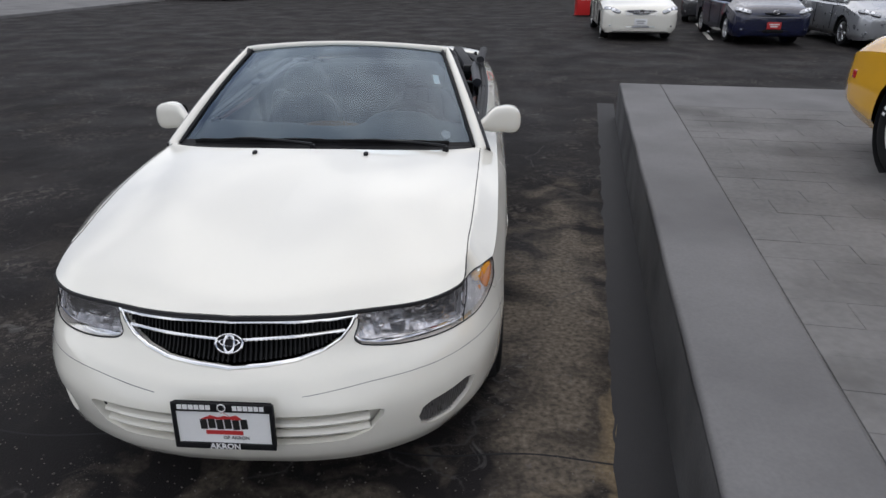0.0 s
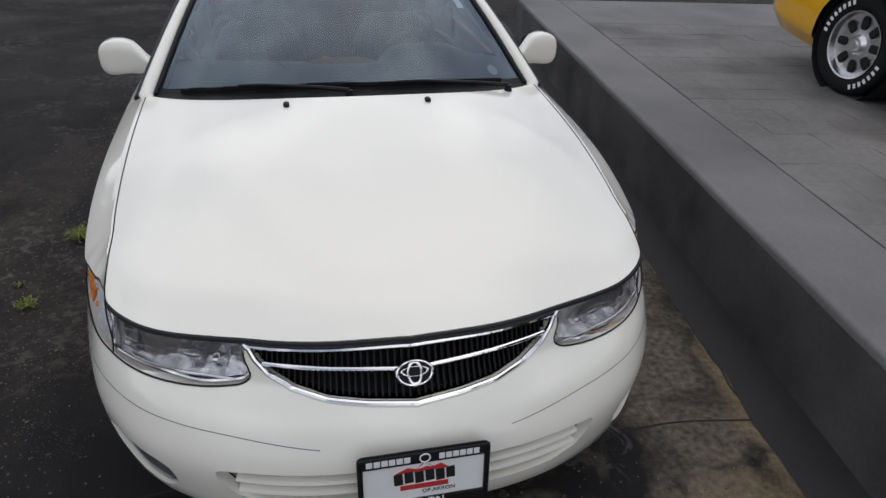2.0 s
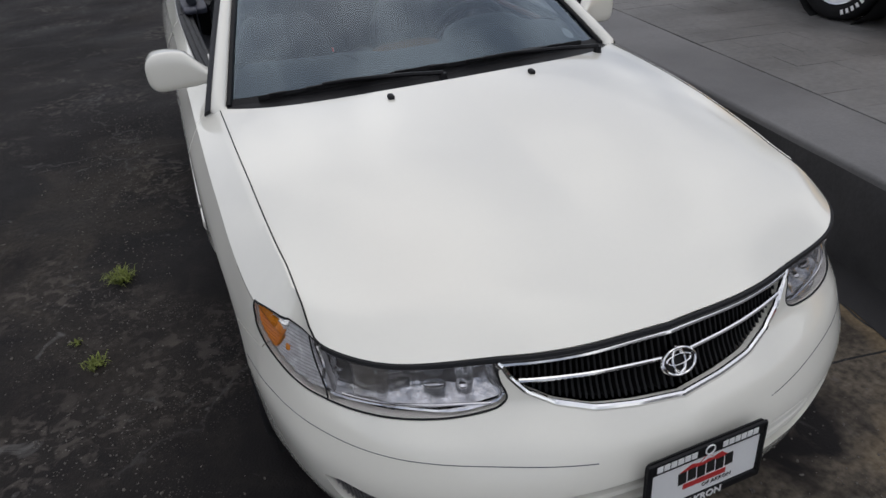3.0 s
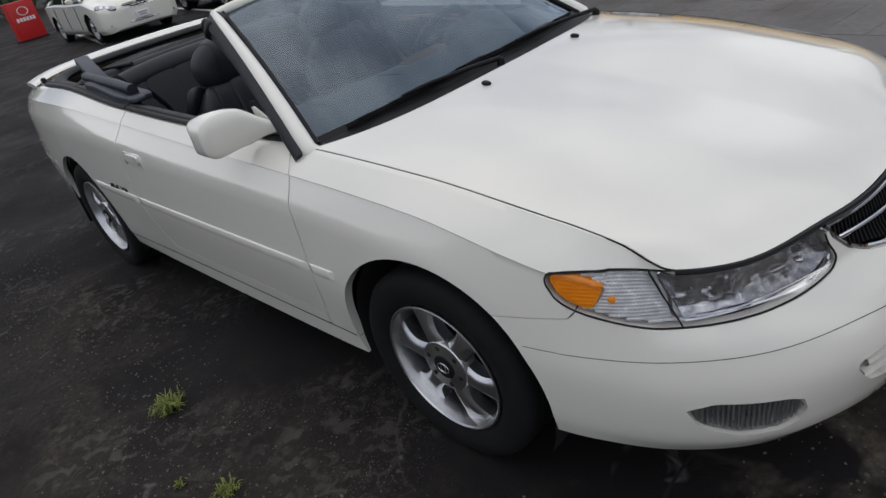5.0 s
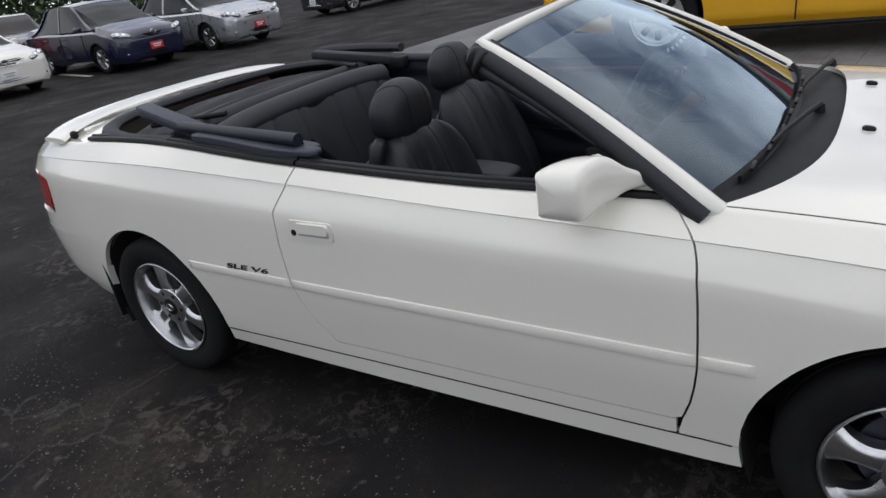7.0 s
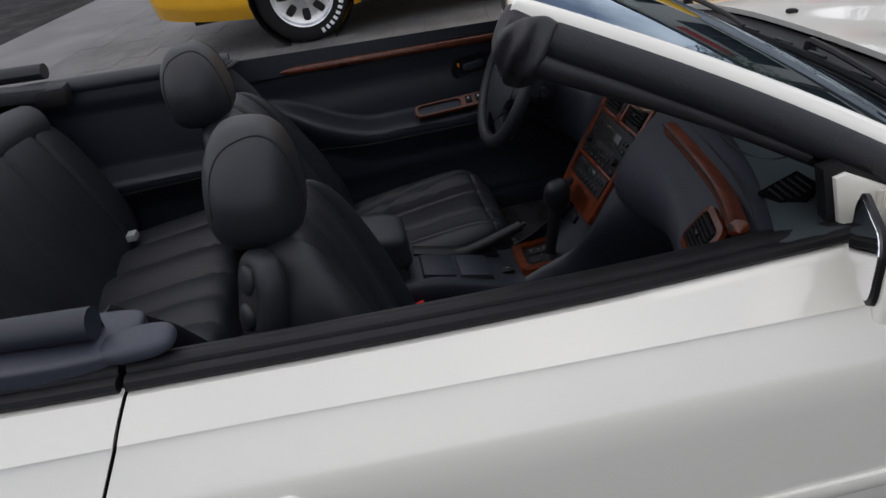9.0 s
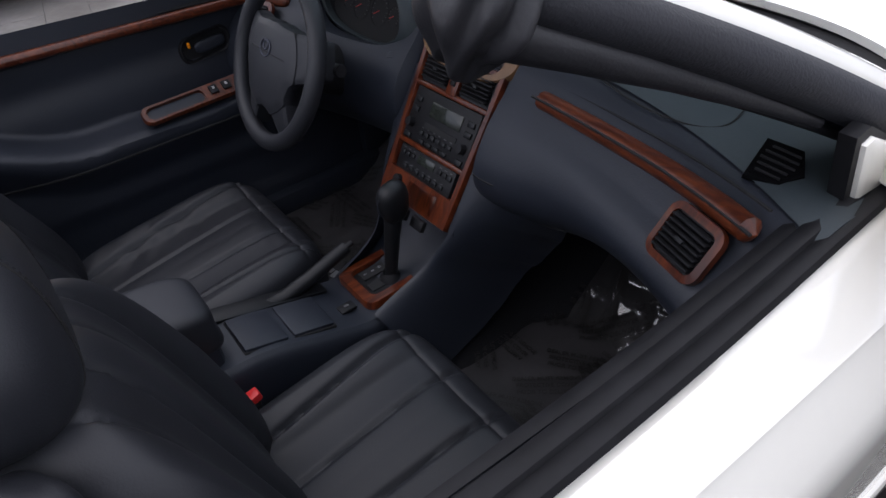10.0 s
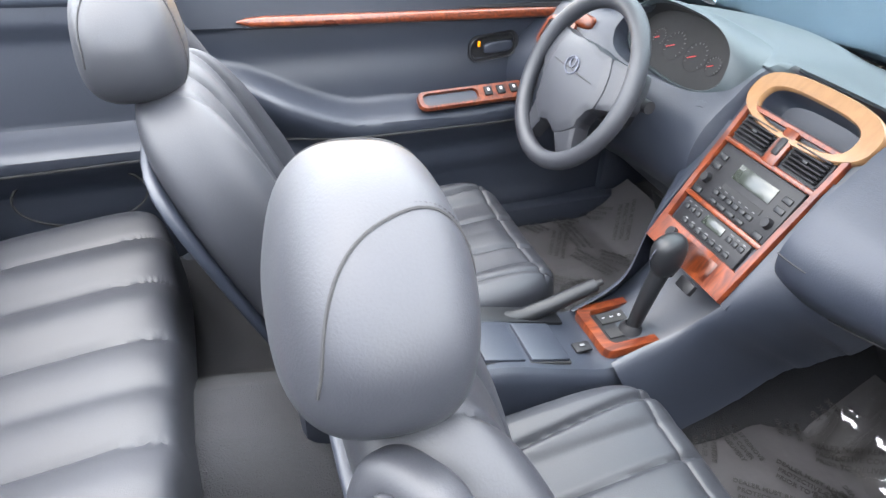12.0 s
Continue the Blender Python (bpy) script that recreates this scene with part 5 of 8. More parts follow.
part("folded_roof", soft((1.34, 0.42, 0.13), 16, 4.0, stack, Matrix.Translation((0, 2.86, 0.965))), M_FABRIC, car, "folded black vinyl roof")
part("roof_roll", tube([(x, 2.60 - 0.08 * (x / 0.7) ** 2, 1.02) for x in np.linspace(-0.62, 0.62, 20)], 0.045, 10, 0.8), M_FABRIC, car)
for sgn in (-1, 1):
    part("roof_rail", box((sgn * 0.615, 2.57, 1.075), (0.075, 0.53, 0.045), 0.012, Matrix.Rotation(radians(12 * sgn), 4, "Z") @ Matrix.Rotation(radians(8), 4, "X")), M_PAD if sgn < 0 else M_FABRIC, car, "vinyl roof rail")
    part("rail_joint", box((sgn * 0.66, 2.33, 1.03), (0.08, 0.10, 0.06), 0.012), M_BLACK, car)
    part("roof_link", rod((sgn * 0.60, 2.75, 1.05), (sgn * 0.45, 2.45, 1.06), 0.012), M_BLACK, car)
# padded flap over the passenger's quarter
part("quarter_flap", soft((0.115, 0.56, 0.034), 16, 7, lambda u, v, w, co: Vector((co.x + 0.01 * math.sin(3 * v), co.y, co.z + 0.01 * v)), Matrix.Translation((-0.712, 2.035, 1.028)) @ Matrix.Rotation(radians(3.0), 4, "X")), M_PAD, car, "vinyl flap over the quarter")
part("flap_tongue", soft((0.06, 0.10, 0.03), 6, 3, m=Matrix.Translation((-0.745, 1.752, 1.012))), M_PAD, car)
part("roof_bow_pad", tube([(0.77, 2.95, 1.095), (0.765, 2.85, 1.10), (0.755, 2.6, 1.10), (0.745, 2.36, 1.09)], 0.030, 10, 0.8), M_FABRIC, car)


# ---- cockpit: tub, door linings ----
part("cabin_floor", grid(24, 24, lambda u, v: Vector((-0.70 + 1.40 * u, 0.48 + 2.1 * v, 0.275 + 0.14 * math.exp(-((u - 0.5) / 0.12) ** 4) + 0.12 * max(0, 0.12 - v) / 0.12 + 0.10 * max(0, min(1, (v - 0.5) / 0.1))))), M_CARPET, car, "black carpet")
def ease(t):
    t = max(0.0, min(1.0, t))
    return t * t * (3 - 2 * t)


def ledge(z, z0):
    """An arm rest's section: a sharp ledge at z0 that recedes below."""
    return ease((z0 + 0.022 - z) / 0.040) * (1 - 0.62 * ease((z0 - 0.03 - z) / 0.11))


for i, sgn in enumerate((-1, 1)):
    def lining(u, v):
        y = 0.60 + 1.20 * u
        z = 0.36 + ((0.965 if sgn > 0 else 0.942) + 0.045 * u - 0.36) * v
        z0 = 0.716 + 0.135 * ease((u - 0.64) / 0.34) + 0.045 * ease((0.42 - u) / 0.36)
        amp = (0.25 + 0.75 * ease((u - 0.02) / 0.22)) * (1 - 0.85 * ease((u - 0.80) / 0.18))
        arm = ledge(z, z0) * amp
        x = (0.738 if sgn > 0 else 0.760) - 0.016 * (1 - v) - 0.078 * arm + 0.010 * math.exp(-((z - 0.85) / 0.045) ** 2) - 0.012 * ease((z - 0.914 - 0.014 * u) / 0.006)
        return Vector((sgn * (x + 0.012 * math.exp(-((z - 0.47) / 0.06) ** 4) * ease((u - 0.1) / 0.1)), y, z))
    lin = part("door_lining", grid(130, 100, lining), M_DASH, doors[i], "black padded door lining")
    pts = [(sgn * (0.717 if sgn > 0 else 0.745), y, (0.921 if sgn > 0 else 0.904) + 0.026 * (y - 0.6)) for y in np.linspace(0.80, 1.655, 30)]
    part("wood_strip", tube(pts, lambda t: 0.0125 * min(1, 12 * t + 0.2, 16 * (1 - t) + 0.25), 10, 1.0), M_WOOD, lin, "red burl wood strip")
    part("lining_seam", tube([Vector((sgn * 0.002, 0, 0)) * -1 + lining((y - 0.6) / 1.2, (0.668 - 0.36) / (0.605 + 0.045 * (y - 0.6) / 1.2)) for y in np.linspace(0.66, 1.78, 30)], 0.003, 5), M_LINER, lin)
    # release handle in its cup
    xf = sgn * (0.735 if sgn > 0 else 0.757)
    mr = facing((xf, 1.026, 0.844), (0, -sgn, 0), (-sgn, 0, 0))
    cup = bmesh.new()
    loops = [([(x, y + 0.10 * x) for x, y in rounded(0.136 * k, 0.066 * k, 0.026 * k)], z) for k, z in ((1.0, -0.004), (1.0, 0.005), (0.95, 0.008), (0.88, 0.006), (0.84, -0.004), (0.4, -0.006), (0.02, -0.006))]
    rows = [[cup.verts.new((x, y, z)) for x, y in o] for o, z in loops]
    for p, q in zip(rows, rows[1:]):
        for k in range(len(p)):
            cup.faces.new((p[k], p[(k + 1) % len(p)], q[(k + 1) % len(p)], q[k]))
    part("release_surround", moved(cup, mr), M_BLACK, lin)
    part("release_lever", moved(soft((0.082, 0.030, 0.012), 8, 3.5, m=Matrix.Translation((0.012 * sgn, 0.0, 0.004)) @ Matrix.Rotation(0.1, 4, "Z")), mr), M_DASH, lin)
    part("lock_mark", moved(box((-0.042 * sgn, 0.010, 0.006), (0.007, 0.014, 0.008), 0.002), mr), M_AMBER, lin, "orange lock mark")
    # switch panel: a long loop of burl round a pull cup, switches at its front end
    xs_ = sgn * (0.672 if sgn > 0 else 0.694)
    mp_ = facing((xs_, 1.098, 0.742), (0, -sgn, 0.06 * sgn), (-0.55 * sgn, 0, 0.83))
    loopo, loopi = rounded(0.300, 0.052, 0.020), [(x - 0.062 * sgn, y) for x, y in rounded(0.150, 0.036, 0.015)]
    pan = bmesh.new()
    rows = [[pan.verts.new((x, y, z)) for x, y in o] for o, z in ((loopo, -0.006), (loopo, 0.004), ([(x * 0.985, y * 0.93) for x, y in loopo], 0.007), (loopi, 0.007), (loopi, -0.003))]
    for p, q in zip(rows, rows[1:]):
        for k in range(len(p)):
            pan.faces.new((p[k], p[(k + 1) % len(p)], q[(k + 1) % len(p)], q[k]))
    pan.faces.new(rows[-1])
    sp_ = part("switch_panel", moved(pan, mp_), M_WOOD if sgn > 0 else M_DASH, lin, "red burl switch panel")
    part("switch_hollow", moved(extruded([(x * 0.97 - 0.002 * sgn, y * 0.94) for x, y in loopi], 0.001, Matrix.Translation((0, 0, -0.002))), mp_), M_DASH, sp_, smooth=0)
    for t in (0.040, 0.075, 0.112):
        part("window_switch", moved(box((t * sgn, 0.002, 0.009), (0.022, 0.026, 0.008), 0.003), mp_), M_BLACK, sp_)
        part("switch_mark", moved(box((t * sgn, 0.004, 0.0134), (0.006, 0.008, 0.001)), mp_), M_GREY, sp_, smooth=0)
    # rear side lining with arm rest
    def rear_lining(u, v):
        y = 1.80 + 0.62 * u
        z = 0.36 + ((1.008 if sgn > 0 else 1.055) + 0.03 * u - 0.36) * v
        arm = ledge(z, 0.722 + 0.02 * u)
        return Vector((sgn * (0.722 - 0.03 * u - 0.085 * arm * ease((u + 0.12) / 0.25) - 0.016 * ease((v - 0.86) / 0.08)), y, z))
    rl = part("rear_side_lining", grid(30, 90, rear_lining), M_DASH, car, "black rear side lining")
    part("lining_seam", tube([rear_lining(k / 20, 0.50 - 0.02 * k / 20) - Vector((sgn * 0.001, 0, 0)) for k in range(21)], 0.003, 5), M_LINER, rl)
    part("top_rail", tube([rear_lining(k / 12, 1.0) + Vector((sgn * 0.022, 0, 0.006 if sgn > 0 else -0.008)) for k in range(13)], 0.030 if sgn > 0 else 0.024, 12, 0.9), M_DASH, rl)
    part("sill_trim", box((sgn * 0.700, 1.20, 0.315), (0.09, 1.36, 0.13), 0.02), M_DASH, car, "black sill trim")
    part("kick_panel", box((sgn * 0.715, 0.54, 0.56), (0.05, 0.22, 0.60), 0.015), M_DASH, car)
    part("speaker_outline", tube([(sgn * (0.655), 2.05 + 0.14 * math.cos(t), 0.60 + 0.075 * math.sin(t)) for t in np.linspace(0, 2 * math.pi, 30)], 0.003, 5), M_LINER, car)
    # belt anchor at the door's rear edge
    if sgn > 0:
        part("belt_loop", ring((sgn * 0.66, 1.80, 1.015), (0, 0.3, 1), 0.032, 0.008, 20, 8), M_FABRIC, car, "black belt guide loop")
    part("seat_belt", tube([(sgn * 0.66, 1.82, 1.015), (sgn * 0.63, 1.76, 0.94), (sgn * 0.60, 1.68, 0.80)], 0.022, 8, 0.15, up=(1, 0, 0)), M_FABRIC, car, "black seat belt")

# ---- seats ----


def front_seat(sgn, dy, lean):
    seat = group_at("front_seat", pose(0, 0, 0), "", "")
    seat.parent = car
    x0 = 0.375 * sgn

    def cush(u, v, w, co):
        co = co.copy()
        if w > 0:
            bol = max(0, abs(u) - 0.55) / 0.45
            co.z += 0.030 * min(1, bol * 1.6) * (1 - 0.25 * bol) - 0.018 * (1 - abs(u)) - 0.02 * (v + 1) * 0.5
            fan = 1.10 - 0.16 * v
            for s, deep in ((-0.62, 0.012), (0.62, 0.012), (-0.21, 0.008), (0.21, 0.008)):
                co.z -= deep * math.exp(-((u - s * fan) / 0.026) ** 2) * ease((1 - abs(v)) / 0.12)
            co.z += 0.007 * math.cos(math.pi * u / (0.42 * fan)) * ease((0.62 - abs(u)) / 0.1) * ease((0.85 - abs(v)) / 0.2)
            co.z -= 0.006 * math.exp(-abs((v + 0.80) / 0.018))
            co.z -= 0.05 * max(0, -v - 0.62) ** 1.5
            # leather puckers along the outer bolster
            if sgn > 0 and u > 0.2:
                co.z += 0.009 * noise.noise((u * 5, v * 7 + u * 4, 2.0)) * math.exp(-((u - 0.60) / 0.20) ** 2) * math.exp(-((v - 0.1) / 0.5) ** 2)
        return co
    part("seat_cushion", soft((0.485, 0.54, 0.19), 104, 4.5, cush, Matrix.Translation((x0, 1.30 + max(0, dy) * 0.1, 0.432)) @ Matrix.Rotation(radians(-5), 4, "X")), M_LEATHER, seat, "black leather seat cushion")
    mb = Matrix.Translation((x0, 1.535 + dy, 0.695)) @ Matrix.Rotation(radians(-lean), 4, "X")

    def back(u, v, w, co):
        co = co.copy()
        co.x *= 1 - 0.20 * max(0, w) ** 2
        if v < 0:
            bol = max(0, abs(u) - 0.52) / 0.48
            co.y -= 0.045 * min(1, bol * 1.6) * (1 - 0.3 * bol) * (0.4 + 0.6 * (1 - max(0, w)))
            for s in (-0.56, 0.56):
                co.y += 0.011 * math.exp(-abs((u - s) / 0.03))
            for s in (-0.19, 0.19):
                co.y += 0.008 * math.exp(-abs((u - s) / 0.022))
            co.y -= 0.007 * math.cos(math.pi * u / 0.38) * ease((0.56 - abs(u)) / 0.1)
        return co
    part("backrest", soft((0.485, 0.165, 0.61), 76, 3.6, back, mb), M_LEATHER, seat, "black leather backrest")
    mh = mb @ Matrix.Translation((0, -0.004, 0.372 if sgn < 0 else 0.386)) @ Matrix.Rotation(radians(20), 4, "X")
    HX, HY, HZ, HP = 0.140, 0.082, 0.106, 2.8
    hr = part("headrest", soft((2 * HX, 2 * HY, 2 * HZ), 24, HP, lambda u, v, w, co: Vector((co.x * (1 - 0.36 * max(0, w) ** 1.6), co.y * (1 - 0.16 * w), co.z)), mh), M_LEATHER, seat, "black leather headrest")
    # stitched seams arch over the crown between the centre strip and each side panel
    for sx in (-1, 1):
        pts = []
        for t in np.linspace(-0.80, 1.85, 44) * math.pi / 1.7:
            cy, cz = -math.sin(t - 0.35), math.cos(t - 0.35)
            fx = 0.64 + 0.20 * cy
            r = (1 - fx ** HP) ** (1 / HP) / (abs(cy) ** HP + abs(cz) ** HP) ** (1 / HP) * 1.003
            q = Vector((sx * fx * HX, cy * r * HY, cz * r * HZ))
            q.x *= 1 - 0.36 * max(0, q.z / HZ) ** 1.6
            q.y *= 1 - 0.16 * q.z / HZ
            pts.append(mh @ q)
        part("headrest_seam", tube(pts, 0.0016, 5), M_LINER, hr)
        st = bmesh.new()
        for k in range(0, len(pts) - 1):
            mid = mh @ Vector((0, 0, 0))
            for t in (0.15, 0.65):
                p0, p1 = pts[k].lerp(pts[k + 1], t), pts[k].lerp(pts[k + 1], t + 0.28)
                off = (mh.to_3x3() @ Vector((-sx, 0, 0))) * 0.006 + (p0 - mid).normalized() * 0.0012
                add_rod(st, p0 + off, p1 + off, 0.0009, seg=5)
        part("stitching", st, M_BLACK, hr, "black stitching", smooth=0)
    for x in (-0.06, 0.06):
        part("headrest_post", rod(mb @ Vector((x, 0.0, 0.27)), mb @ Vector((x, 0.0, 0.34)), 0.007), M_CHROME, hr)
    part("post_collar", box((0, 0, 0), (0.17, 0.05, 0.016), 0.006, None), M_BLACK, hr).matrix_basis = mb @ Matrix.Translation((0, 0, 0.302))
    # belt guide moulded into the outer shoulder, with a flap over a dark slot
    gx = 0.178 * sgn
    mg = mb @ Matrix.Translation((gx, 0.046, 0.240)) @ basis((0.45 * sgn, 0.72, 0.55))
    part("belt_guide", soft((0.120, 0.165, 0.060), 14, 3.0, lambda u, v, w, co: Vector((co.x, co.y, co.z - 0.022 * max(0, w) * math.exp(-(u * u + v * v) / 0.30))), mg), M_LEATHER, seat, "moulded belt guide")
    part("guide_slot", soft((0.066, 0.105, 0.020), 10, 2.4, m=mg @ Matrix.Translation((0, 0.0, 0.016))), M_LINER, seat)
    part("guide_lever", soft((0.050, 0.046, 0.024), 10, 2.3, m=mg @ Matrix.Translation((0, -0.026, 0.024))), M_LEATHER, seat)
    part("guide_flap", soft((0.046, 0.050, 0.018), 8, 2.6, m=mg @ Matrix.Translation((0, 0.036, 0.024))), M_LEATHER, seat)
    part("seat_shell", soft((0.46, 0.03, 0.50), 8, 5, m=mb @ Matrix.Translation((0, 0.075, -0.02))), M_DASH, seat, "black seat back shell")
    part("seat_base", box((x0, 1.24 + dy * 0.6, 0.33), (0.40, 0.42, 0.12), 0.02), M_LINER, seat)
    bx = 0.132 * sgn
    part("buckle_stalk", box((bx, 1.405, 0.470), (0.030, 0.048, 0.110), 0.008, Matrix.Rotation(radians(22), 4, "X")), M_BLACK, seat)
    part("buckle_button", box((bx, 1.380, 0.524), (0.024, 0.040, 0.018), 0.004, Matrix.Rotation(radians(-12), 4, "X")), M_BUCKLE, seat, "red belt buckle")
    return seat


front_seat(-1, -0.012, 15)
front_seat(1, 0.155, 23)

bench = group_at("rear_bench", pose(0, 0, 0), "", "")
bench.parent = car


def pleats(u, v, w, co):
    co = co.copy()
    if w > 0:
        for s in (-0.73, -0.46, -0.19, 0.19, 0.46, 0.73):
            co.z -= 0.010 * math.exp(-abs((u - s) / 0.016)) * ease(w / 0.5)
        co.z += (0.010 - 0.016 * math.exp(-(u / 0.12) ** 2) - 0.007 * math.cos((abs(u) - 0.19) * math.pi * 2 / 0.27)) * ease(w / 0.5)
    return co


part("bench_cushion", soft((1.20, 0.46, 0.20), 120, 5, pleats, Matrix.Translation((0, 2.07, 0.50)) @ Matrix.Rotation(radians(-7), 4, "X")), M_LEATHER, bench, "black leather bench cushion")


def bench_back(u, v, w, co):
    co = co.copy()
    if v < 0:
        for s in (-0.73, -0.46, -0.19, 0.19, 0.46, 0.73):
            co.y += 0.010 * math.exp(-abs((u - s) / 0.016)) * min(1, 2.5 * (1 - abs(w)))
        co.y += 0.02 * math.exp(-(u / 0.10) ** 2)
    co.y -= 0.05 * u * u
    return co


part("bench_back", soft((1.26, 0.17, 0.58), 120, 4, bench_back, Matrix.Translation((0, 2.37, 0.755)) @ Matrix.Rotation(radians(-18), 4, "X")), M_LEATHER, bench, "black leather bench backrest")
part("bench_roll", tube([(x, 2.428 - 0.05 * (x / 0.63) ** 2, 0.998 - 0.03 * (x / 0.63) ** 4) for x in np.linspace(-0.60, 0.60, 30)], lambda t: 0.062 * min(1, (1 - (1 - min(1, min(t, 1 - t) * 14)) ** 2) ** 0.5 + 0.15), 16, 1.0), M_LEATHER, bench, "padded roll along the top of the bench")
for x in (0.0, 0.45):
    part("rear_buckle", box((x, 2.205, 0.612), (0.040, 0.030, 0.024), 0.005), M_BUCKLE if x < 0.1 else M_GREY, bench)

# ---- dashboard ----


def dash_y(x):
    """How far the dash's crest reaches back towards the seats."""
    return 0.765 + 0.130 * (abs(x) / 0.70) ** 2.2


def hollow(x):
    """Where the pad gives way to the stack."""
    return math.exp(-((x + 0.011) / 0.136) ** 14)


DASH = [(-0.34, 0.935), (-0.24, 0.956), (-0.11, 0.974), (-0.055, 0.968), (-0.022, 0.948), (0.002, 0.922), (0.032, 0.890), (0.060, 0.850), (0.073, 0.790), (0.052, 0.715), (-0.012, 0.652), (-0.12, 0.612)]
DP = smooth_path(DASH, 4)


def dash_at(u, v):
    x = -0.764 + 1.506 * u
    k = v * (len(DP) - 1)
    i = min(int(k), len(DP) - 2)
    d, z = DP[i] + (DP[i + 1] - DP[i]) * (k - i)
    y = dash_y(x) + d
    if x < 0 and z < 0.895:
        z = 0.895 - (0.895 - z) * (1 - 0.50 * ease((-x - 0.12) / 0.50))
    if d < -0.10 and z > 0.9:
        f = ease((-0.10 - d) / 0.24)
        foot = ws_low(max(-0.99, min(0.99, x / 0.725)))
        y = y + (max(foot.y + 0.012, min(y, 0.40)) - y) * f
        z = z + (foot.z - 0.002 - z) * f
    # hooded instrument binnacle before the driver
    bin_ = math.exp(-((x - 0.37) / 0.17) ** 4)
    if v < 0.42:
        z += 0.036 * bin_ * math.sin(math.pi * min(1, max(0, v / 0.42))) ** 0.8
    z -= 0.02 * (abs(x) / 0.74) ** 6
    # hollow for the centre stack and its brow
    mid = hollow(x)
    if d > -0.115:
        z -= 0.045 * mid * ease((d + 0.115) / 0.05)
        y -= 0.075 * mid * ease((d + 0.115) / 0.05)
    # the face swells beside the stack
    if x < 0:
        y += 0.034 * math.exp(-((x + 0.19) / 0.16) ** 2) * math.exp(-((z - 0.75) / 0.085) ** 2) * (1 - mid)
    return Vector((x, y, z))


def dash_sheet(nu, nv, v1, lift):
    """The pad down to v1, opened before the driver for the instruments."""
    def keep(u, v):
        q = dash_at(u, v)
        if q.y < 0.690:
            return 1.0
        return ((abs(q.x - 0.335) / 0.178) ** 2.6 + (abs(q.z - 0.955) / 0.062) ** 2.6) ** (1 / 2.6) - 1
    b = cut(grid(nu, nv, lambda u, v: Vector((u, v * v1, 0))), keep)
    for v in b.verts:
        v.co = dash_at(v.co.x, v.co.y) + Vector((0, 0, lift))
    bmesh.ops.recalc_face_normals(b, faces=b.faces)
    return rims(b, lambda co: Vector((0, -0.9, -0.3)), 0.05)


dash = part("dashboard", dash_sheet(130, 64, 1.0, 0.0), M_DASH, car, "black padded dashboard")
part("dash_top_pad", dash_sheet(130, 22, 0.27, 0.004), M_DASHTOP, dash, "slate dash top pad")
# long wood strip along the passenger side's crest
pts = []
for k in range(40):
    x = -0.708 + 0.470 * k / 39
    pts.append((x, dash_y(x) + 0.001 + 0.016 * max(0, (-x - 0.50) / 0.2) ** 2 - 0.024 * (abs(x) / 0.7) ** 3, 0.918 + 0.028 * (abs(x) / 0.7) ** 3))
part("dash_wood", tube(pts, lambda t: 0.0165 * min(1, (1 - (1 - min(1, t * 24)) ** 2) ** 0.5 + 0.1, (1 - (1 - min(1, (1 - t) * 20)) ** 2) ** 0.5 + 0.1), 10, 1.0), M_WOOD, dash, "long red burl wood strip")
pts2 = [(x, y + 0.014, z + 0.008) for x, y, z in pts]
part("wood_groove", tube(pts2, 0.0024, 5), M_LINER, dash)
part("crest_seam", tube([(x, y - 0.020, z + 0.024) for x, y, z in pts], 0.0022, 5), M_LINER, dash)
# airbag door outline on the pad
pts = [(-0.24, 0.60), (-0.30, 0.715), (-0.38, 0.752), (-0.485, 0.772), (-0.545, 0.766), (-0.565, 0.735), (-0.545, 0.66)]
pts = [(x, y, glide([p[0] for p in DASH[:6]], [p[1] for p in DASH[:6]], y - dash_y(x)) + 0.0045 - 0.02 * (abs(x) / 0.74) ** 6) for x, y in smooth_path(pts, 8)]
part("airbag_seam", tube(pts, 0.0016, 5), M_LINER, dash)
# glove box seam
for x0, x1, v in ((-0.225, -0.155, 0.745), (-0.60, -0.26, 0.865)):
    part("glove_seam", tube([dash_at((x + 0.764) / 1.506, v) + Vector((0, 0.0006, 0)) for x in np.linspace(x0, x1, 24)], 0.0016, 5), M_LINER, dash)


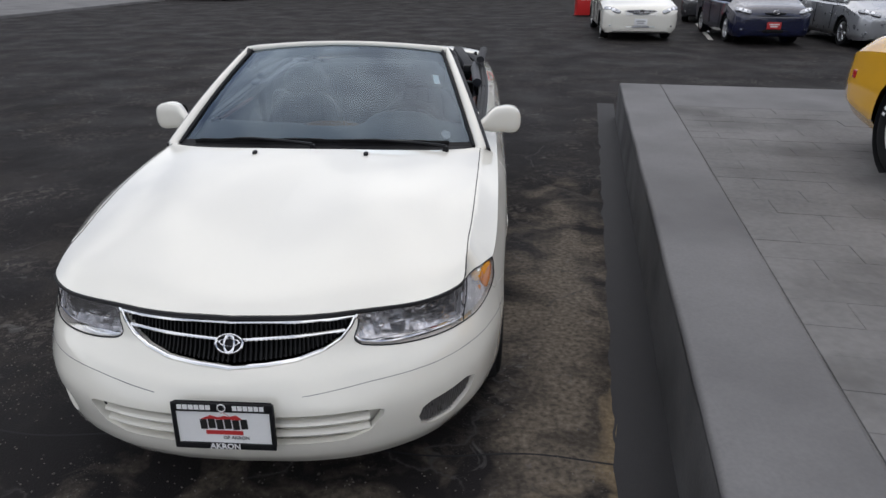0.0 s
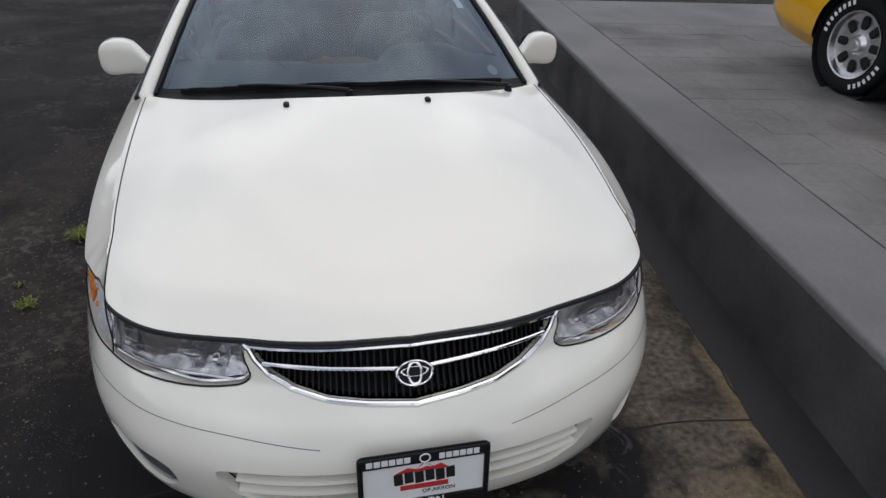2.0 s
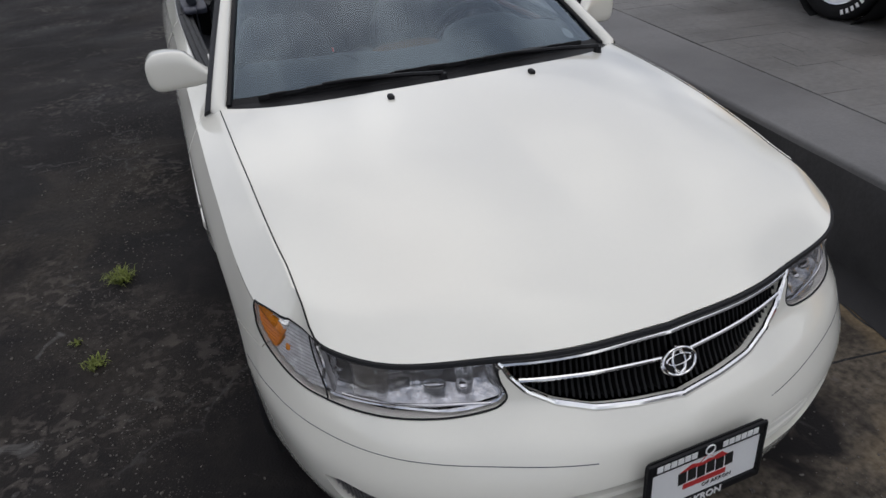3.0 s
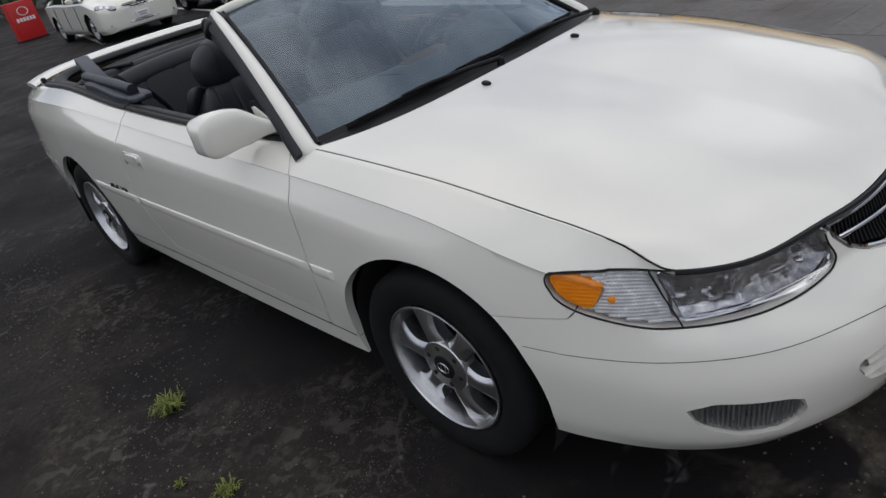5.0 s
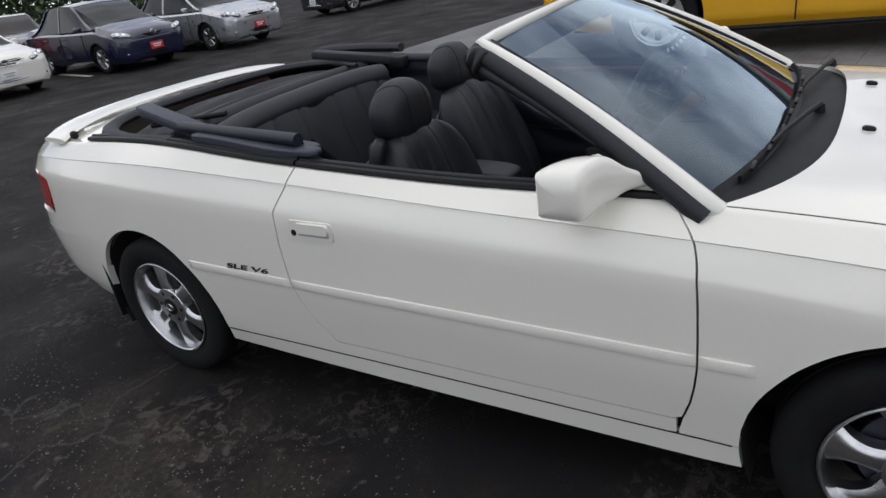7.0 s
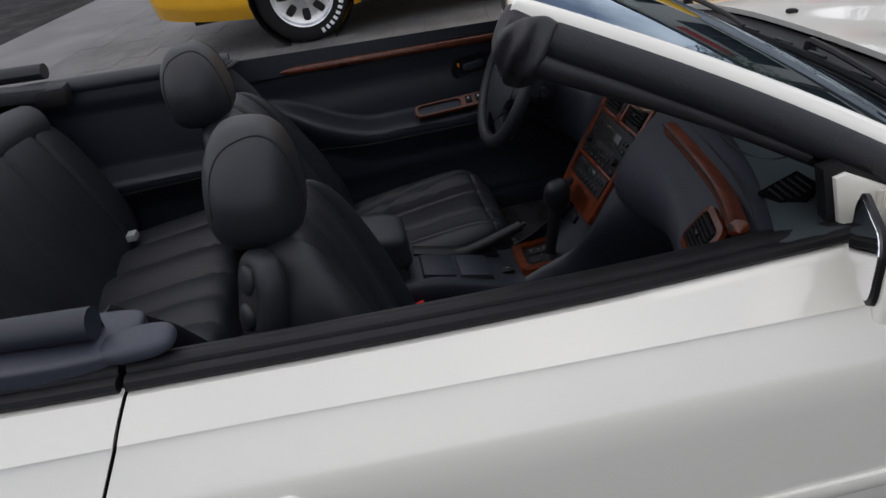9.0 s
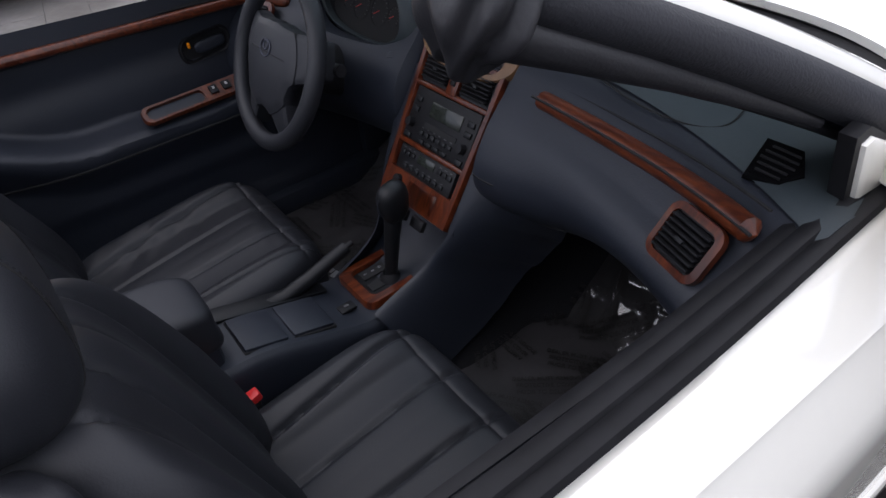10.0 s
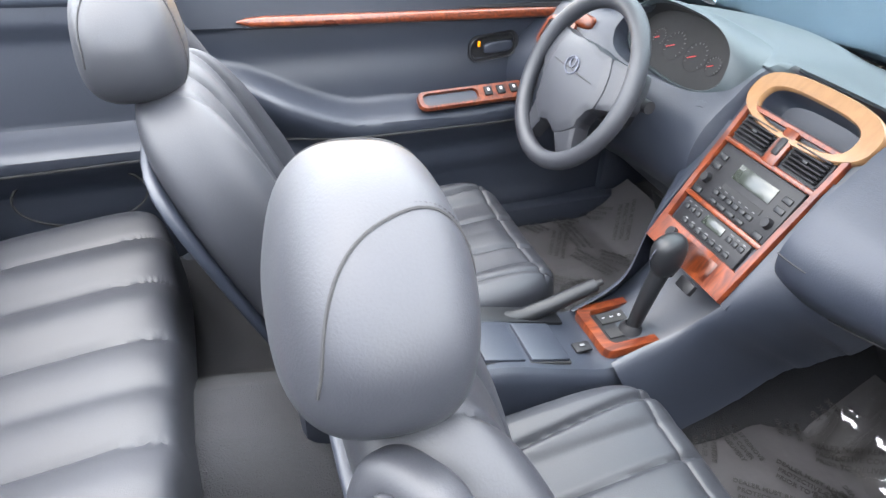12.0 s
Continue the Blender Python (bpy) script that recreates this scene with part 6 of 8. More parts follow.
def vent(parent, m, w, h, n, frame_mat=None, upright=False, label=""):
    """Louvred air vent in the plane of m (x across, y up, z out)."""
    v = part("air_vent", extruded(rounded(w, h, min(w, h) * 0.18), 0.008, m), M_BLACK, parent, label)
    if frame_mat:
        b = bmesh.new()
        o, i = rounded(w + 0.018, h + 0.018, min(w, h) * 0.30), rounded(w - 0.002, h - 0.002, min(w, h) * 0.17)
        ov = [[b.verts.new((x, y, z)) for x, y in o] for z in (0.0, 0.010)]
        iv = [[b.verts.new((x, y, z)) for x, y in i] for z in (0.012, 0.002)]
        rr = [ov[0], ov[1], iv[0], iv[1]]
        for p, q in zip(rr, rr[1:]):
            for k in range(len(p)):
                b.faces.new((p[k], p[(k + 1) % len(p)], q[(k + 1) % len(p)], q[k]))
        part("vent_frame", moved(b, m), frame_mat, v)
    # flat sheet coloured as the shade behind the louvres
    part("vent_dark", moved(box((0, 0, 0.0085), (w * 0.90, h * 0.88, 0.001)), m), M_VENTSHADE, v, smooth=0)
    for k in range(n):
        y = (-0.5 + (k + 0.5) / n) * h * 0.86
        part("louvre", moved(box((0, y, 0.012), (w * 0.88, h * 0.86 / n * 0.45, 0.010), 0.0015, Matrix.Rotation(radians(25), 4, "X")), m), M_BLACK, v)
    part("vent_tab", moved(box((0, 0, 0.017), (0.014, 0.006, 0.006), 0.001), m), M_KEY, v)
    return v


# outer vents by the doors, seen from behind: x towards the driver's side
for sgn in (-1, 1):
    xv = 0.632 * sgn
    mv = facing((xv, 0.901, 0.898), (-1, -0.30 * sgn, 0.0), (-0.21 * sgn, 0.75, 0.58))
    vent(dash, mv, 0.078, 0.062, 7, M_WOODL, label="square louvred vent in a burl frame")
    # five-cornered demister vent on the pad, its recess's shade given by black colour
    md = facing((0.655 * sgn, 0.782, 0.9655), (1, -0.1 * sgn, 0), (0.16 * sgn, 0.14, 1))
    outl = [(x * 0.62, y * 0.80) for x, y in ((-0.045 * sgn, -0.045), (0.03 * sgn, -0.05), (0.062 * sgn, 0.0), (0.04 * sgn, 0.042), (-0.03 * sgn, 0.05))]
    d = part("demister_vent", extruded(outl if sgn > 0 else outl[::-1], 0.008, md, 0.003), M_VENTSHADE, dash, "five-cornered demister vent")
    part("demister_dark", extruded([(x * 0.84, y * 0.84) for x, y in (outl if sgn > 0 else outl[::-1])], 0.001, md @ Matrix.Translation((0, 0, 0.0082))), M_VENTSHADE, d, smooth=0)
    for k in range(5):
        part("louvre", moved(box((0.004 * sgn, -0.022 + k * 0.012, 0.010), (0.046 - 0.006 * abs(k - 1.6), 0.0028, 0.004), 0.001), md), M_GRILLE, d)

# centre stack: a wood-framed panel leaning forward
ms = facing((-0.012, 0.830, 0.792), (-1, 0, 0), (0, 0.848, 0.530)) @ Matrix.Diagonal((0.785, 0.90, 1, 1))
# in this frame y runs up the stack; x to the passenger's side
stackp = part("centre_fascia", extruded([(-0.19, 0.17), (0.19, 0.17), (0.185, 0.06), (0.165, -0.19), (-0.165, -0.19), (-0.185, 0.06)], 0.05, ms @ Matrix.Translation((0, 0, -0.052)), 0.006), M_DASH, dash, "centre stack housing")


def stack_frame(outer, inner, depth, material, name, label=""):
    b = bmesh.new()
    rows = [[b.verts.new((x, y, z)) for x, y in o] for o, z in ((outer, -0.004), (outer, depth * 0.7), ([(x * 0.985, y * 0.99) for x, y in outer], depth), ([(x * 1.02, y * 1.01) for x, y in inner], depth), (inner, depth * 0.6), (inner, -0.004))]
    for p, q in zip(rows, rows[1:]):
        for k in range(len(p)):
            b.faces.new((p[k], p[(k + 1) % len(p)], q[(k + 1) % len(p)], q[k]))
    return part(name, moved(b, ms), material, stackp, label)


def quad(x0, x1, y0, y1, top=None):
    """Outline narrowing downward."""
    n = 8
    out = []
    for (xa, ya), (xb, yb) in (((x1[1], y1), (-x1[1], y1)), ((-x1[1], y1), (-x0[1], y0)), ((-x0[1], y0), (x0[1], y0)), ((x0[1], y0), (x1[1], y1))):
        out += [(xa + (xb - xa) * k / n, ya + (yb - ya) * k / n) for k in range(n)]
    return out


fw = stack_frame(quad((0, 0.146), (0, 0.160), -0.188, 0.166), quad((0, 0.128), (0, 0.142), -0.120, 0.155), 0.010, M_WOODL, "stack_frame", "red burl stack frame")
for yb, xw in ((0.080, 0.146), (-0.055, 0.134)):
    part("frame_rib", moved(box((0, yb, 0.005), (xw * 2, 0.012, 0.010), 0.003), ms), M_WOODL, fw)
part("frame_post", moved(box((0, 0.120, 0.006), (0.040, 0.080, 0.012), 0.004), ms), M_WOODL, fw)
part("hazard_switch", moved(box((0, 0.120, 0.012), (0.020, 0.038, 0.008), 0.004), ms), M_BLACK, fw)
for s in (-1, 1):
    vent(stackp, ms @ Matrix.Translation((s * 0.080, 0.120, -0.004)), 0.112, 0.062, 6, label="louvred centre vent")
# radio
radio = part("radio", moved(box((0, 0.0125, 0.001), (0.262, 0.122, 0.012), 0.003), ms), M_BLACK, stackp, "black car radio")
part("radio_display", moved(box((0.012, 0.036, 0.008), (0.125, 0.034, 0.003), 0.001), ms), M_LCD, radio)
part("tape_slot", moved(box((0.01, -0.002, 0.0075), (0.13, 0.012, 0.002)), ms), M_LINER, radio, smooth=0)
for s in (-1, 1):
    part("radio_knob", moved(rod((s * 0.108, -0.010, 0.006), (s * 0.108, -0.010, 0.020), 0.012, 0.010, 20), ms), M_BLACK, radio)
    for y in (0.045, 0.022, -0.040):
        part("radio_key", moved(box((s * 0.108, y, 0.008), (0.026, 0.013, 0.006), 0.002), ms), M_KEY, radio)
for k in range(6):
    part("preset_key", moved(box((-0.058 + k * 0.0235, -0.022, 0.008), (0.019, 0.011, 0.006), 0.002), ms), M_KEY, radio)
    part("key_mark", moved(box((-0.058 + k * 0.0235, -0.010, 0.0072), (0.008, 0.002, 0.001)), ms), M_DIM, radio, smooth=0)
for k in range(4):
    part("preset_key", moved(box((-0.05 + k * 0.032, -0.040, 0.008), (0.026, 0.009, 0.006), 0.002), ms), M_KEY, radio)
# climate panel
clim = part("climate_panel", moved(box((0, -0.092, 0.001), (0.232, 0.062, 0.012), 0.003), ms), M_BLACK, stackp, "black climate control panel")
part("climate_display", moved(box((0.0, -0.078, 0.008), (0.070, 0.020, 0.003), 0.001), ms), M_LCD, clim)
for s in (-1, 1):
    for k in range(3):
        part("climate_key", moved(box((s * (0.058 + k * 0.021), -0.080, 0.008), (0.016, 0.012, 0.005), 0.002), ms), M_KEY, clim)
        part("key_mark", moved(box((s * (0.058 + k * 0.021), -0.069, 0.0072), (0.009, 0.002, 0.001)), ms), M_DIM, clim, smooth=0)
for k in range(7):
    part("climate_key", moved(box((-0.078 + k * 0.026, -0.108, 0.008), (0.020, 0.010, 0.005), 0.002), ms), M_KEY, clim)
    part("key_mark", moved(box((-0.078 + k * 0.026, -0.1005, 0.0072), (0.010, 0.002, 0.001)), ms), M_DIM, clim, smooth=0)
# pocket, lighter, switches at the foot
part("pocket_lid", moved(box((0.025, -0.155, 0.004), (0.125, 0.055, 0.012), 0.004), ms), M_WOODL, stackp, "red burl pocket lid")
part("lighter", moved(rod((-0.078, -0.145, 0.004), (-0.078, -0.145, 0.020), 0.014, 0.013, 20), ms), M_BLACK, stackp)
for k in range(2):
    part("seat_heater_switch", moved(box((0.06 - k * 0.075, -0.205, 0.016), (0.05, 0.026, 0.012), 0.003), ms), M_BLACK, stackp)
# cheeks that round the stack off into dash and console
CH = smooth_path([(0.776, 0.880), (0.836, 0.783), (0.888, 0.700), (0.925, 0.630), (0.975, 0.562), (1.09, 0.508)], 6)
CH = [Vector(c) for c in CH]
for sgn in (-1, 1):
    def cheek(u, v):
        k = v * (len(CH) - 1)
        i = min(int(k), len(CH) - 2)
        q = CH[i] + (CH[i + 1] - CH[i]) * (k - i)
        d = (CH[i + 1] - CH[i]).normalized()
        n_in = Vector((d.y, -d.x))
        if n_in.x > 0:
            n_in = -n_in
        w1 = 0.125 - 0.048 * ease((v - 0.45) / 0.5)
        if sgn < 0:
            # the passenger's flank flows out into the dash
            w2 = 0.36 - 0.20 * ease(v / 0.9)
            deep = 0.010 + 0.180 * ease(v / 0.60)
            q = q + n_in * (deep * (0.75 * ease(u) + 0.25 * u * u) - 0.002)
            return Vector((-0.010 - (w1 + (w2 - w1) * (u * (1 - 0.3 * v) + 0.3 * v * math.sin(u * math.pi / 2))), q.x, q.y))
        w2 = 0.215 - 0.085 * ease(v / 0.9)
        deep = 0.085 + 0.10 * ease((v - 0.2) / 0.6)
        a = u * math.pi / 2
        q = q + n_in * (deep * (1 - math.cos(a)) - 0.002)
        return Vector((-0.010 + sgn * (w1 + (w2 - w1) * math.sin(a)), q.x, q.y))
    part("stack_cheek", grid(24, 48, cheek), M_DASH, stackp)
# arched wooden brow over the centre pocket


def d_loop(w, h, yc, p, flat, n=56):
    """A D-shaped loop: full arch above, tighter below."""
    out = []
    for k in range(n):
        t = 2 * math.pi * k / n
        c, s_ = math.cos(t), math.sin(t)
        r = (abs(c) ** p + abs(s_) ** p) ** (-1 / p)
        wide = w * (1 if s_ > 0 else 1 - flat * s_ * s_)
        out.append((wide * r * c, yc + h * r * s_))
    return out


mbr = facing((-0.011, 0.768, 0.896), (-1, 0, 0), (0, 0.795, 0.607))
b = bmesh.new()
big, small = d_loop(0.145, 0.058, 0.054, 2.9, 0.16), d_loop(0.106, 0.036, 0.046, 3.2, 0.12)
loops = [(big, -0.065), (big, 0.004), ([(x * 0.975, 0.054 + (y - 0.054) * 0.955) for x, y in big], 0.010), ([(x * 1.03, 0.046 + (y - 0.046) * 1.06) for x, y in small], 0.010), (small, 0.006), (small, -0.004)]
rows = [[b.verts.new((x, y, z)) for x, y in o] for o, z in loops]
for p, q in zip(rows, rows[1:]):
    for k in range(len(p)):
        b.faces.new((p[k], p[(k + 1) % len(p)], q[(k + 1) % len(p)], q[k]))
# same burl as the frame; the sky's sheen is put into its paler colour
part("brow", moved(b, mbr), wood("sky_sheen_burl_trim", (0.135, 0.072, 0.034), (0.165, 0.090, 0.043), 1), stackp, "burl arched brow with the sky's sheen in its colour")
b = bmesh.new()
rows = [[b.verts.new((x * k, 0.047 + (y - 0.047) * k, z)) for x, y in small] for k, z in ((1.0, -0.003), (0.97, -0.040), (0.86, -0.052), (0.3, -0.055), (0.02, -0.055))]
for p, q in zip(rows, rows[1:]):
    for k in range(len(p)):
        b.faces.new((p[k], p[(k + 1) % len(p)], q[(k + 1) % len(p)], q[k]))
part("brow_pocket", moved(b, mbr), M_DASH, stackp, "slate pocket lining")

# instruments under a hood that grows out of the pad
mi = facing((0.345, 0.738, 0.938), (-1, 0, 0), (0, 0.90, 0.436))


def rim_at(t, k):
    """Opening's outline: arched above, flatter below."""
    c, s_ = math.cos(t), math.sin(t)
    n = (abs(c) ** 2.6 + abs(s_) ** 2.6) ** (1 / 2.6)
    return 0.165 * k * c / n, (0.072 if s_ > 0 else 0.066) * k * s_ / n


clus = part("instrument_panel", extruded([rim_at(t, 0.99) for t in np.linspace(0, 2 * math.pi, 40, endpoint=False)], 0.006, mi, 0.001), M_LINER, dash, "dark instrument cluster with red needles")
RIM = [(0.985, -0.030, 0), (1.00, 0.055, 0), (1.03, 0.064, 0), (1.08, 0.058, 0), (1.18, 0.025, 0), (1.36, -0.060, 0)]


def hood_shell(u, v):
    k, d, _ = RIM[min(5, int(round(v * 5)))]
    t = 2 * math.pi * u
    x, y = rim_at(t, k)
    up = 0.5 + 0.5 * math.sin(t)
    return Vector((x, y, d * (0.35 + 0.65 * up) if d > 0 else d))


part("cluster_hood", moved(grid(60, 5, hood_shell, True), mi), M_DASHTOP, clus, "slate instrument hood")
part("hood_lining", moved(grid(60, 4, lambda u, v: Vector((*rim_at(2 * math.pi * u, 0.975 + 0.015 * v), -0.028 + 0.080 * v * (0.35 + 0.65 * (0.5 + 0.5 * math.sin(2 * math.pi * u))))), True), mi), M_LINER, clus)
for x, r0 in ((-0.036, 0.034), (0.040, 0.034), (-0.095, 0.022), (0.098, 0.022)):
    dial = part("dial", moved(ring((x, 0, 0.007), (0, 0, 1), r0, 0.0005, 32, 5), mi), M_LINER, clus)
    for k in range(13):
        a = radians(-40 + 260 * k / 12)
        part("tick", moved(box((x + r0 * 0.82 * math.cos(a), r0 * 0.82 * math.sin(a), 0.0075), (r0 * 0.13, 0.0011, 0.001), 0, Matrix.Rotation(a, 4, "Z")), mi), M_DIM, dial, smooth=0)
    part("needle", moved(box((x - r0 * 0.3, -r0 * 0.15, 0.0085), (r0 * 0.7, 0.0016, 0.001), 0, Matrix.Rotation(0.5, 4, "Z")), mi), M_REDSIGN, dial, smooth=0)
part("driver_wood", soft((0.10, 0.02, 0.035), 6, 4, m=facing((0.62, 0.852, 0.935), (1, 0.3, 0), (-0.3, 1, 0.3)) @ Matrix.Rotation(radians(90), 4, "X")), M_WOOD, dash)

# steering column, wheel
mw = facing((0.372, 0.985, 0.885), (-1, 0, 0), (0, 0.90, 0.43))
steer = group_at("steering_wheel", pose(0, 0, 0), "", "")
steer.parent = car
part("rim", moved(ring((0, 0, 0), (0, 0, 1), 0.178, 0.0195, 64, 14), mw), M_LEATHER, steer, "black leather steering rim")


SPIDER = [(0, 0.082), (28, 0.092), (46, 0.114), (57, 0.150), (63, 0.176), (86, 0.176), (93, 0.150), (100, 0.120), (110, 0.108), (122, 0.109), (131, 0.124), (138, 0.150), (143, 0.176), (156, 0.176), (160, 0.140), (166, 0.112), (180, 0.100)]


def spider_r(t):
    """Reach of the wheel's centre towards the rim, by the angle from its top."""
    return glide([p[0] for p in SPIDER], [p[1] for p in SPIDER], abs((math.degrees(t) + 180) % 360 - 180))


def wheel_centre(cap, lift):
    def at(u, v):
        t = 2 * math.pi * u
        r = min(spider_r(t), cap) * min(1.0, v * 1.12)
        z = lift + 0.034 * (1 - (r / 0.185) ** 2) - 0.030 * max(0, v * 1.12 - 1) / 0.12 - 0.006 * max(0.0, v - 0.75) / 0.25
        return Vector((r * math.sin(t), r * math.cos(t), z))
    return moved(grid(180, 24, at, True), mw)


part("spoke_spider", wheel_centre(0.18, -0.010), M_LEATHER, steer, "black four-spoke wheel centre")
hub = part("airbag_pad", wheel_centre(0.118, -0.0045), M_LEATHER, steer, "black airbag pad")
part("wheel_emblem", moved(ring((0, 0.032, 0.0300), (0, 0, 1), 0.023, 0.002, 28, 6), mw @ Matrix.Diagonal((1, 0.8, 1, 1))), M_PAD, hub)
part("wheel_emblem_bar", moved(ring((0, 0.032, 0.0300), (0, 0, 1), 0.010, 0.0018, 20, 6), mw), M_PAD, hub)
part("horn_groove", moved(tube([(x, 0.018 - 0.02 * abs(x), 0.0297 - 1.05 * x * x) for x in np.linspace(-0.08, 0.08, 18)], 0.0016, 5), mw), M_LINER, hub)
col = part("steering_column", moved(rod((0, 0, -0.03), (0, 0.0, -0.25), 0.055, 0.065, 20), mw), M_BLACK, car, "black steering column")
for s in (-1, 1):
    part("stalk", moved(rod((s * 0.05, 0.015, -0.055), (s * 0.155, 0.03, -0.052), 0.010, 0.012), mw), M_BLACK, col)
    part("stalk_tip", moved(rod((s * 0.155, 0.03, -0.052), (s * 0.185, 0.034, -0.052), 0.014, 0.013), mw), M_BLACK, col)
ig = facing((0.175, 0.812, 0.848), (-1, 0, 0), (-0.2, 0.95, 0.2))
part("ignition_plate", moved(lathe([(0.0, 0.006), (0.020, 0.006), (0.024, -0.002), (0.040, 0.002), (0.050, -0.004), (0.058, -0.03)], 28, Matrix.Rotation(radians(-90), 4, "Y")), ig), M_DASH, dash)
part("key_barrel", moved(rod((0, 0, 0.004), (0, 0, 0.011), 0.010, seg=18), ig), M_KEY, dash)
part("knee_panel", grid(20, 8, lambda u, v: Vector((0.17 + 0.55 * u, 0.800 - 0.14 * v ** 1.5, 0.76 - 0.22 * v))), M_DASH, dash)

# ---- centre console ----
console = group_at("centre_console", pose(0, 0, 0), "", "")
console.parent = car


def con(u, v):
    """Section u across, v from the dash back."""
    y = 0.86 + 0.66 * v
    h = glide([0, 0.10, 0.20, 0.35, 0.47, 0.74, 1.0], [0.600, 0.545, 0.508, 0.496, 0.516, 0.566, 0.572], v)
    w = glide([0, 0.3, 1.0], [0.122, 0.098, 0.094], v)
    prof = [(-w - 0.012, 0.28), (-w - 0.006, h - 0.05), (-w, h - 0.012), (-w + 0.012, h), (0, h + 0.002), (w - 0.012, h), (w, h - 0.012), (w + 0.006, h - 0.05), (w + 0.012, 0.28)]
    k = u * 8
    i = min(int(k), 7)
    (xa, za), (xb, zb) = prof[i], prof[i + 1]
    t = k - i
    return Vector((xa + (xb - xa) * t, y, za + (zb - za) * t))


part("console_body", grid(16, 40, con), M_DASH, console, "black console body")
mc = facing((0.004, 0.993, 0.506), (-1, 0, 0), (0, 0.02, 1))
outer, inner = rounded(0.142, 0.192, 0.022), rounded(0.098, 0.142, 0.014)
b = bmesh.new()
rows = [[b.verts.new((x, y, z)) for x, y in o] for o, z in ((outer, -0.012), (outer, 0.006), ([(x * 0.97, y * 0.975) for x, y in outer], 0.011), ([(x * 1.03, y * 1.02) for x, y in inner], 0.011), (inner, 0.004), (inner, -0.006))]
for p, q in zip(rows, rows[1:]):
    for k in range(len(p)):
        b.faces.new((p[k], p[(k + 1) % len(p)], q[(k + 1) % len(p)], q[k]))
part("shift_surround", moved(b, mc), M_WOODL, console, "red burl shift surround")
part("shift_plate", moved(box((0, 0, -0.004), (0.101, 0.145, 0.006)), mc), M_BLACK, console, smooth=0)
part("shift_gate", moved(box((-0.028, 0.0, 0.001), (0.030, 0.112, 0.006), 0.002), mc), M_LINER, console)
part("shift_slot", moved(box((0.014, 0.0, 0.0), (0.026, 0.120, 0.004), 0.001), mc), M_LINER, console)
for k, ch in enumerate("PRND2L"):
    part("gear_mark", lettering(ch, 0.0095, mc @ Matrix.Translation((-0.028, 0.045 - k * 0.018, 0.0045)), 0.0004), M_REDSIGN if ch == "R" else M_GREY, console, smooth=0)
lev = part("shift_lever", tube([(-0.011, 1.000, 0.500), (-0.013, 0.990, 0.560), (-0.016, 0.980, 0.620), (-0.019, 0.971, 0.668)], lambda t: 0.0135 + 0.006 * t, 14), M_KEY, console, "black gear lever")
part("shift_boot", lathe([(0.026, 0.0), (0.022, 0.010), (0.014, 0.020)], 18, Matrix.Translation((-0.011, 1.000, 0.503)) @ Matrix.Rotation(radians(-90), 4, "Y")), M_BLACK, lev)
knob = part("shift_knob", soft((0.050, 0.066, 0.092), 16, 2.5, lambda u, v, w, co: Vector((co.x * (1 + 0.12 * w), co.y * (1 + 0.16 * w) - 0.006 * w, co.z)), Matrix.Translation((-0.020, 0.968, 0.690)) @ Matrix.Rotation(radians(-10), 4, "X")), M_KEY, lev, "black leather gear knob")
part("knob_seam", ring((-0.020, 0.968, 0.693), (1, 0.0, 0.1), 0.0375, 0.0010, 30, 5), M_PAD, knob)
part("knob_button", soft((0.018, 0.012, 0.02), 4, 2.5, m=Matrix.Translation((0.008, 0.950, 0.708))), M_BLACK, lev)
slope = Matrix.Rotation(radians(15), 4, "X")
part("console_switch", box((-0.030, 1.122, 0.508), (0.026, 0.036, 0.008), 0.003), M_BLACK, console)
part("switch_mark", box((-0.030, 1.122, 0.5132), (0.006, 0.010, 0.002), 0), M_DIM, console, smooth=0)
for y, z in ((1.212, 0.531), (1.306, 0.556)):
    part("lid_gap", box((-0.018, y, z - 0.0025), (0.110, 0.092, 0.010), 0.003, slope), M_LINER, console)
    part("console_lid", box((-0.018, y, z + 0.003), (0.104, 0.086, 0.012), 0.004, slope), M_DASH, console)
part("brake_slot", box((0.064, 1.245, 0.541), (0.046, 0.24, 0.008), 0.002, slope), M_KEY, console)
part("hand_brake", tube([(0.066, 1.33, 0.540), (0.064, 1.26, 0.530), (0.062, 1.21, 0.532), (0.061, 1.15, 0.548), (0.060, 1.055, 0.580)], lambda t: 0.0145 + 0.003 * math.sin(3 * t), 12), M_KEY, console, "black hand brake lever")
part("brake_button", rod((0.060, 1.058, 0.579), (0.060, 1.040, 0.585), 0.007), M_BLACK, console)
part("arm_rest_box", box((0.002, 1.525, 0.545), (0.145, 0.29, 0.24), 0.02), M_DASH, console)
part("arm_rest", soft((0.158, 0.30, 0.105), 18, 6, lambda u, v, w, co: Vector((co.x, co.y - 0.012 * max(0, -w), co.z + 0.008 * (1 - v * v))), Matrix.Translation((0.002, 1.520, 0.652)) @ Matrix.Rotation(radians(3), 4, "X")), M_LEATHER, console, "black leather arm rest")

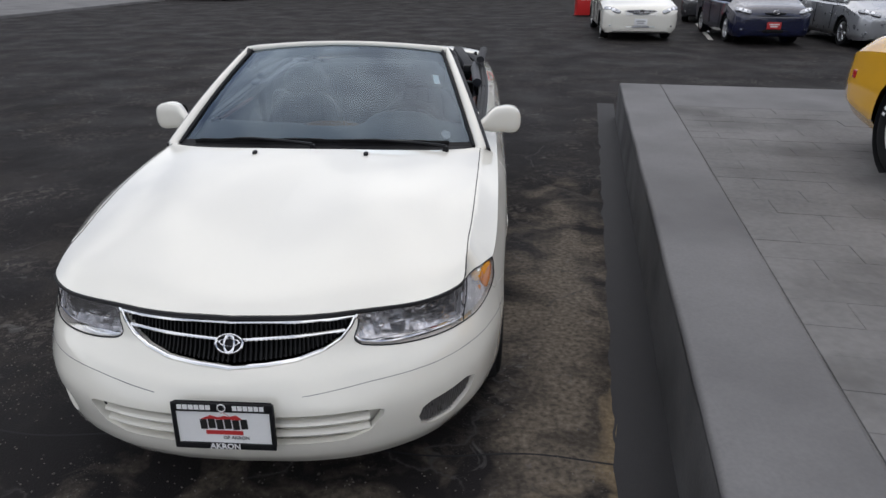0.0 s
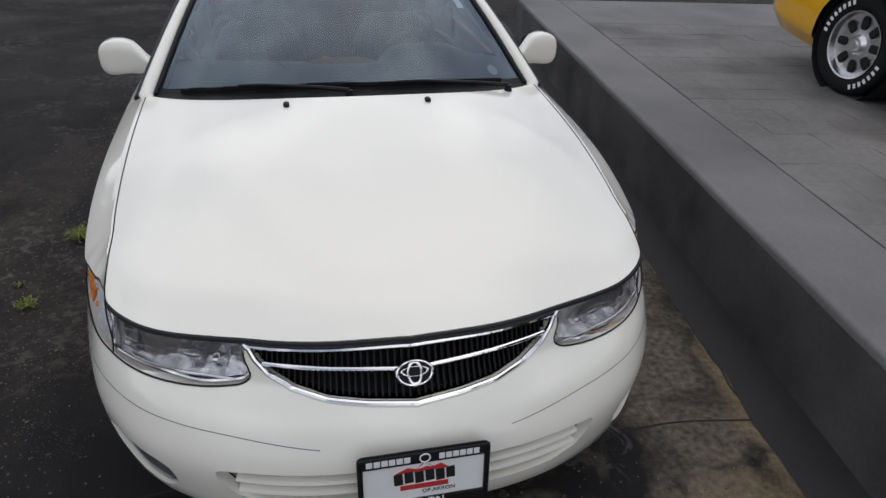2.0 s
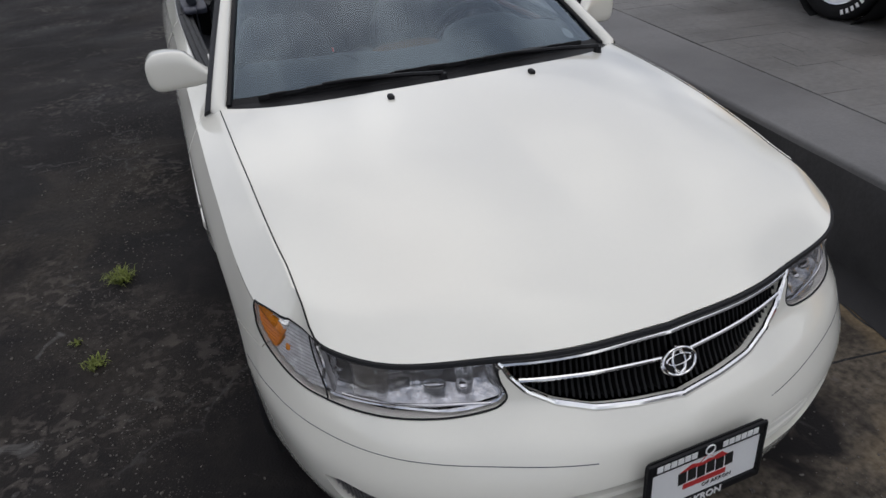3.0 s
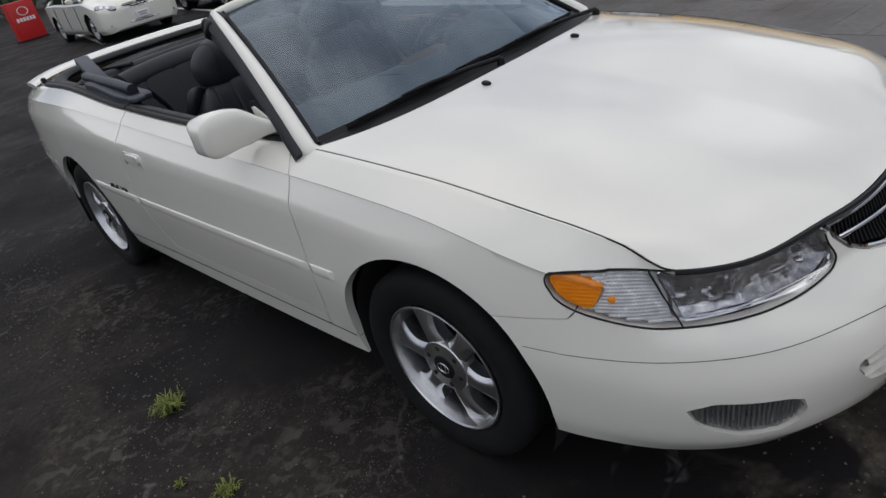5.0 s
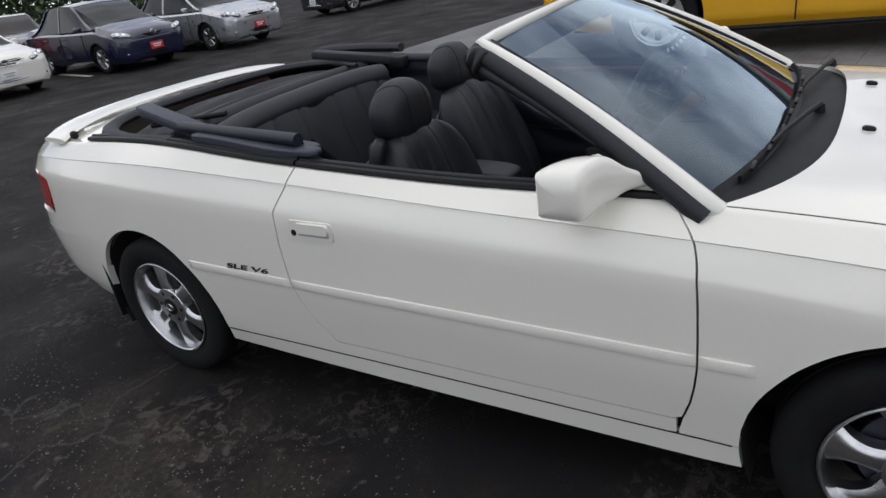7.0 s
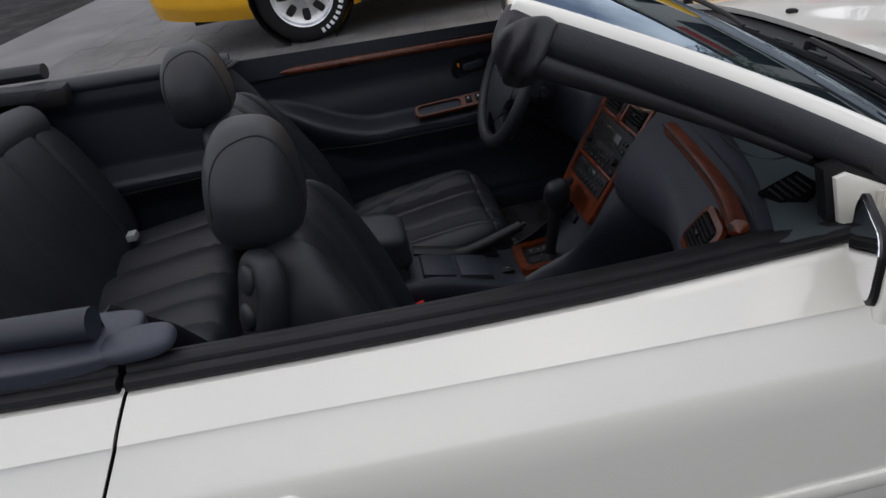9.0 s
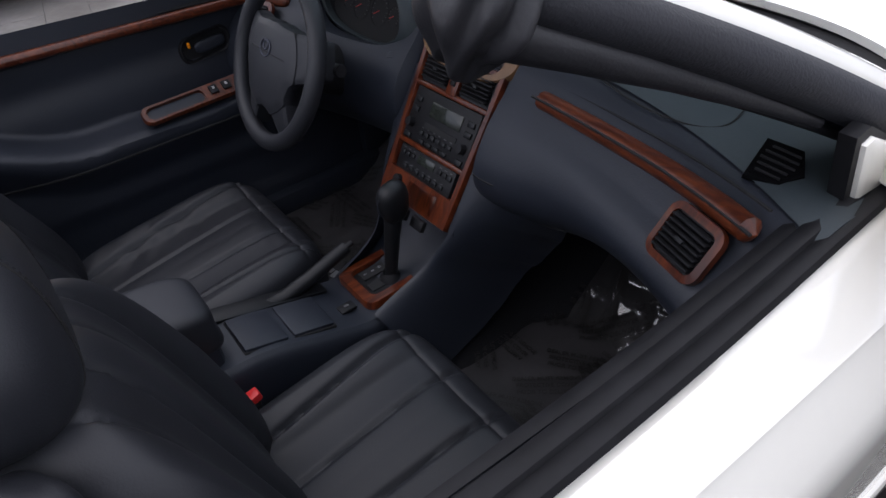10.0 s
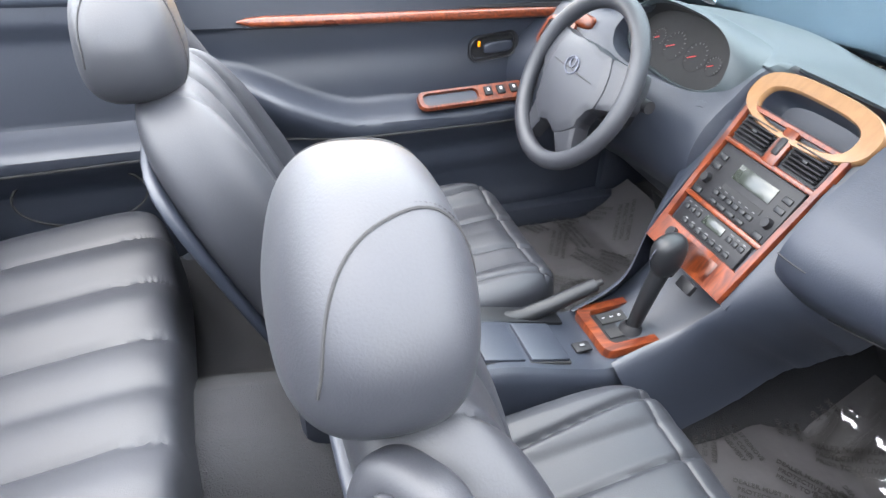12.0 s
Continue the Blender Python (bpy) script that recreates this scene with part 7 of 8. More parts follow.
# ---- floor mats under printed film ----
for sgn, y0, y1 in ((-1, 0.50, 1.12), (1, 0.56, 1.10)):
    def matf(u, v):
        x = sgn * (0.165 + 0.515 * u)
        y = y0 + (y1 - y0) * v
        z = 0.315 + 0.35 * max(0, 0.28 - v) + 0.004 * noise.noise((x * 9, y * 9, 3.1)) + 0.003 * noise.noise((x * 25, y * 22, 7))
        return Vector((x, y, z))
    fm = tagged(part("floor_mat", grid(40, 40, matf), M_MATFILM), "black car mat under grey printed protective film on the footwell carpet", "floor mat", "floor mats")
    words = ("DEALER MUST REMOVE", "PROTECTIVE COVER", "PRIOR TO DELIVERY")
    rs = random.Random(21 if sgn < 0 else 22)
    spots = [(0.235 + 0.125 * i + rs.uniform(-0.02, 0.02), y0 + 0.10 + 0.105 * j + rs.uniform(-0.015, 0.015), (0.0, 0.9, -0.6, 0.5)[(i + 2 * j) % 4] + rs.uniform(-0.1, 0.1)) for i in range(4) for j in range(5)]
    for xs, ys, turn in spots:
        for k, line in enumerate(words):
            b = lettering(line, 0.0140, Matrix.Translation((sgn * xs + 0.06 * math.cos(turn), ys + 0.06 * math.sin(turn), 0.3262)) @ Matrix.Rotation(radians(180) + turn, 4, "Z") @ Matrix.Translation((0, -0.0180 * k, 0)), 0.0003, 0.0003)
            for v in b.verts:
                vv = (v.co.y - y0) / (y1 - y0)
                v.co.z += 0.35 * max(0, 0.28 - vv)
            part("print_line", b, M_BLACKPRINT, fm, smooth=0)
    # pale script across the heel edge, kept as bars
    for k in range(6):
        part("print_bar", box((sgn * (0.30 + k * 0.022), 1.005, 0.3215), (0.016, 0.026 if k % 3 == 0 else 0.016, 0.001), 0, Matrix.Rotation(0.3, 4, "Z")), M_GREY, fm, smooth=0)
    # loose clear film crumpled at the front
    if sgn < 0:
        def film(u, v):
            x = -0.675 + 0.44 * u
            y = 0.495 + 0.20 * v
            n = noise.noise((x * 5, y * 5, 1.7))
            c1 = abs(math.sin(30 * (x * 0.85 + y * 0.5) + 5.5 * n))
            c2 = abs(math.sin(47 * (x * 0.4 - y * 0.9) + 5 * noise.noise((x * 4, y * 6, 8))))
            z = 0.335 + 0.35 * max(0, 0.28 - (y - 0.50) / 0.62) + 0.034 * (1 - c1) ** 3 + 0.018 * (1 - c2) ** 3 + 0.004 * noise.noise((x * 40, y * 40, 5)) + 0.03 * abs(n) + 0.05 * max(0, 0.3 - u)
            return Vector((x, y, z))
        part("crumpled_film", grid(130, 90, film), M_FILM, fm, "crumpled clear plastic film").visible_shadow = False
for x in (0.30, 0.47):
    part("pedal", box((x, 0.575, 0.44), (0.07 if x < 0.4 else 0.09, 0.02, 0.09), 0.006, Matrix.Rotation(radians(-25), 4, "X")), M_RUBBER, car)


# ---- ground, raised display platform ----
gb = bmesh.new()
xs = sorted(set([-600, -200, -80, -40] + list(np.linspace(-14, 18, 65)) + [40, 80, 200, 600]))
ys = sorted(set([-600, -200, -80, -20] + list(np.linspace(-6, 26, 65)) + [40, 80, 200, 600]))
gv = [[gb.verts.new((x, y, 0.0)) for x in xs] for y in ys]
for j in range(len(ys) - 1):
    for i in range(len(xs) - 1):
        gb.faces.new((gv[j][i], gv[j][i + 1], gv[j + 1][i + 1], gv[j + 1][i]))
ground = tagged(part("ground", gb, M_ASPHALT), "dark worn asphalt car park with cracks and scuffs", "ground", kind="structure")

PT = Matrix.Translation((1.62, 0.0, 0)) @ Matrix.Rotation(radians(-8.2), 4, "Z")
# platform frame: its near long edge runs along local y, body to +x
PH = 0.42
plat = group_at("display_platform", PT, "raised grey concrete display platform with a scored border", "platform", kind="structure")


def slab(x0, x1, y0, y1, z0, z1, bevel):
    b = box(((x0 + x1) / 2, (y0 + y1) / 2, (z0 + z1) / 2), (x1 - x0, y1 - y0, z1 - z0), bevel, seg=3)
    return b


border = slab(0.0, 0.470, -6.0, 5.62, -0.05, PH, 0.018)
bmesh.ops.subdivide_edges(border, edges=[e for e in border.edges if e.calc_length() > 2], cuts=80, use_grid_fill=True)
for v in border.verts:
    v.co += Vector((0.010 * noise.noise((v.co.y * 1.3, v.co.z * 3, 1)) + 0.004 * noise.noise((v.co.y * 7, v.co.z * 7, 4)), 0, 0.003 * noise.noise((v.co.y * 3, v.co.x * 3, 2))))
part("border_slab", border, M_CONCRETE, plat, "smooth grey concrete border")
# upright face, coloured darker than the border's top to carry its shade
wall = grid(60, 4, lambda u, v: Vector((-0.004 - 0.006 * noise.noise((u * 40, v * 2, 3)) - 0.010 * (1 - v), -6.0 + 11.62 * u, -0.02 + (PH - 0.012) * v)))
part("wall_face", wall, M_WALL, plat, "rough dark concrete wall face with its shade in the colour")
part("far_border", slab(0.4705, 9.0, 4.28, 5.62, -0.05, PH, 0.018), M_CONCRETE, plat)
part("fill_slab", slab(0.465, 9.0, -6.0, 4.28, -0.05, PH - 0.008, 0.0), M_STAMP, plat, smooth=0)
# stamped slabs of the platform's field
rs = random.Random(4)
protos = {}
rest = bmesh.new()
PW, PD = 0.46, 0.225
for j in range(45):
    for i in range(-1, 19):
        x0, y0 = 0.473 + i * PW + (PW / 2 if j % 2 else 0), 4.277 - (j + 1) * PD
        x1 = x0 + PW
        x0, x1 = max(x0, 0.473), min(x1, 8.99)
        if x1 - x0 < 0.05 or y0 < -5.9:
            continue
        z = PH - 0.0165 + rs.uniform(-0.0012, 0.0012)
        if x0 < 3.6 and y0 > -3.4:
            key = round(x1 - x0, 2)
            if key not in protos:
                b = box((0, 0, 0), (x1 - x0 - 0.002, PD - 0.002, 0.03), 0.0010, seg=1)
                o = part("paving_slab", b, M_STAMP, plat, smooth=30)
                protos[key] = o.data
            else:
                o = new("paving_slab", protos[key])
                o.parent = plat
            o.matrix_basis = pose((x0 + x1) / 2, y0 + PD / 2, z, rs.uniform(-0.15, 0.15), rs.uniform(-0.1, 0.1), 0)
        else:
            ring4 = [[rest.verts.new((x, y, zz)) for x, y in ((x0 + e, y0 + e), (x1 - e, y0 + e), (x1 - e, y0 + PD - e), (x0 + e, y0 + PD - e))] for e, zz in ((0.001, z - 0.015), (0.001, z + 0.013), (0.003, z + 0.015))]
            for p, q in zip(ring4, ring4[1:]):
                for k in range(4):
                    rest.faces.new((p[k], p[(k + 1) % 4], q[(k + 1) % 4], q[k]))
            rest.faces.new(ring4[-1])
part("far_paving", rest, M_STAMP, plat, smooth=0)

# dirt, sand and a concrete curb scrap at the car's nose
def blob(cx, cy, rx, ry, h, seed, material, name, label, turn=0.0):
    def at(u, v):
        t = 2 * math.pi * u
        r = v * (0.75 + 0.45 * noise.noise((math.cos(t) * 1.7, math.sin(t) * 1.7, seed)))
        p = Matrix.Rotation(turn, 3, "Z") @ Vector((rx * r * math.cos(t), ry * r * math.sin(t), 0))
        return Vector((cx + p.x, cy + p.y, 0.001 + h * (1 - v) ** 0.7 * (0.7 + 0.5 * noise.noise((p.x * 9, p.y * 9, seed))) - 0.003 * v))
    return tagged(part(name, grid(40, 10, at, True), material), label, name.replace("_", " "), kind="stuff")


# darker sealed strip at the platform's foot
strip = grid(2, 60, lambda u, v: PT @ Vector((-0.005 - (0.22 + 0.03 * noise.noise((v * 30, 2, 0))) * (1 - u), -1.1 + 7.6 * v, 0.0035)))
tagged(part("sealed_strip", strip, M_FRESH), "dark sealed asphalt strip along the platform wall", "asphalt", kind="stuff")
# seam of an asphalt patch
pts = [(1.40 + 0.030 * noise.noise((y * 2.1, 3, 0)) + 0.012 * noise.noise((y * 9, 7, 0)) + 0.15 * y, y, -0.001) for y in np.linspace(-0.75, 6.5, 160)]
tagged(part("asphalt_seam", tube(pts, lambda t: 0.006 + 0.008 * abs(noise.noise((t * 40, 1, 5))), 6, 0.35), M_FRESH), "crumbling seam in the asphalt beside the platform", "seam", kind="stuff")
pts = [(x, -0.62 + 0.02 * math.sin(8 * x) - 0.02 * x, 0.0) for x in np.linspace(-1.2, 1.35, 40)]
tagged(part("asphalt_seam", tube(pts, 0.005, 6, 0.15), M_LINER), "dark crack across the asphalt under the bumper", "seam", kind="stuff")
def drip(cx, cy, L, ang, seed):
    pts = []
    for k in range(60):
        t = k / 59 - 0.5
        pts.append((cx + L * t * math.cos(ang) + 0.03 * noise.noise((t * 5, seed, 0)), cy + L * t * math.sin(ang) + 0.05 * noise.noise((t * 6, seed, 3)) + 0.012 * noise.noise((t * 31, seed, 6)), -0.001))
    return tube(pts, lambda t: 0.001 + 0.006 * max(0, noise.noise((t * 19, seed, 9)) + 0.2), 5, 0.3)


for k, (cx, cy, L, ang) in enumerate([(-1.62, 1.76, 0.7, -0.15), (-1.05, 0.25, 0.35, 0.7), (-1.35, 2.2, 0.5, 0.3), (-1.9, 3.3, 0.8, 0.1)]):
    tagged(part("asphalt_crack", drip(cx, cy, L, ang, k * 3.7), M_PEBBLE), "pale crack in the dark asphalt", "crack", kind="stuff")
# old concrete curb before the car's nose
curb = box((0, -0.65, 0.005), (4.6, 1.3, 0.07), 0.008, seg=1)
bmesh.ops.subdivide_edges(curb, edges=[e for e in curb.edges if e.calc_length() > 1], cuts=70, use_grid_fill=True)
for v in curb.verts:
    k = max(0.0, 1 + v.co.y / 0.25)
    v.co += Vector((0, 0.030 * k * noise.noise((v.co.x * 4, 2, 0)) + 0.015 * k * noise.noise((v.co.x * 15, 5, 0)), 0.006 * noise.noise((v.co.x * 9, v.co.y * 9, 1))))
tagged(part("broken_curb", curb, M_GRAVEL), "low gritty worn concrete edge in front of the car", "curb", kind="structure").matrix_basis = pose(0.05, -1.17, 0, 0, 0, -9)

# loose stones
rs = random.Random(11)
b = bmesh.new()
for k in range(2600):
    if k < 1300:
        x, y = rs.gauss(0.2, 1.0), rs.gauss(-1.15, 0.30)
    else:
        q = rs.randrange(7)
        x, y = rs.gauss(-1.30 - 0.09 * (q % 3), 0.16), rs.gauss(-0.4 + 0.62 * q, 0.22)
    if abs(x) < 0.8 and y > -0.7:
        continue
    if x > 1.4 + 0.17 * y:
        continue
    s = rs.uniform(0.0015, 0.0045) if rs.random() < 0.96 else rs.uniform(0.0045, 0.008)
    g = bmesh.ops.create_icosphere(b, subdivisions=1, radius=s)["verts"]
    bmesh.ops.transform(b, verts=g, matrix=Matrix.Translation((x, y, s * 0.35)) @ Matrix.Rotation(rs.uniform(0, 6), 4, "Z") @ Matrix.Diagonal((1.3, 0.9, 0.7, 1)))
tagged(part("gravel", b, M_PEBBLE, smooth=0), "loose grit scattered on the asphalt", "gravel", kind="stuff")

# weeds in the cracks
def weed(x, y, r, n, seed):
    q = random.Random(seed)
    b = bmesh.new()
    for _ in range(n):
        a, l = q.uniform(0, 6.283), q.uniform(0.4, 1.0) * r
        d = Vector((math.cos(a), math.sin(a), 0))
        s = Vector((-d.y, d.x, 0)) * 0.0022
        o = Vector((q.gauss(0, r * 0.25), q.gauss(0, r * 0.25), 0))
        p1, p2 = o + d * l * 0.5 + Vector((0, 0, l * q.uniform(0.4, 0.8))), o + d * l + Vector((0, 0, l * q.uniform(0.2, 0.8)))
        v = [b.verts.new(c) for c in (o - s, o + s, p1 + s, p1 - s, p2)]
        b.faces.new(v[:4])
        b.faces.new((v[3], v[2], v[4]))
    w = tagged(part("weed_tuft", b, M_GRASS, smooth=0), "yellow-green weed tuft growing from a crack in asphalt", "weed", "weeds")
    w.matrix_basis = pose(x, y, 0)


for x, y, r, n, sd in ((-1.335, 1.14, 0.075, 150, 1), (-1.42, 0.54, 0.05, 70, 2), (-1.50, 0.72, 0.03, 30, 3), (0.55, -1.55, 0.08, 60, 6)):
    weed(x, y, r, n, sd)

# painted bay lines and the far verge
def painted(p, q, w):
    p, q = Vector(p), Vector(q)
    d = (q - p).normalized()
    s = Vector((-d.y, d.x, 0)) * w / 2
    b = grid(30, 2, lambda u, v: p.lerp(q, u) + s * (2 * v - 1) * (1 + 0.1 * noise.noise((u * 20, v * 3, p.x))) + Vector((0, 0, 0.0045)))
    tagged(part("bay_line", b, M_LINE, smooth=0), "worn white parking bay line on asphalt", "line marking", "bay lines", "structure")


painted((3.80, 15.3, 0), (4.90, 20.4, 0), 0.12)
painted((6.45, 14.9, 0), (7.6, 20.0, 0), 0.12)
verge = tagged(part("verge", slab(-60, -16.3, 18, 34, -0.05, 0.12, 0.02), M_CONCRETE), "pale concrete walk along the edge of the lot", "pavement", kind="structure")

# red sign box beside the bay
m = Matrix.Translation((4.55, 23.4, 0)) @ Matrix.Rotation(radians(8), 4, "Z")
sign = group_at("sign_box", m, "red free-standing sign box with white bars of lettering", "sign")
part("body", slab(-0.42, 0.42, -0.15, 0.15, 0.02, 1.15, 0.02), M_REDSIGN, sign)
part("base", slab(-0.46, 0.46, -0.2, 0.2, 0.0, 0.04, 0.01), M_BLACK, sign)
for k in range(6):
    part("print_bar", box((-0.25 + k * 0.10, -0.153, 0.62), (0.075, 0.004, 0.11)), M_WHITEPRINT, sign, smooth=0)
part("print_oval", moved(ring((0, -0.155, 0.86), (0, 1, 0), 0.16, 0.014, 32, 6), Matrix.Translation((0, 0, 0.24)) @ Matrix.Diagonal((1, 1, 0.72, 1))), M_WHITEPRINT, sign)

# ---- parked cars ----


def car_body(L, W, prof, kink=0.62):
    """A closed shell lofted along y (nose at y = 0). prof: rows of y, half width, floor, shoulder, top."""
    P = np.array(prof)

    def at(u, v):
        y = P[0, 0] + (P[-1, 0] - P[0, 0]) * v
        hw, zf, zs, zt = (glide(P[:, 0], P[:, k], y) for k in (1, 2, 3, 4))
        pts = [(0, zf), (hw * 0.90, zf), (hw * 0.985, zf + 0.10), (hw, zf + (zs - zf) * kink), (hw * 0.985, zs - 0.03), (hw * 0.93, zs + 0.01), (hw * 0.82, zt - (zt - zs) * 0.25), (hw * 0.45, zt - 0.004), (0, zt)]
        k = abs(2 * u - 1) * 8
        k = 8 - k
        i = min(int(k), 7)
        (xa, za), (xb, zb) = pts[i], pts[i + 1]
        t = k - i
        x, z = xa + (xb - xa) * t, za + (zb - za) * t
        return Vector((x if u > 0.5 else -x, y, z))
    b = grid(64, 90, at)
    # rounded caps close the nose and the tail
    for v, d in ((0.0, -1), (1.0, 1)):
        ring_ = [at(k / 64, v) for k in range(64)]
        mid = Vector((0, ring_[0].y, sum(q.z for q in ring_) / 64))
        rows = [[b.verts.new(mid + Vector(((q.x - mid.x) * s, d * h, (q.z - mid.z) * s))) for q in ring_] for s, h in ((1.0, 0.0), (0.93, 0.008), (0.6, 0.014), (0.02, 0.016))]
        for p, q in zip(rows, rows[1:]):
            for k in range(64):
                b.faces.new((p[k], p[(k + 1) % 64], q[(k + 1) % 64], q[k]))
    return b


def trim_wells(b, wheels, r):
    """Opens the wheel arches."""
    dead = []
    for f in b.faces:
        c = f.calc_center_median()
        if any(math.hypot(c.y - wy, c.z - wz) < r and abs(c.x) > 0.5 for wy, wz in wheels):
            dead.append(f)
    bmesh.ops.delete(b, geom=dead, context="FACES")
    for v in b.verts:
        for wy, wz in wheels:
            d = math.hypot(v.co.y - wy, v.co.z - wz)
            if abs(v.co.x) > 0.5 and d < r * 1.12 and v.is_boundary:
                v.co.y, v.co.z = wy + (v.co.y - wy) * r / d, wz + (v.co.z - wz) * r / d
    return b


def simple_wheel(parent, x, y, z, r, sgn, spokes, slots=False, letters=False):
    w = group_at("wheel", Matrix.Translation((x, y, z)) @ Matrix.Rotation(0 if sgn > 0 else math.pi, 4, "Z"), "", "")
    w.parent = parent
    k = r / 0.321
    part("tyre", lathe([(a * k, h) for a, h in TYRE], 40), M_RUBBER, w)
    rim = part("rim", lathe([(0.214 * k, 0.083), (0.216 * k, 0.092), (0.205 * k, 0.088), (0.195 * k, 0.04), (0.19 * k, -0.02)], 40), M_ALLOY, w)
    if slots:
        part("rim_dish", lathe([(0.0, 0.075), (0.05, 0.075), (0.07, 0.05), (0.15 * k, 0.035), (0.197 * k, 0.05)], 40), M_ALLOY, rim)
        part("hub_cap", lathe([(0.0, 0.10), (0.035, 0.098), (0.045, 0.08), (0.05, 0.06)], 24), M_ALLOY, rim)
        for j in range(8):
            a = 2 * math.pi * j / 8
            mm = Matrix.Rotation(a, 4, "X") @ Matrix.Translation((0.046, 0, 0.138 * k))
            part("rim_slot", soft((0.02, 0.055, 0.085), 6, 4, m=mm), M_LINER, rim)
    else:
        part("rim_back", lathe([(0.0, 0.02), (0.195 * k, 0.02)], 32), M_LINER, rim)
        for j in range(spokes):
            part("spoke", moved(tube([(0.07, 0, 0.03), (0.075, 0, 0.11 * k), (0.065, 0, 0.20 * k)], lambda t: 0.020 + 0.006 * t, 6), Matrix.Rotation(2 * math.pi * j / spokes, 4, "X")), M_ALLOY, rim)
        part("hub", lathe([(0.0, 0.085), (0.04, 0.082), (0.05, 0.05)], 20), M_ALLOY, rim)
    if letters:
        # raised white sidewall marks
        for a0, n in ((200, 7), (20, 8)):
            for j in range(n):
                a = radians(a0 + j * 8.5)
                mm = Matrix.Rotation(a, 4, "X") @ Matrix.Translation((0.0985, 0, 0.268 * k))
                part("sidewall_mark", moved(box((0, 0, 0), (0.004, 0.022, 0.032), 0.002), mm), M_WHITEPRINT, w)


def parked_car(name, m, paint, label, L, W, H, hood_z, cowl, roof0, roof1, tail, lamp, plate_mat, hatch=False, slats=3, lower=M_BLACK):
    e = group_at(name, m, label, "car", "cars parked across the lot")
    hw = W / 2
    fz = 0.20
    wf, wr = 0.92, L - 0.98
    prof = [(0.0, hw * 0.74, 0.24, 0.62, 0.67), (0.04, hw * 0.86, 0.20, 0.68, hood_z - 0.01), (0.20, hw * 0.97, 0.19, 0.74, hood_z + 0.08), (0.55, hw, 0.18, 0.82, hood_z + 0.15), (cowl, hw, fz, 0.90, hood_z + 0.24),
            (cowl + 0.8, hw, fz, 0.90, 0.96), (L - 1.1, hw, fz, 0.93, 1.0), (L - 0.4, hw * 0.97, 0.24, 0.92, tail), (L - 0.08, hw * 0.86, 0.30, 0.86, tail - 0.04), (L, hw * 0.70, 0.36, 0.70, tail - 0.16)]
    b = trim_wells(car_body(L, W, prof), [(wf, 0.32), (wr, 0.32)], 0.36)
    part("body", b, paint, e)
    part("underside", box((0, L / 2, 0.42), (W * 0.62, L * 0.86, 0.36)), M_LINER, e, smooth=0)

    def house(u, v):
        """Glass house over the body: y from the cowl to the boot."""
        s = 2 * u - 1
        yy = [cowl - 0.05, roof0, (roof0 + roof1) / 2, roof1, min(L - 0.35, roof1 + (0.9 if hatch else 0.75))]
        zz = [hood_z + 0.22, H - 0.04, H, H - 0.03, 0.99 if not hatch else 1.0]
        y = yy[0] + (yy[-1] - yy[0]) * v
        z1 = glide(yy, zz, y)
        z0 = min(0.94, z1)
        k = abs(s)
        t = 1 - k
        x = hw * (0.93 - 0.24 * min(1, (t / 0.5)) if t < 0.5 else 0.69 * (1 - t) / 0.5)
        z = z0 + (z1 - z0) * (min(1, t / 0.45) ** 0.9) + (0.03 * (t - 0.45) / 0.55 if t > 0.45 else -0.0)
        return Vector((x * (1 if s > 0 else -1), y, z))
    part("glass_house", grid(40, 44, house), M_DARKGLASS, e, "dark tinted windows")
    # roof skin and pillars over the glass
    def roof(u, v):
        s = 2 * u - 1
        y = roof0 - 0.06 + (roof1 - roof0 + 0.10) * v
        q = house(0.5 + s * 0.275, (y - (cowl - 0.05)) / (min(L - 0.35, roof1 + (0.9 if hatch else 0.75)) - cowl + 0.05))
        return q + Vector((0, 0, 0.008))
    part("roof", grid(24, 16, roof), paint, e)
    span = min(L - 0.35, roof1 + (0.9 if hatch else 0.75)) - cowl + 0.05
    for sg in (-1, 1):
        for v0, v1 in ((0.0, (roof0 - cowl + 0.05) / span), (1.0, (roof1 - cowl + 0.05) / span)):
            pts = [house(0.5 + sg * (0.5 - 0.25 * t), v0 + (v1 - v0) * t) + Vector((0, 0, 0.004)) for t in np.linspace(0.02, 1, 8)]
            part("pillar", tube(pts, 0.035, 8, 0.6), paint, e)
        vm = ((roof0 + roof1) / 2 - cowl + 0.05) / span
        part("centre_pillar", tube([house(0.5 + sg * (0.5 - 0.25 * t), vm) + Vector((0.004 * sg, 0, 0)) for t in np.linspace(0, 1, 6)], 0.028, 6, 0.5), paint, e)
        part("door_mirror", soft((0.17, 0.10, 0.12), 8, 3, m=Matrix.Translation((sg * (hw + 0.06), cowl + 0.38, 0.98))), paint, e)
        for y in (cowl + 0.45, cowl + 1.45, cowl + 2.35):
            part("door_gap", tube([(sg * hw * 1.003, y, z) for z in (0.34, 0.6, 0.86)], 0.006, 5), M_LINER, e)
        for y in (cowl + 1.25, cowl + 2.15):
            part("door_handle", box((sg * (hw * 0.99), y, 0.80), (0.03, 0.18, 0.035), 0.01), paint, e)
        for y in (wf, wr):
            simple_wheel(e, sg * (hw - 0.150), y, 0.32, 0.32, sg, 7)
            part("wheel_well", grid(20, 1, lambda u, v: Vector((sg * (hw - 0.02 - 0.30 * v), y + 0.36 * math.cos(math.pi * (1.06 * u - 0.03)), 0.32 + 0.36 * math.sin(math.pi * (1.06 * u - 0.03))))), M_LINER, e)
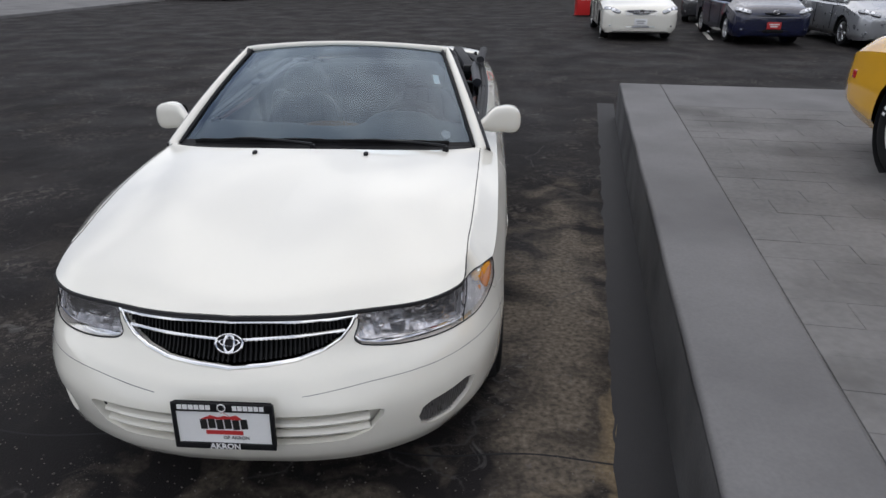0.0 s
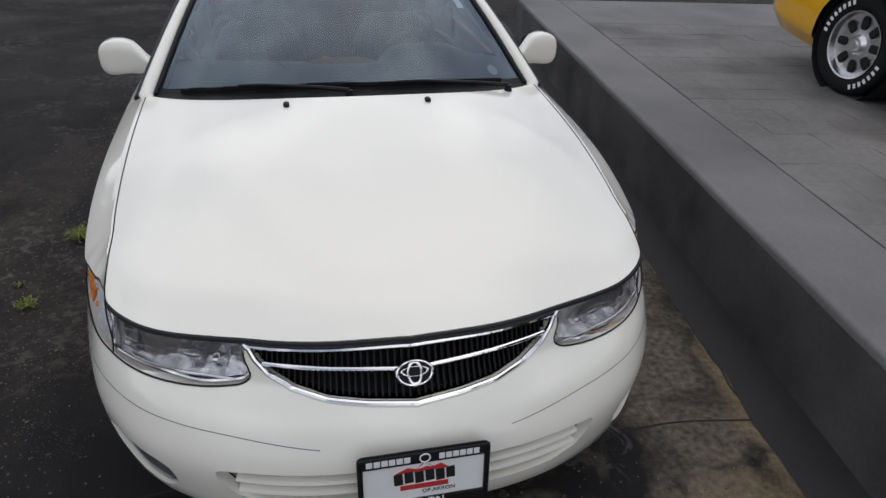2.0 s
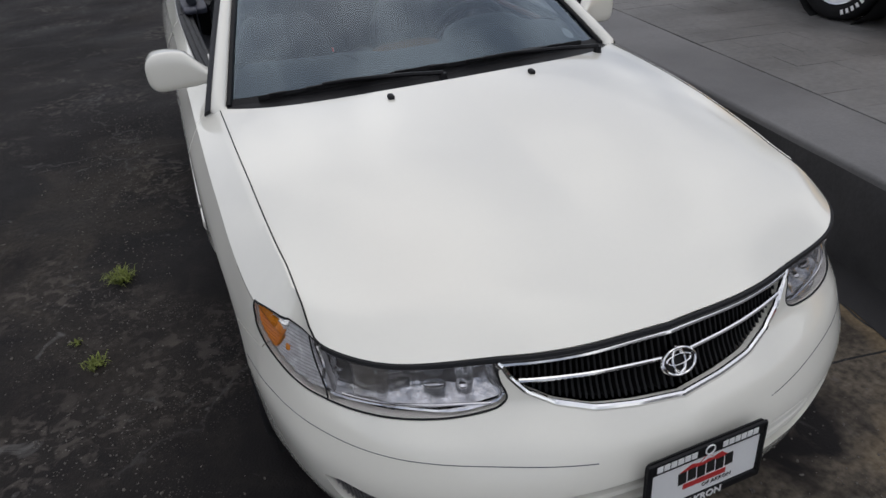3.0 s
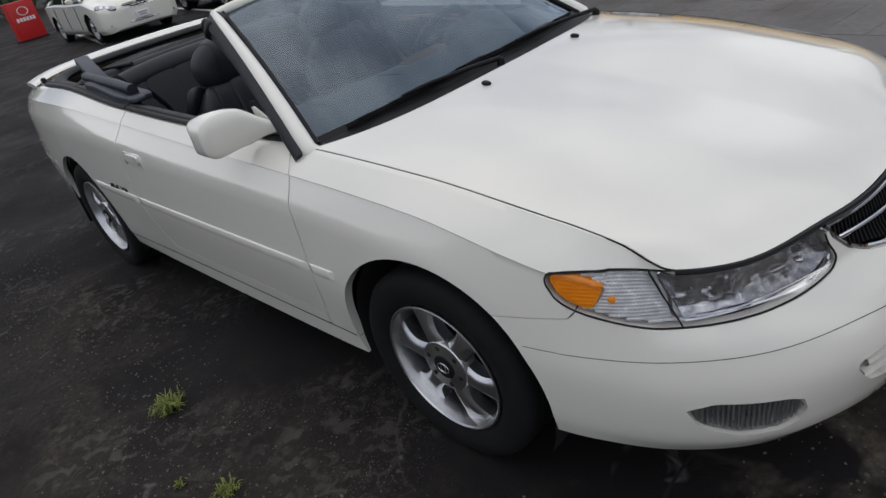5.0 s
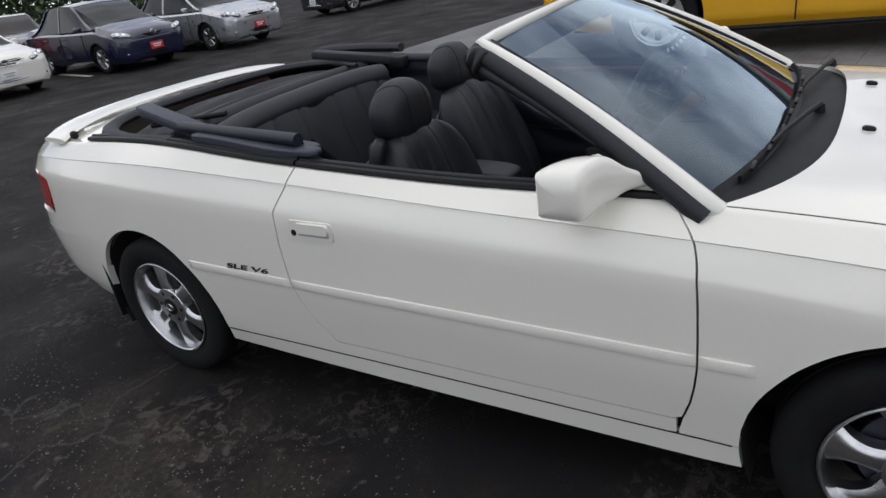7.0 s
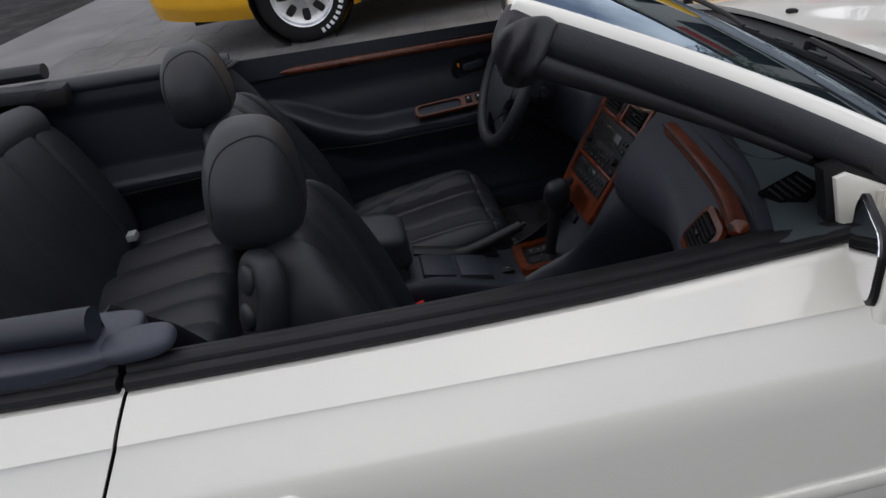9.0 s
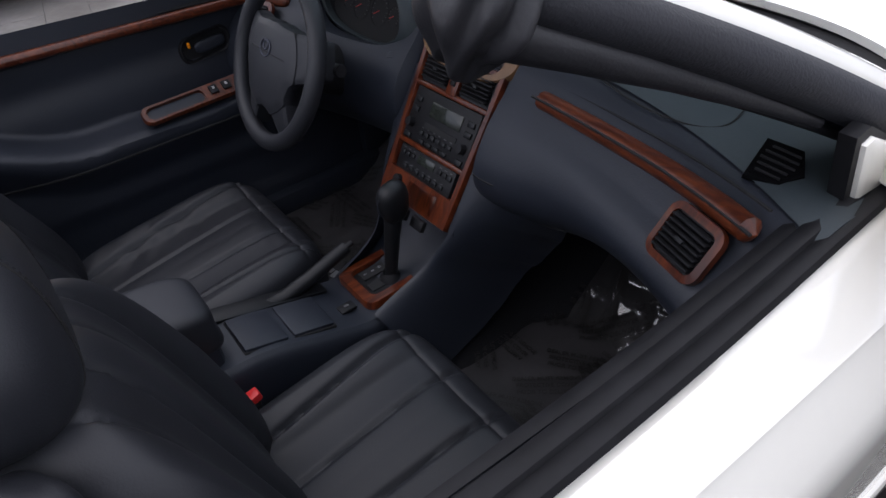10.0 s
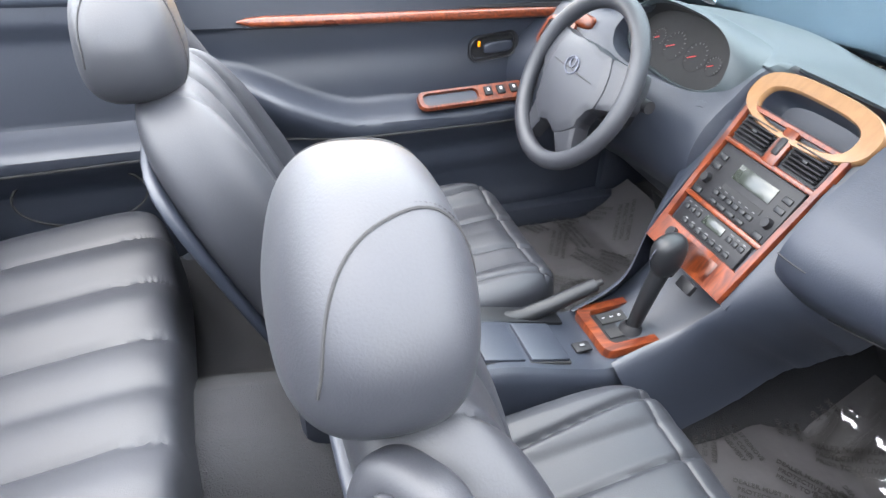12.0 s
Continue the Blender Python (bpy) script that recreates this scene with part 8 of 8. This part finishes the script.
        # lamp units hug the corner of the nose
        ml = Matrix.Translation((sg * hw * (lamp[0] + lamp[1]) / 2, 0.135, lamp[2] + 0.085)) @ Matrix.Rotation(radians(34) * sg, 4, "Z") @ Matrix.Rotation(radians(-12 * sg), 4, "Y") @ Matrix.Rotation(radians(-28), 4, "X")
        hl = part("headlamp", soft((hw * (lamp[1] - lamp[0]) * 1.15, 0.16, 0.13), 10, 3.0, m=ml), M_LAMP, e, "clear headlamp")
        for t in (-0.06, 0.06):
            part("lamp_bowl", soft((0.09, 0.04, 0.08), 6, 2.2, m=ml @ Matrix.Translation((t, -0.072, 0))), M_CHROME, hl)
        part("fog_lamp", soft((0.14, 0.04, 0.06), 6, 2.6, m=Matrix.Translation((sg * hw * 0.74, 0.035, 0.36))), M_LAMP, e)
    for k in range(slats):
        z = lamp[2] + 0.0 + k * 0.042
        part("grille_bar", tube([(x, -0.030 + 0.05 * (abs(x) / 0.5) ** 2 + 0.004 * k, z) for x in np.linspace(-0.40, 0.40, 15)], 0.011, 6, 0.7), M_CHROME if slats > 1 else M_BLACK, e)
    part("grille_dark", soft((0.76 if slats > 1 else 0.5, 0.05, 0.13 if slats > 1 else 0.05), 8, 4, lambda u, v, w, co: Vector((co.x, co.y + 0.04 * u * u, co.z)), Matrix.Translation((0, 0.002, lamp[2] + 0.045))), M_BLACK, e)
    part("lower_grille", soft((1.05, 0.05, 0.05 if slats > 1 else 0.11), 8, 4, lambda u, v, w, co: Vector((co.x, co.y + 0.05 * u * u, co.z)), Matrix.Translation((0, 0.002, 0.34))), lower, e)
    part("lower_bar", tube([(x, -0.030 + 0.06 * (abs(x) / 0.55) ** 2, 0.34) for x in np.linspace(-0.50, 0.50, 13)], 0.010, 6), M_CHROME if lower == M_BLACK and slats > 1 else M_BLACK, e)
    part("emblem", moved(ring((0, -0.034, 0), (0, 1, 0), 0.062, 0.010, 24, 6), Matrix.Translation((0, 0.0, lamp[2] + 0.075)) @ Matrix.Diagonal((1, 1, 0.72, 1))), M_CHROME, e)
    pl = part("front_plate", box((0, -0.036, 0.450), (0.31, 0.015, 0.155), 0.004), plate_mat, e)
    for k in range(2):
        part("print_bar", box((0, -0.0445, 0.475 - k * 0.045), (0.22 - 0.06 * k, 0.002, 0.025)), M_WHITEPRINT if plate_mat != M_WHITEPRINT else M_GREY, pl, smooth=0)
    return e


# noses point towards the lot's aisle
parked_car("sedan_car", pose(4.58, 14.50, 0, 0, 0, -4), M_WHITE, "white four-door saloon with a barred chrome grille parked nose out", 4.9, 1.84, 1.47, 0.74, 1.15, 2.0, 3.3, 1.04, (0.52, 0.96, 0.62, 0.03), M_WHITEPRINT)
parked_car("hatchback_car", pose(7.38, 13.58, 0, 0, 0, -4), M_NAVY, "navy blue five-door hatchback with a red dealer plate parked nose out", 4.45, 1.74, 1.49, 0.78, 0.95, 1.9, 2.9, 1.10, (0.58, 0.97, 0.66, 0.06), M_REDPRINT, True, 1)
parked_car("compact_car", pose(9.75, 12.75, 0, 0, 0, -4), M_SILVER, "silver compact saloon with a black lower grille and red dealer plate", 4.6, 1.78, 1.46, 0.76, 1.05, 1.95, 3.1, 1.05, (0.52, 0.97, 0.66, 0.05), M_REDPRINT, False, 1)
parked_car("dark_car", pose(14.6, 15.2, 0, 0, 0, -103), M_CHARCOAL, "charcoal saloon parked side on at the far end", 4.7, 1.80, 1.46, 0.74, 1.15, 2.0, 3.2, 1.04, (0.52, 0.96, 0.62, 0.03), M_WHITEPRINT)
parked_car("dark_car", pose(7.9, 20.0, 0, 0, 0, -20), M_CHARCOAL, "charcoal saloon parked behind the white saloon", 4.7, 1.80, 1.46, 0.74, 1.15, 2.0, 3.2, 1.04, (0.52, 0.96, 0.62, 0.03), M_WHITEPRINT)
parked_car("dark_car", pose(10.6, 19.0, 0, 0, 0, -20), M_CHARCOAL, "charcoal saloon parked in the row behind", 4.7, 1.80, 1.46, 0.74, 1.15, 2.0, 3.2, 1.04, (0.52, 0.96, 0.62, 0.03), M_WHITEPRINT)
parked_car("dark_car", pose(-12.2, 35.0, 0, 0, 0, 75), M_SILVER, "silver saloon parked at the lot's far edge", 4.7, 1.80, 1.46, 0.74, 1.15, 2.0, 3.2, 1.04, (0.52, 0.96, 0.62, 0.03), M_WHITEPRINT)

# ---- yellow sports car on the platform ----
ye = group_at("sports_car", pose(4.33, 2.78, PH, 0, 0, 180), "yellow two-door sports car with slotted alloy wheels on the concrete platform", "car")
# its tail is the end at local y = 0
prof = [(0.0, 0.60, 0.36, 0.60, 0.70), (0.05, 0.74, 0.32, 0.66, 0.78), (0.30, 0.84, 0.27, 0.76, 0.86), (0.75, 0.88, 0.22, 0.80, 0.90), (1.08, 0.89, 0.20, 0.82, 0.92), (1.7, 0.84, 0.19, 0.76, 0.88), (2.6, 0.83, 0.18, 0.74, 0.84),
        (3.45, 0.88, 0.19, 0.78, 0.86), (4.1, 0.86, 0.24, 0.66, 0.74), (4.6, 0.74, 0.30, 0.54, 0.58), (4.7, 0.60, 0.36, 0.48, 0.52)]
b = trim_wells(car_body(4.7, 1.78, prof, 0.5), [(1.08, 0.33), (3.55, 0.33)], 0.37)
part("body", b, M_YELLOW, ye)
part("underside", box((0, 2.35, 0.36), (1.1, 4.2, 0.30)), M_LINER, ye, smooth=0)
part("glass_house", soft((1.25, 1.75, 0.62), 14, 3.0, lambda u, v, w, co: Vector((co.x * (1 - 0.18 * max(0, w)), co.y, co.z)), Matrix.Translation((0, 2.05, 0.86))), M_DARKGLASS, ye)
part("roof", soft((1.08, 0.95, 0.10), 10, 3.5, m=Matrix.Translation((0, 1.95, 1.165))), M_YELLOW, ye)
for sg in (-1, 1):
    for y in (1.08, 3.55):
        simple_wheel(ye, sg * 0.75, y, 0.33, 0.33, sg, 8, True, True)
        part("wheel_well", lathe([(0.37, -0.22), (0.37, 0.08)] if sg > 0 else [(0.37, -0.08), (0.37, 0.22)], 28, Matrix.Translation((sg * 0.76, y, 0.33))), M_LINER, ye)
    part("side_marker", box((sg * 0.836, 0.33, 0.575), (0.03, 0.045, 0.06), 0.006), M_RED, ye, "dark red side marker")
    part("sill_line", tube([(sg * 0.845, y, 0.215) for y in (1.48, 2.3, 3.15)], 0.02, 6), M_BLACK, ye)
    part("door_gap", tube([(sg * 0.846, 2.1, z) for z in (0.25, 0.5, 0.72)], 0.006, 5), M_LINER, ye)
    part("tail_lamp", rod((sg * 0.35, -0.03, 0.60), (sg * 0.35, 0.03, 0.60), 0.07, seg=20), M_RED, ye)


# ---- showroom and trees past the platform, which the windscreen mirrors ----
hall = group_at("showroom", pose(19, -12, 0, 0, 0, -10), "cream showroom with red fascia bands beyond the platform", "building")
part("wall", slab(0, 8, -14, 14, 0, 4.6, 0.03), M_STUCCO, hall)
part("roof", slab(-0.3, 8.3, -14.3, 14.3, 4.6, 4.9, 0.03), M_PAD, hall)
for y in (-9.5, -3.2, 3.1, 9.4):
    part("fascia_band", slab(-0.08, -0.01, y - 1.5, y + 1.5, 3.4, 4.1, 0.01), M_REDSIGN, hall, "red fascia band")
    w = part("window", slab(-0.03, -0.005, y - 2.2, y + 2.2, 0.4, 2.9, 0), M_DARKGLASS, hall, smooth=0)
    for k in (-2.2, -0.75, 0.75, 2.2):
        part("window_post", slab(-0.07, -0.01, y + k - 0.04, y + k + 0.04, 0.35, 2.95, 0.005), M_PAD, w)


def tree_belt(p, q, depth, h, n, seed):
    """Far belt of shrubs: thousands of leaf flakes over a lumpy mass."""
    r = random.Random(seed)
    b = bmesh.new()
    p, q = Vector(p), Vector(q)
    for _ in range(n):
        t = r.random()
        lump = 0.55 + 0.45 * abs(noise.noise((t * 23, seed, 0))) + 0.25 * noise.noise((t * 71, seed, 3))
        z = h * lump * r.random() ** 0.6
        c = p.lerp(q, t) + Vector((r.gauss(0, 0.3), r.gauss(0, depth * 0.3), z))
        s = r.uniform(0.10, 0.26)
        u = Vector((r.gauss(0, 1), r.gauss(0, 1), r.gauss(0, 1))).normalized() * s
        w = u.orthogonal().normalized() * s * 0.7
        b.faces.new([b.verts.new(c + k) for k in (-u - w, u - w, u + w, -u + w)])
    return tagged(part("tree_belt", b, M_LEAF, smooth=0), "belt of dull green shrubs and trees far behind the lot", "trees", kind="stuff")


tree_belt((-70, 46, 0), (60, 52, 0), 3.0, 9.0, 60000, 3)
tree_belt((-60, 40, 0), (-64, -40, 0), 3.0, 5.0, 14000, 5)
tree_belt((48, 48, 0), (52, 8, 0), 3.0, 5.0, 8000, 6)


def tree(x, y, h, r, seed):
    q = random.Random(seed)
    t = group_at("tree", pose(x, y, 0), "broad leafy green tree beyond the lot", "tree", "trees round the lot")
    part("trunk", tube([(0, 0, -0.1), (0.05, 0.02, h * 0.25), (0.0, 0.1, h * 0.5), (0.1, 0.05, h * 0.8)], lambda k: 0.16 * (1 - 0.8 * k) + 0.02, 8), M_BARK, t)
    for k in range(6):
        a = k * 1.05 + q.uniform(-0.3, 0.3)
        z0 = h * q.uniform(0.3, 0.55)
        part("limb", tube([(0, 0.05, z0), (math.cos(a) * r * 0.4, math.sin(a) * r * 0.4, z0 + h * 0.15), (math.cos(a) * r * 0.8, math.sin(a) * r * 0.8, z0 + h * 0.24)], lambda k: 0.06 * (1 - 0.8 * k) + 0.008, 6), M_BARK, t)
    b = bmesh.new()
    for _ in range(2600):
        d = Vector((q.gauss(0, 1), q.gauss(0, 1), q.gauss(0, 1))).normalized() * (q.random() ** 0.4)
        n = noise.noise(d * 2.2 + Vector((seed, 0, 0)))
        c = Vector((d.x * r, d.y * r, h * 0.62 + d.z * h * 0.36)) * 1.0
        if n < -0.18:
            continue
        s = q.uniform(0.07, 0.16)
        u = Vector((q.gauss(0, 1), q.gauss(0, 1), q.gauss(0, 1))).normalized()
        w = u.orthogonal().normalized()
        b.faces.new([b.verts.new(c + u * s), b.verts.new(c + w * s * 0.5), b.verts.new(c - u * s), b.verts.new(c - w * s * 0.5)])
    part("crown", b, M_LEAF, t, smooth=0)


for x, y, h, r, sd in ((14.5, -16, 7.5, 2.8, 1), (12.0, -24, 8.5, 3.2, 2), (15.5, 8.0, 6.5, 2.4, 3)):
    tree(x, y, h, r, sd)
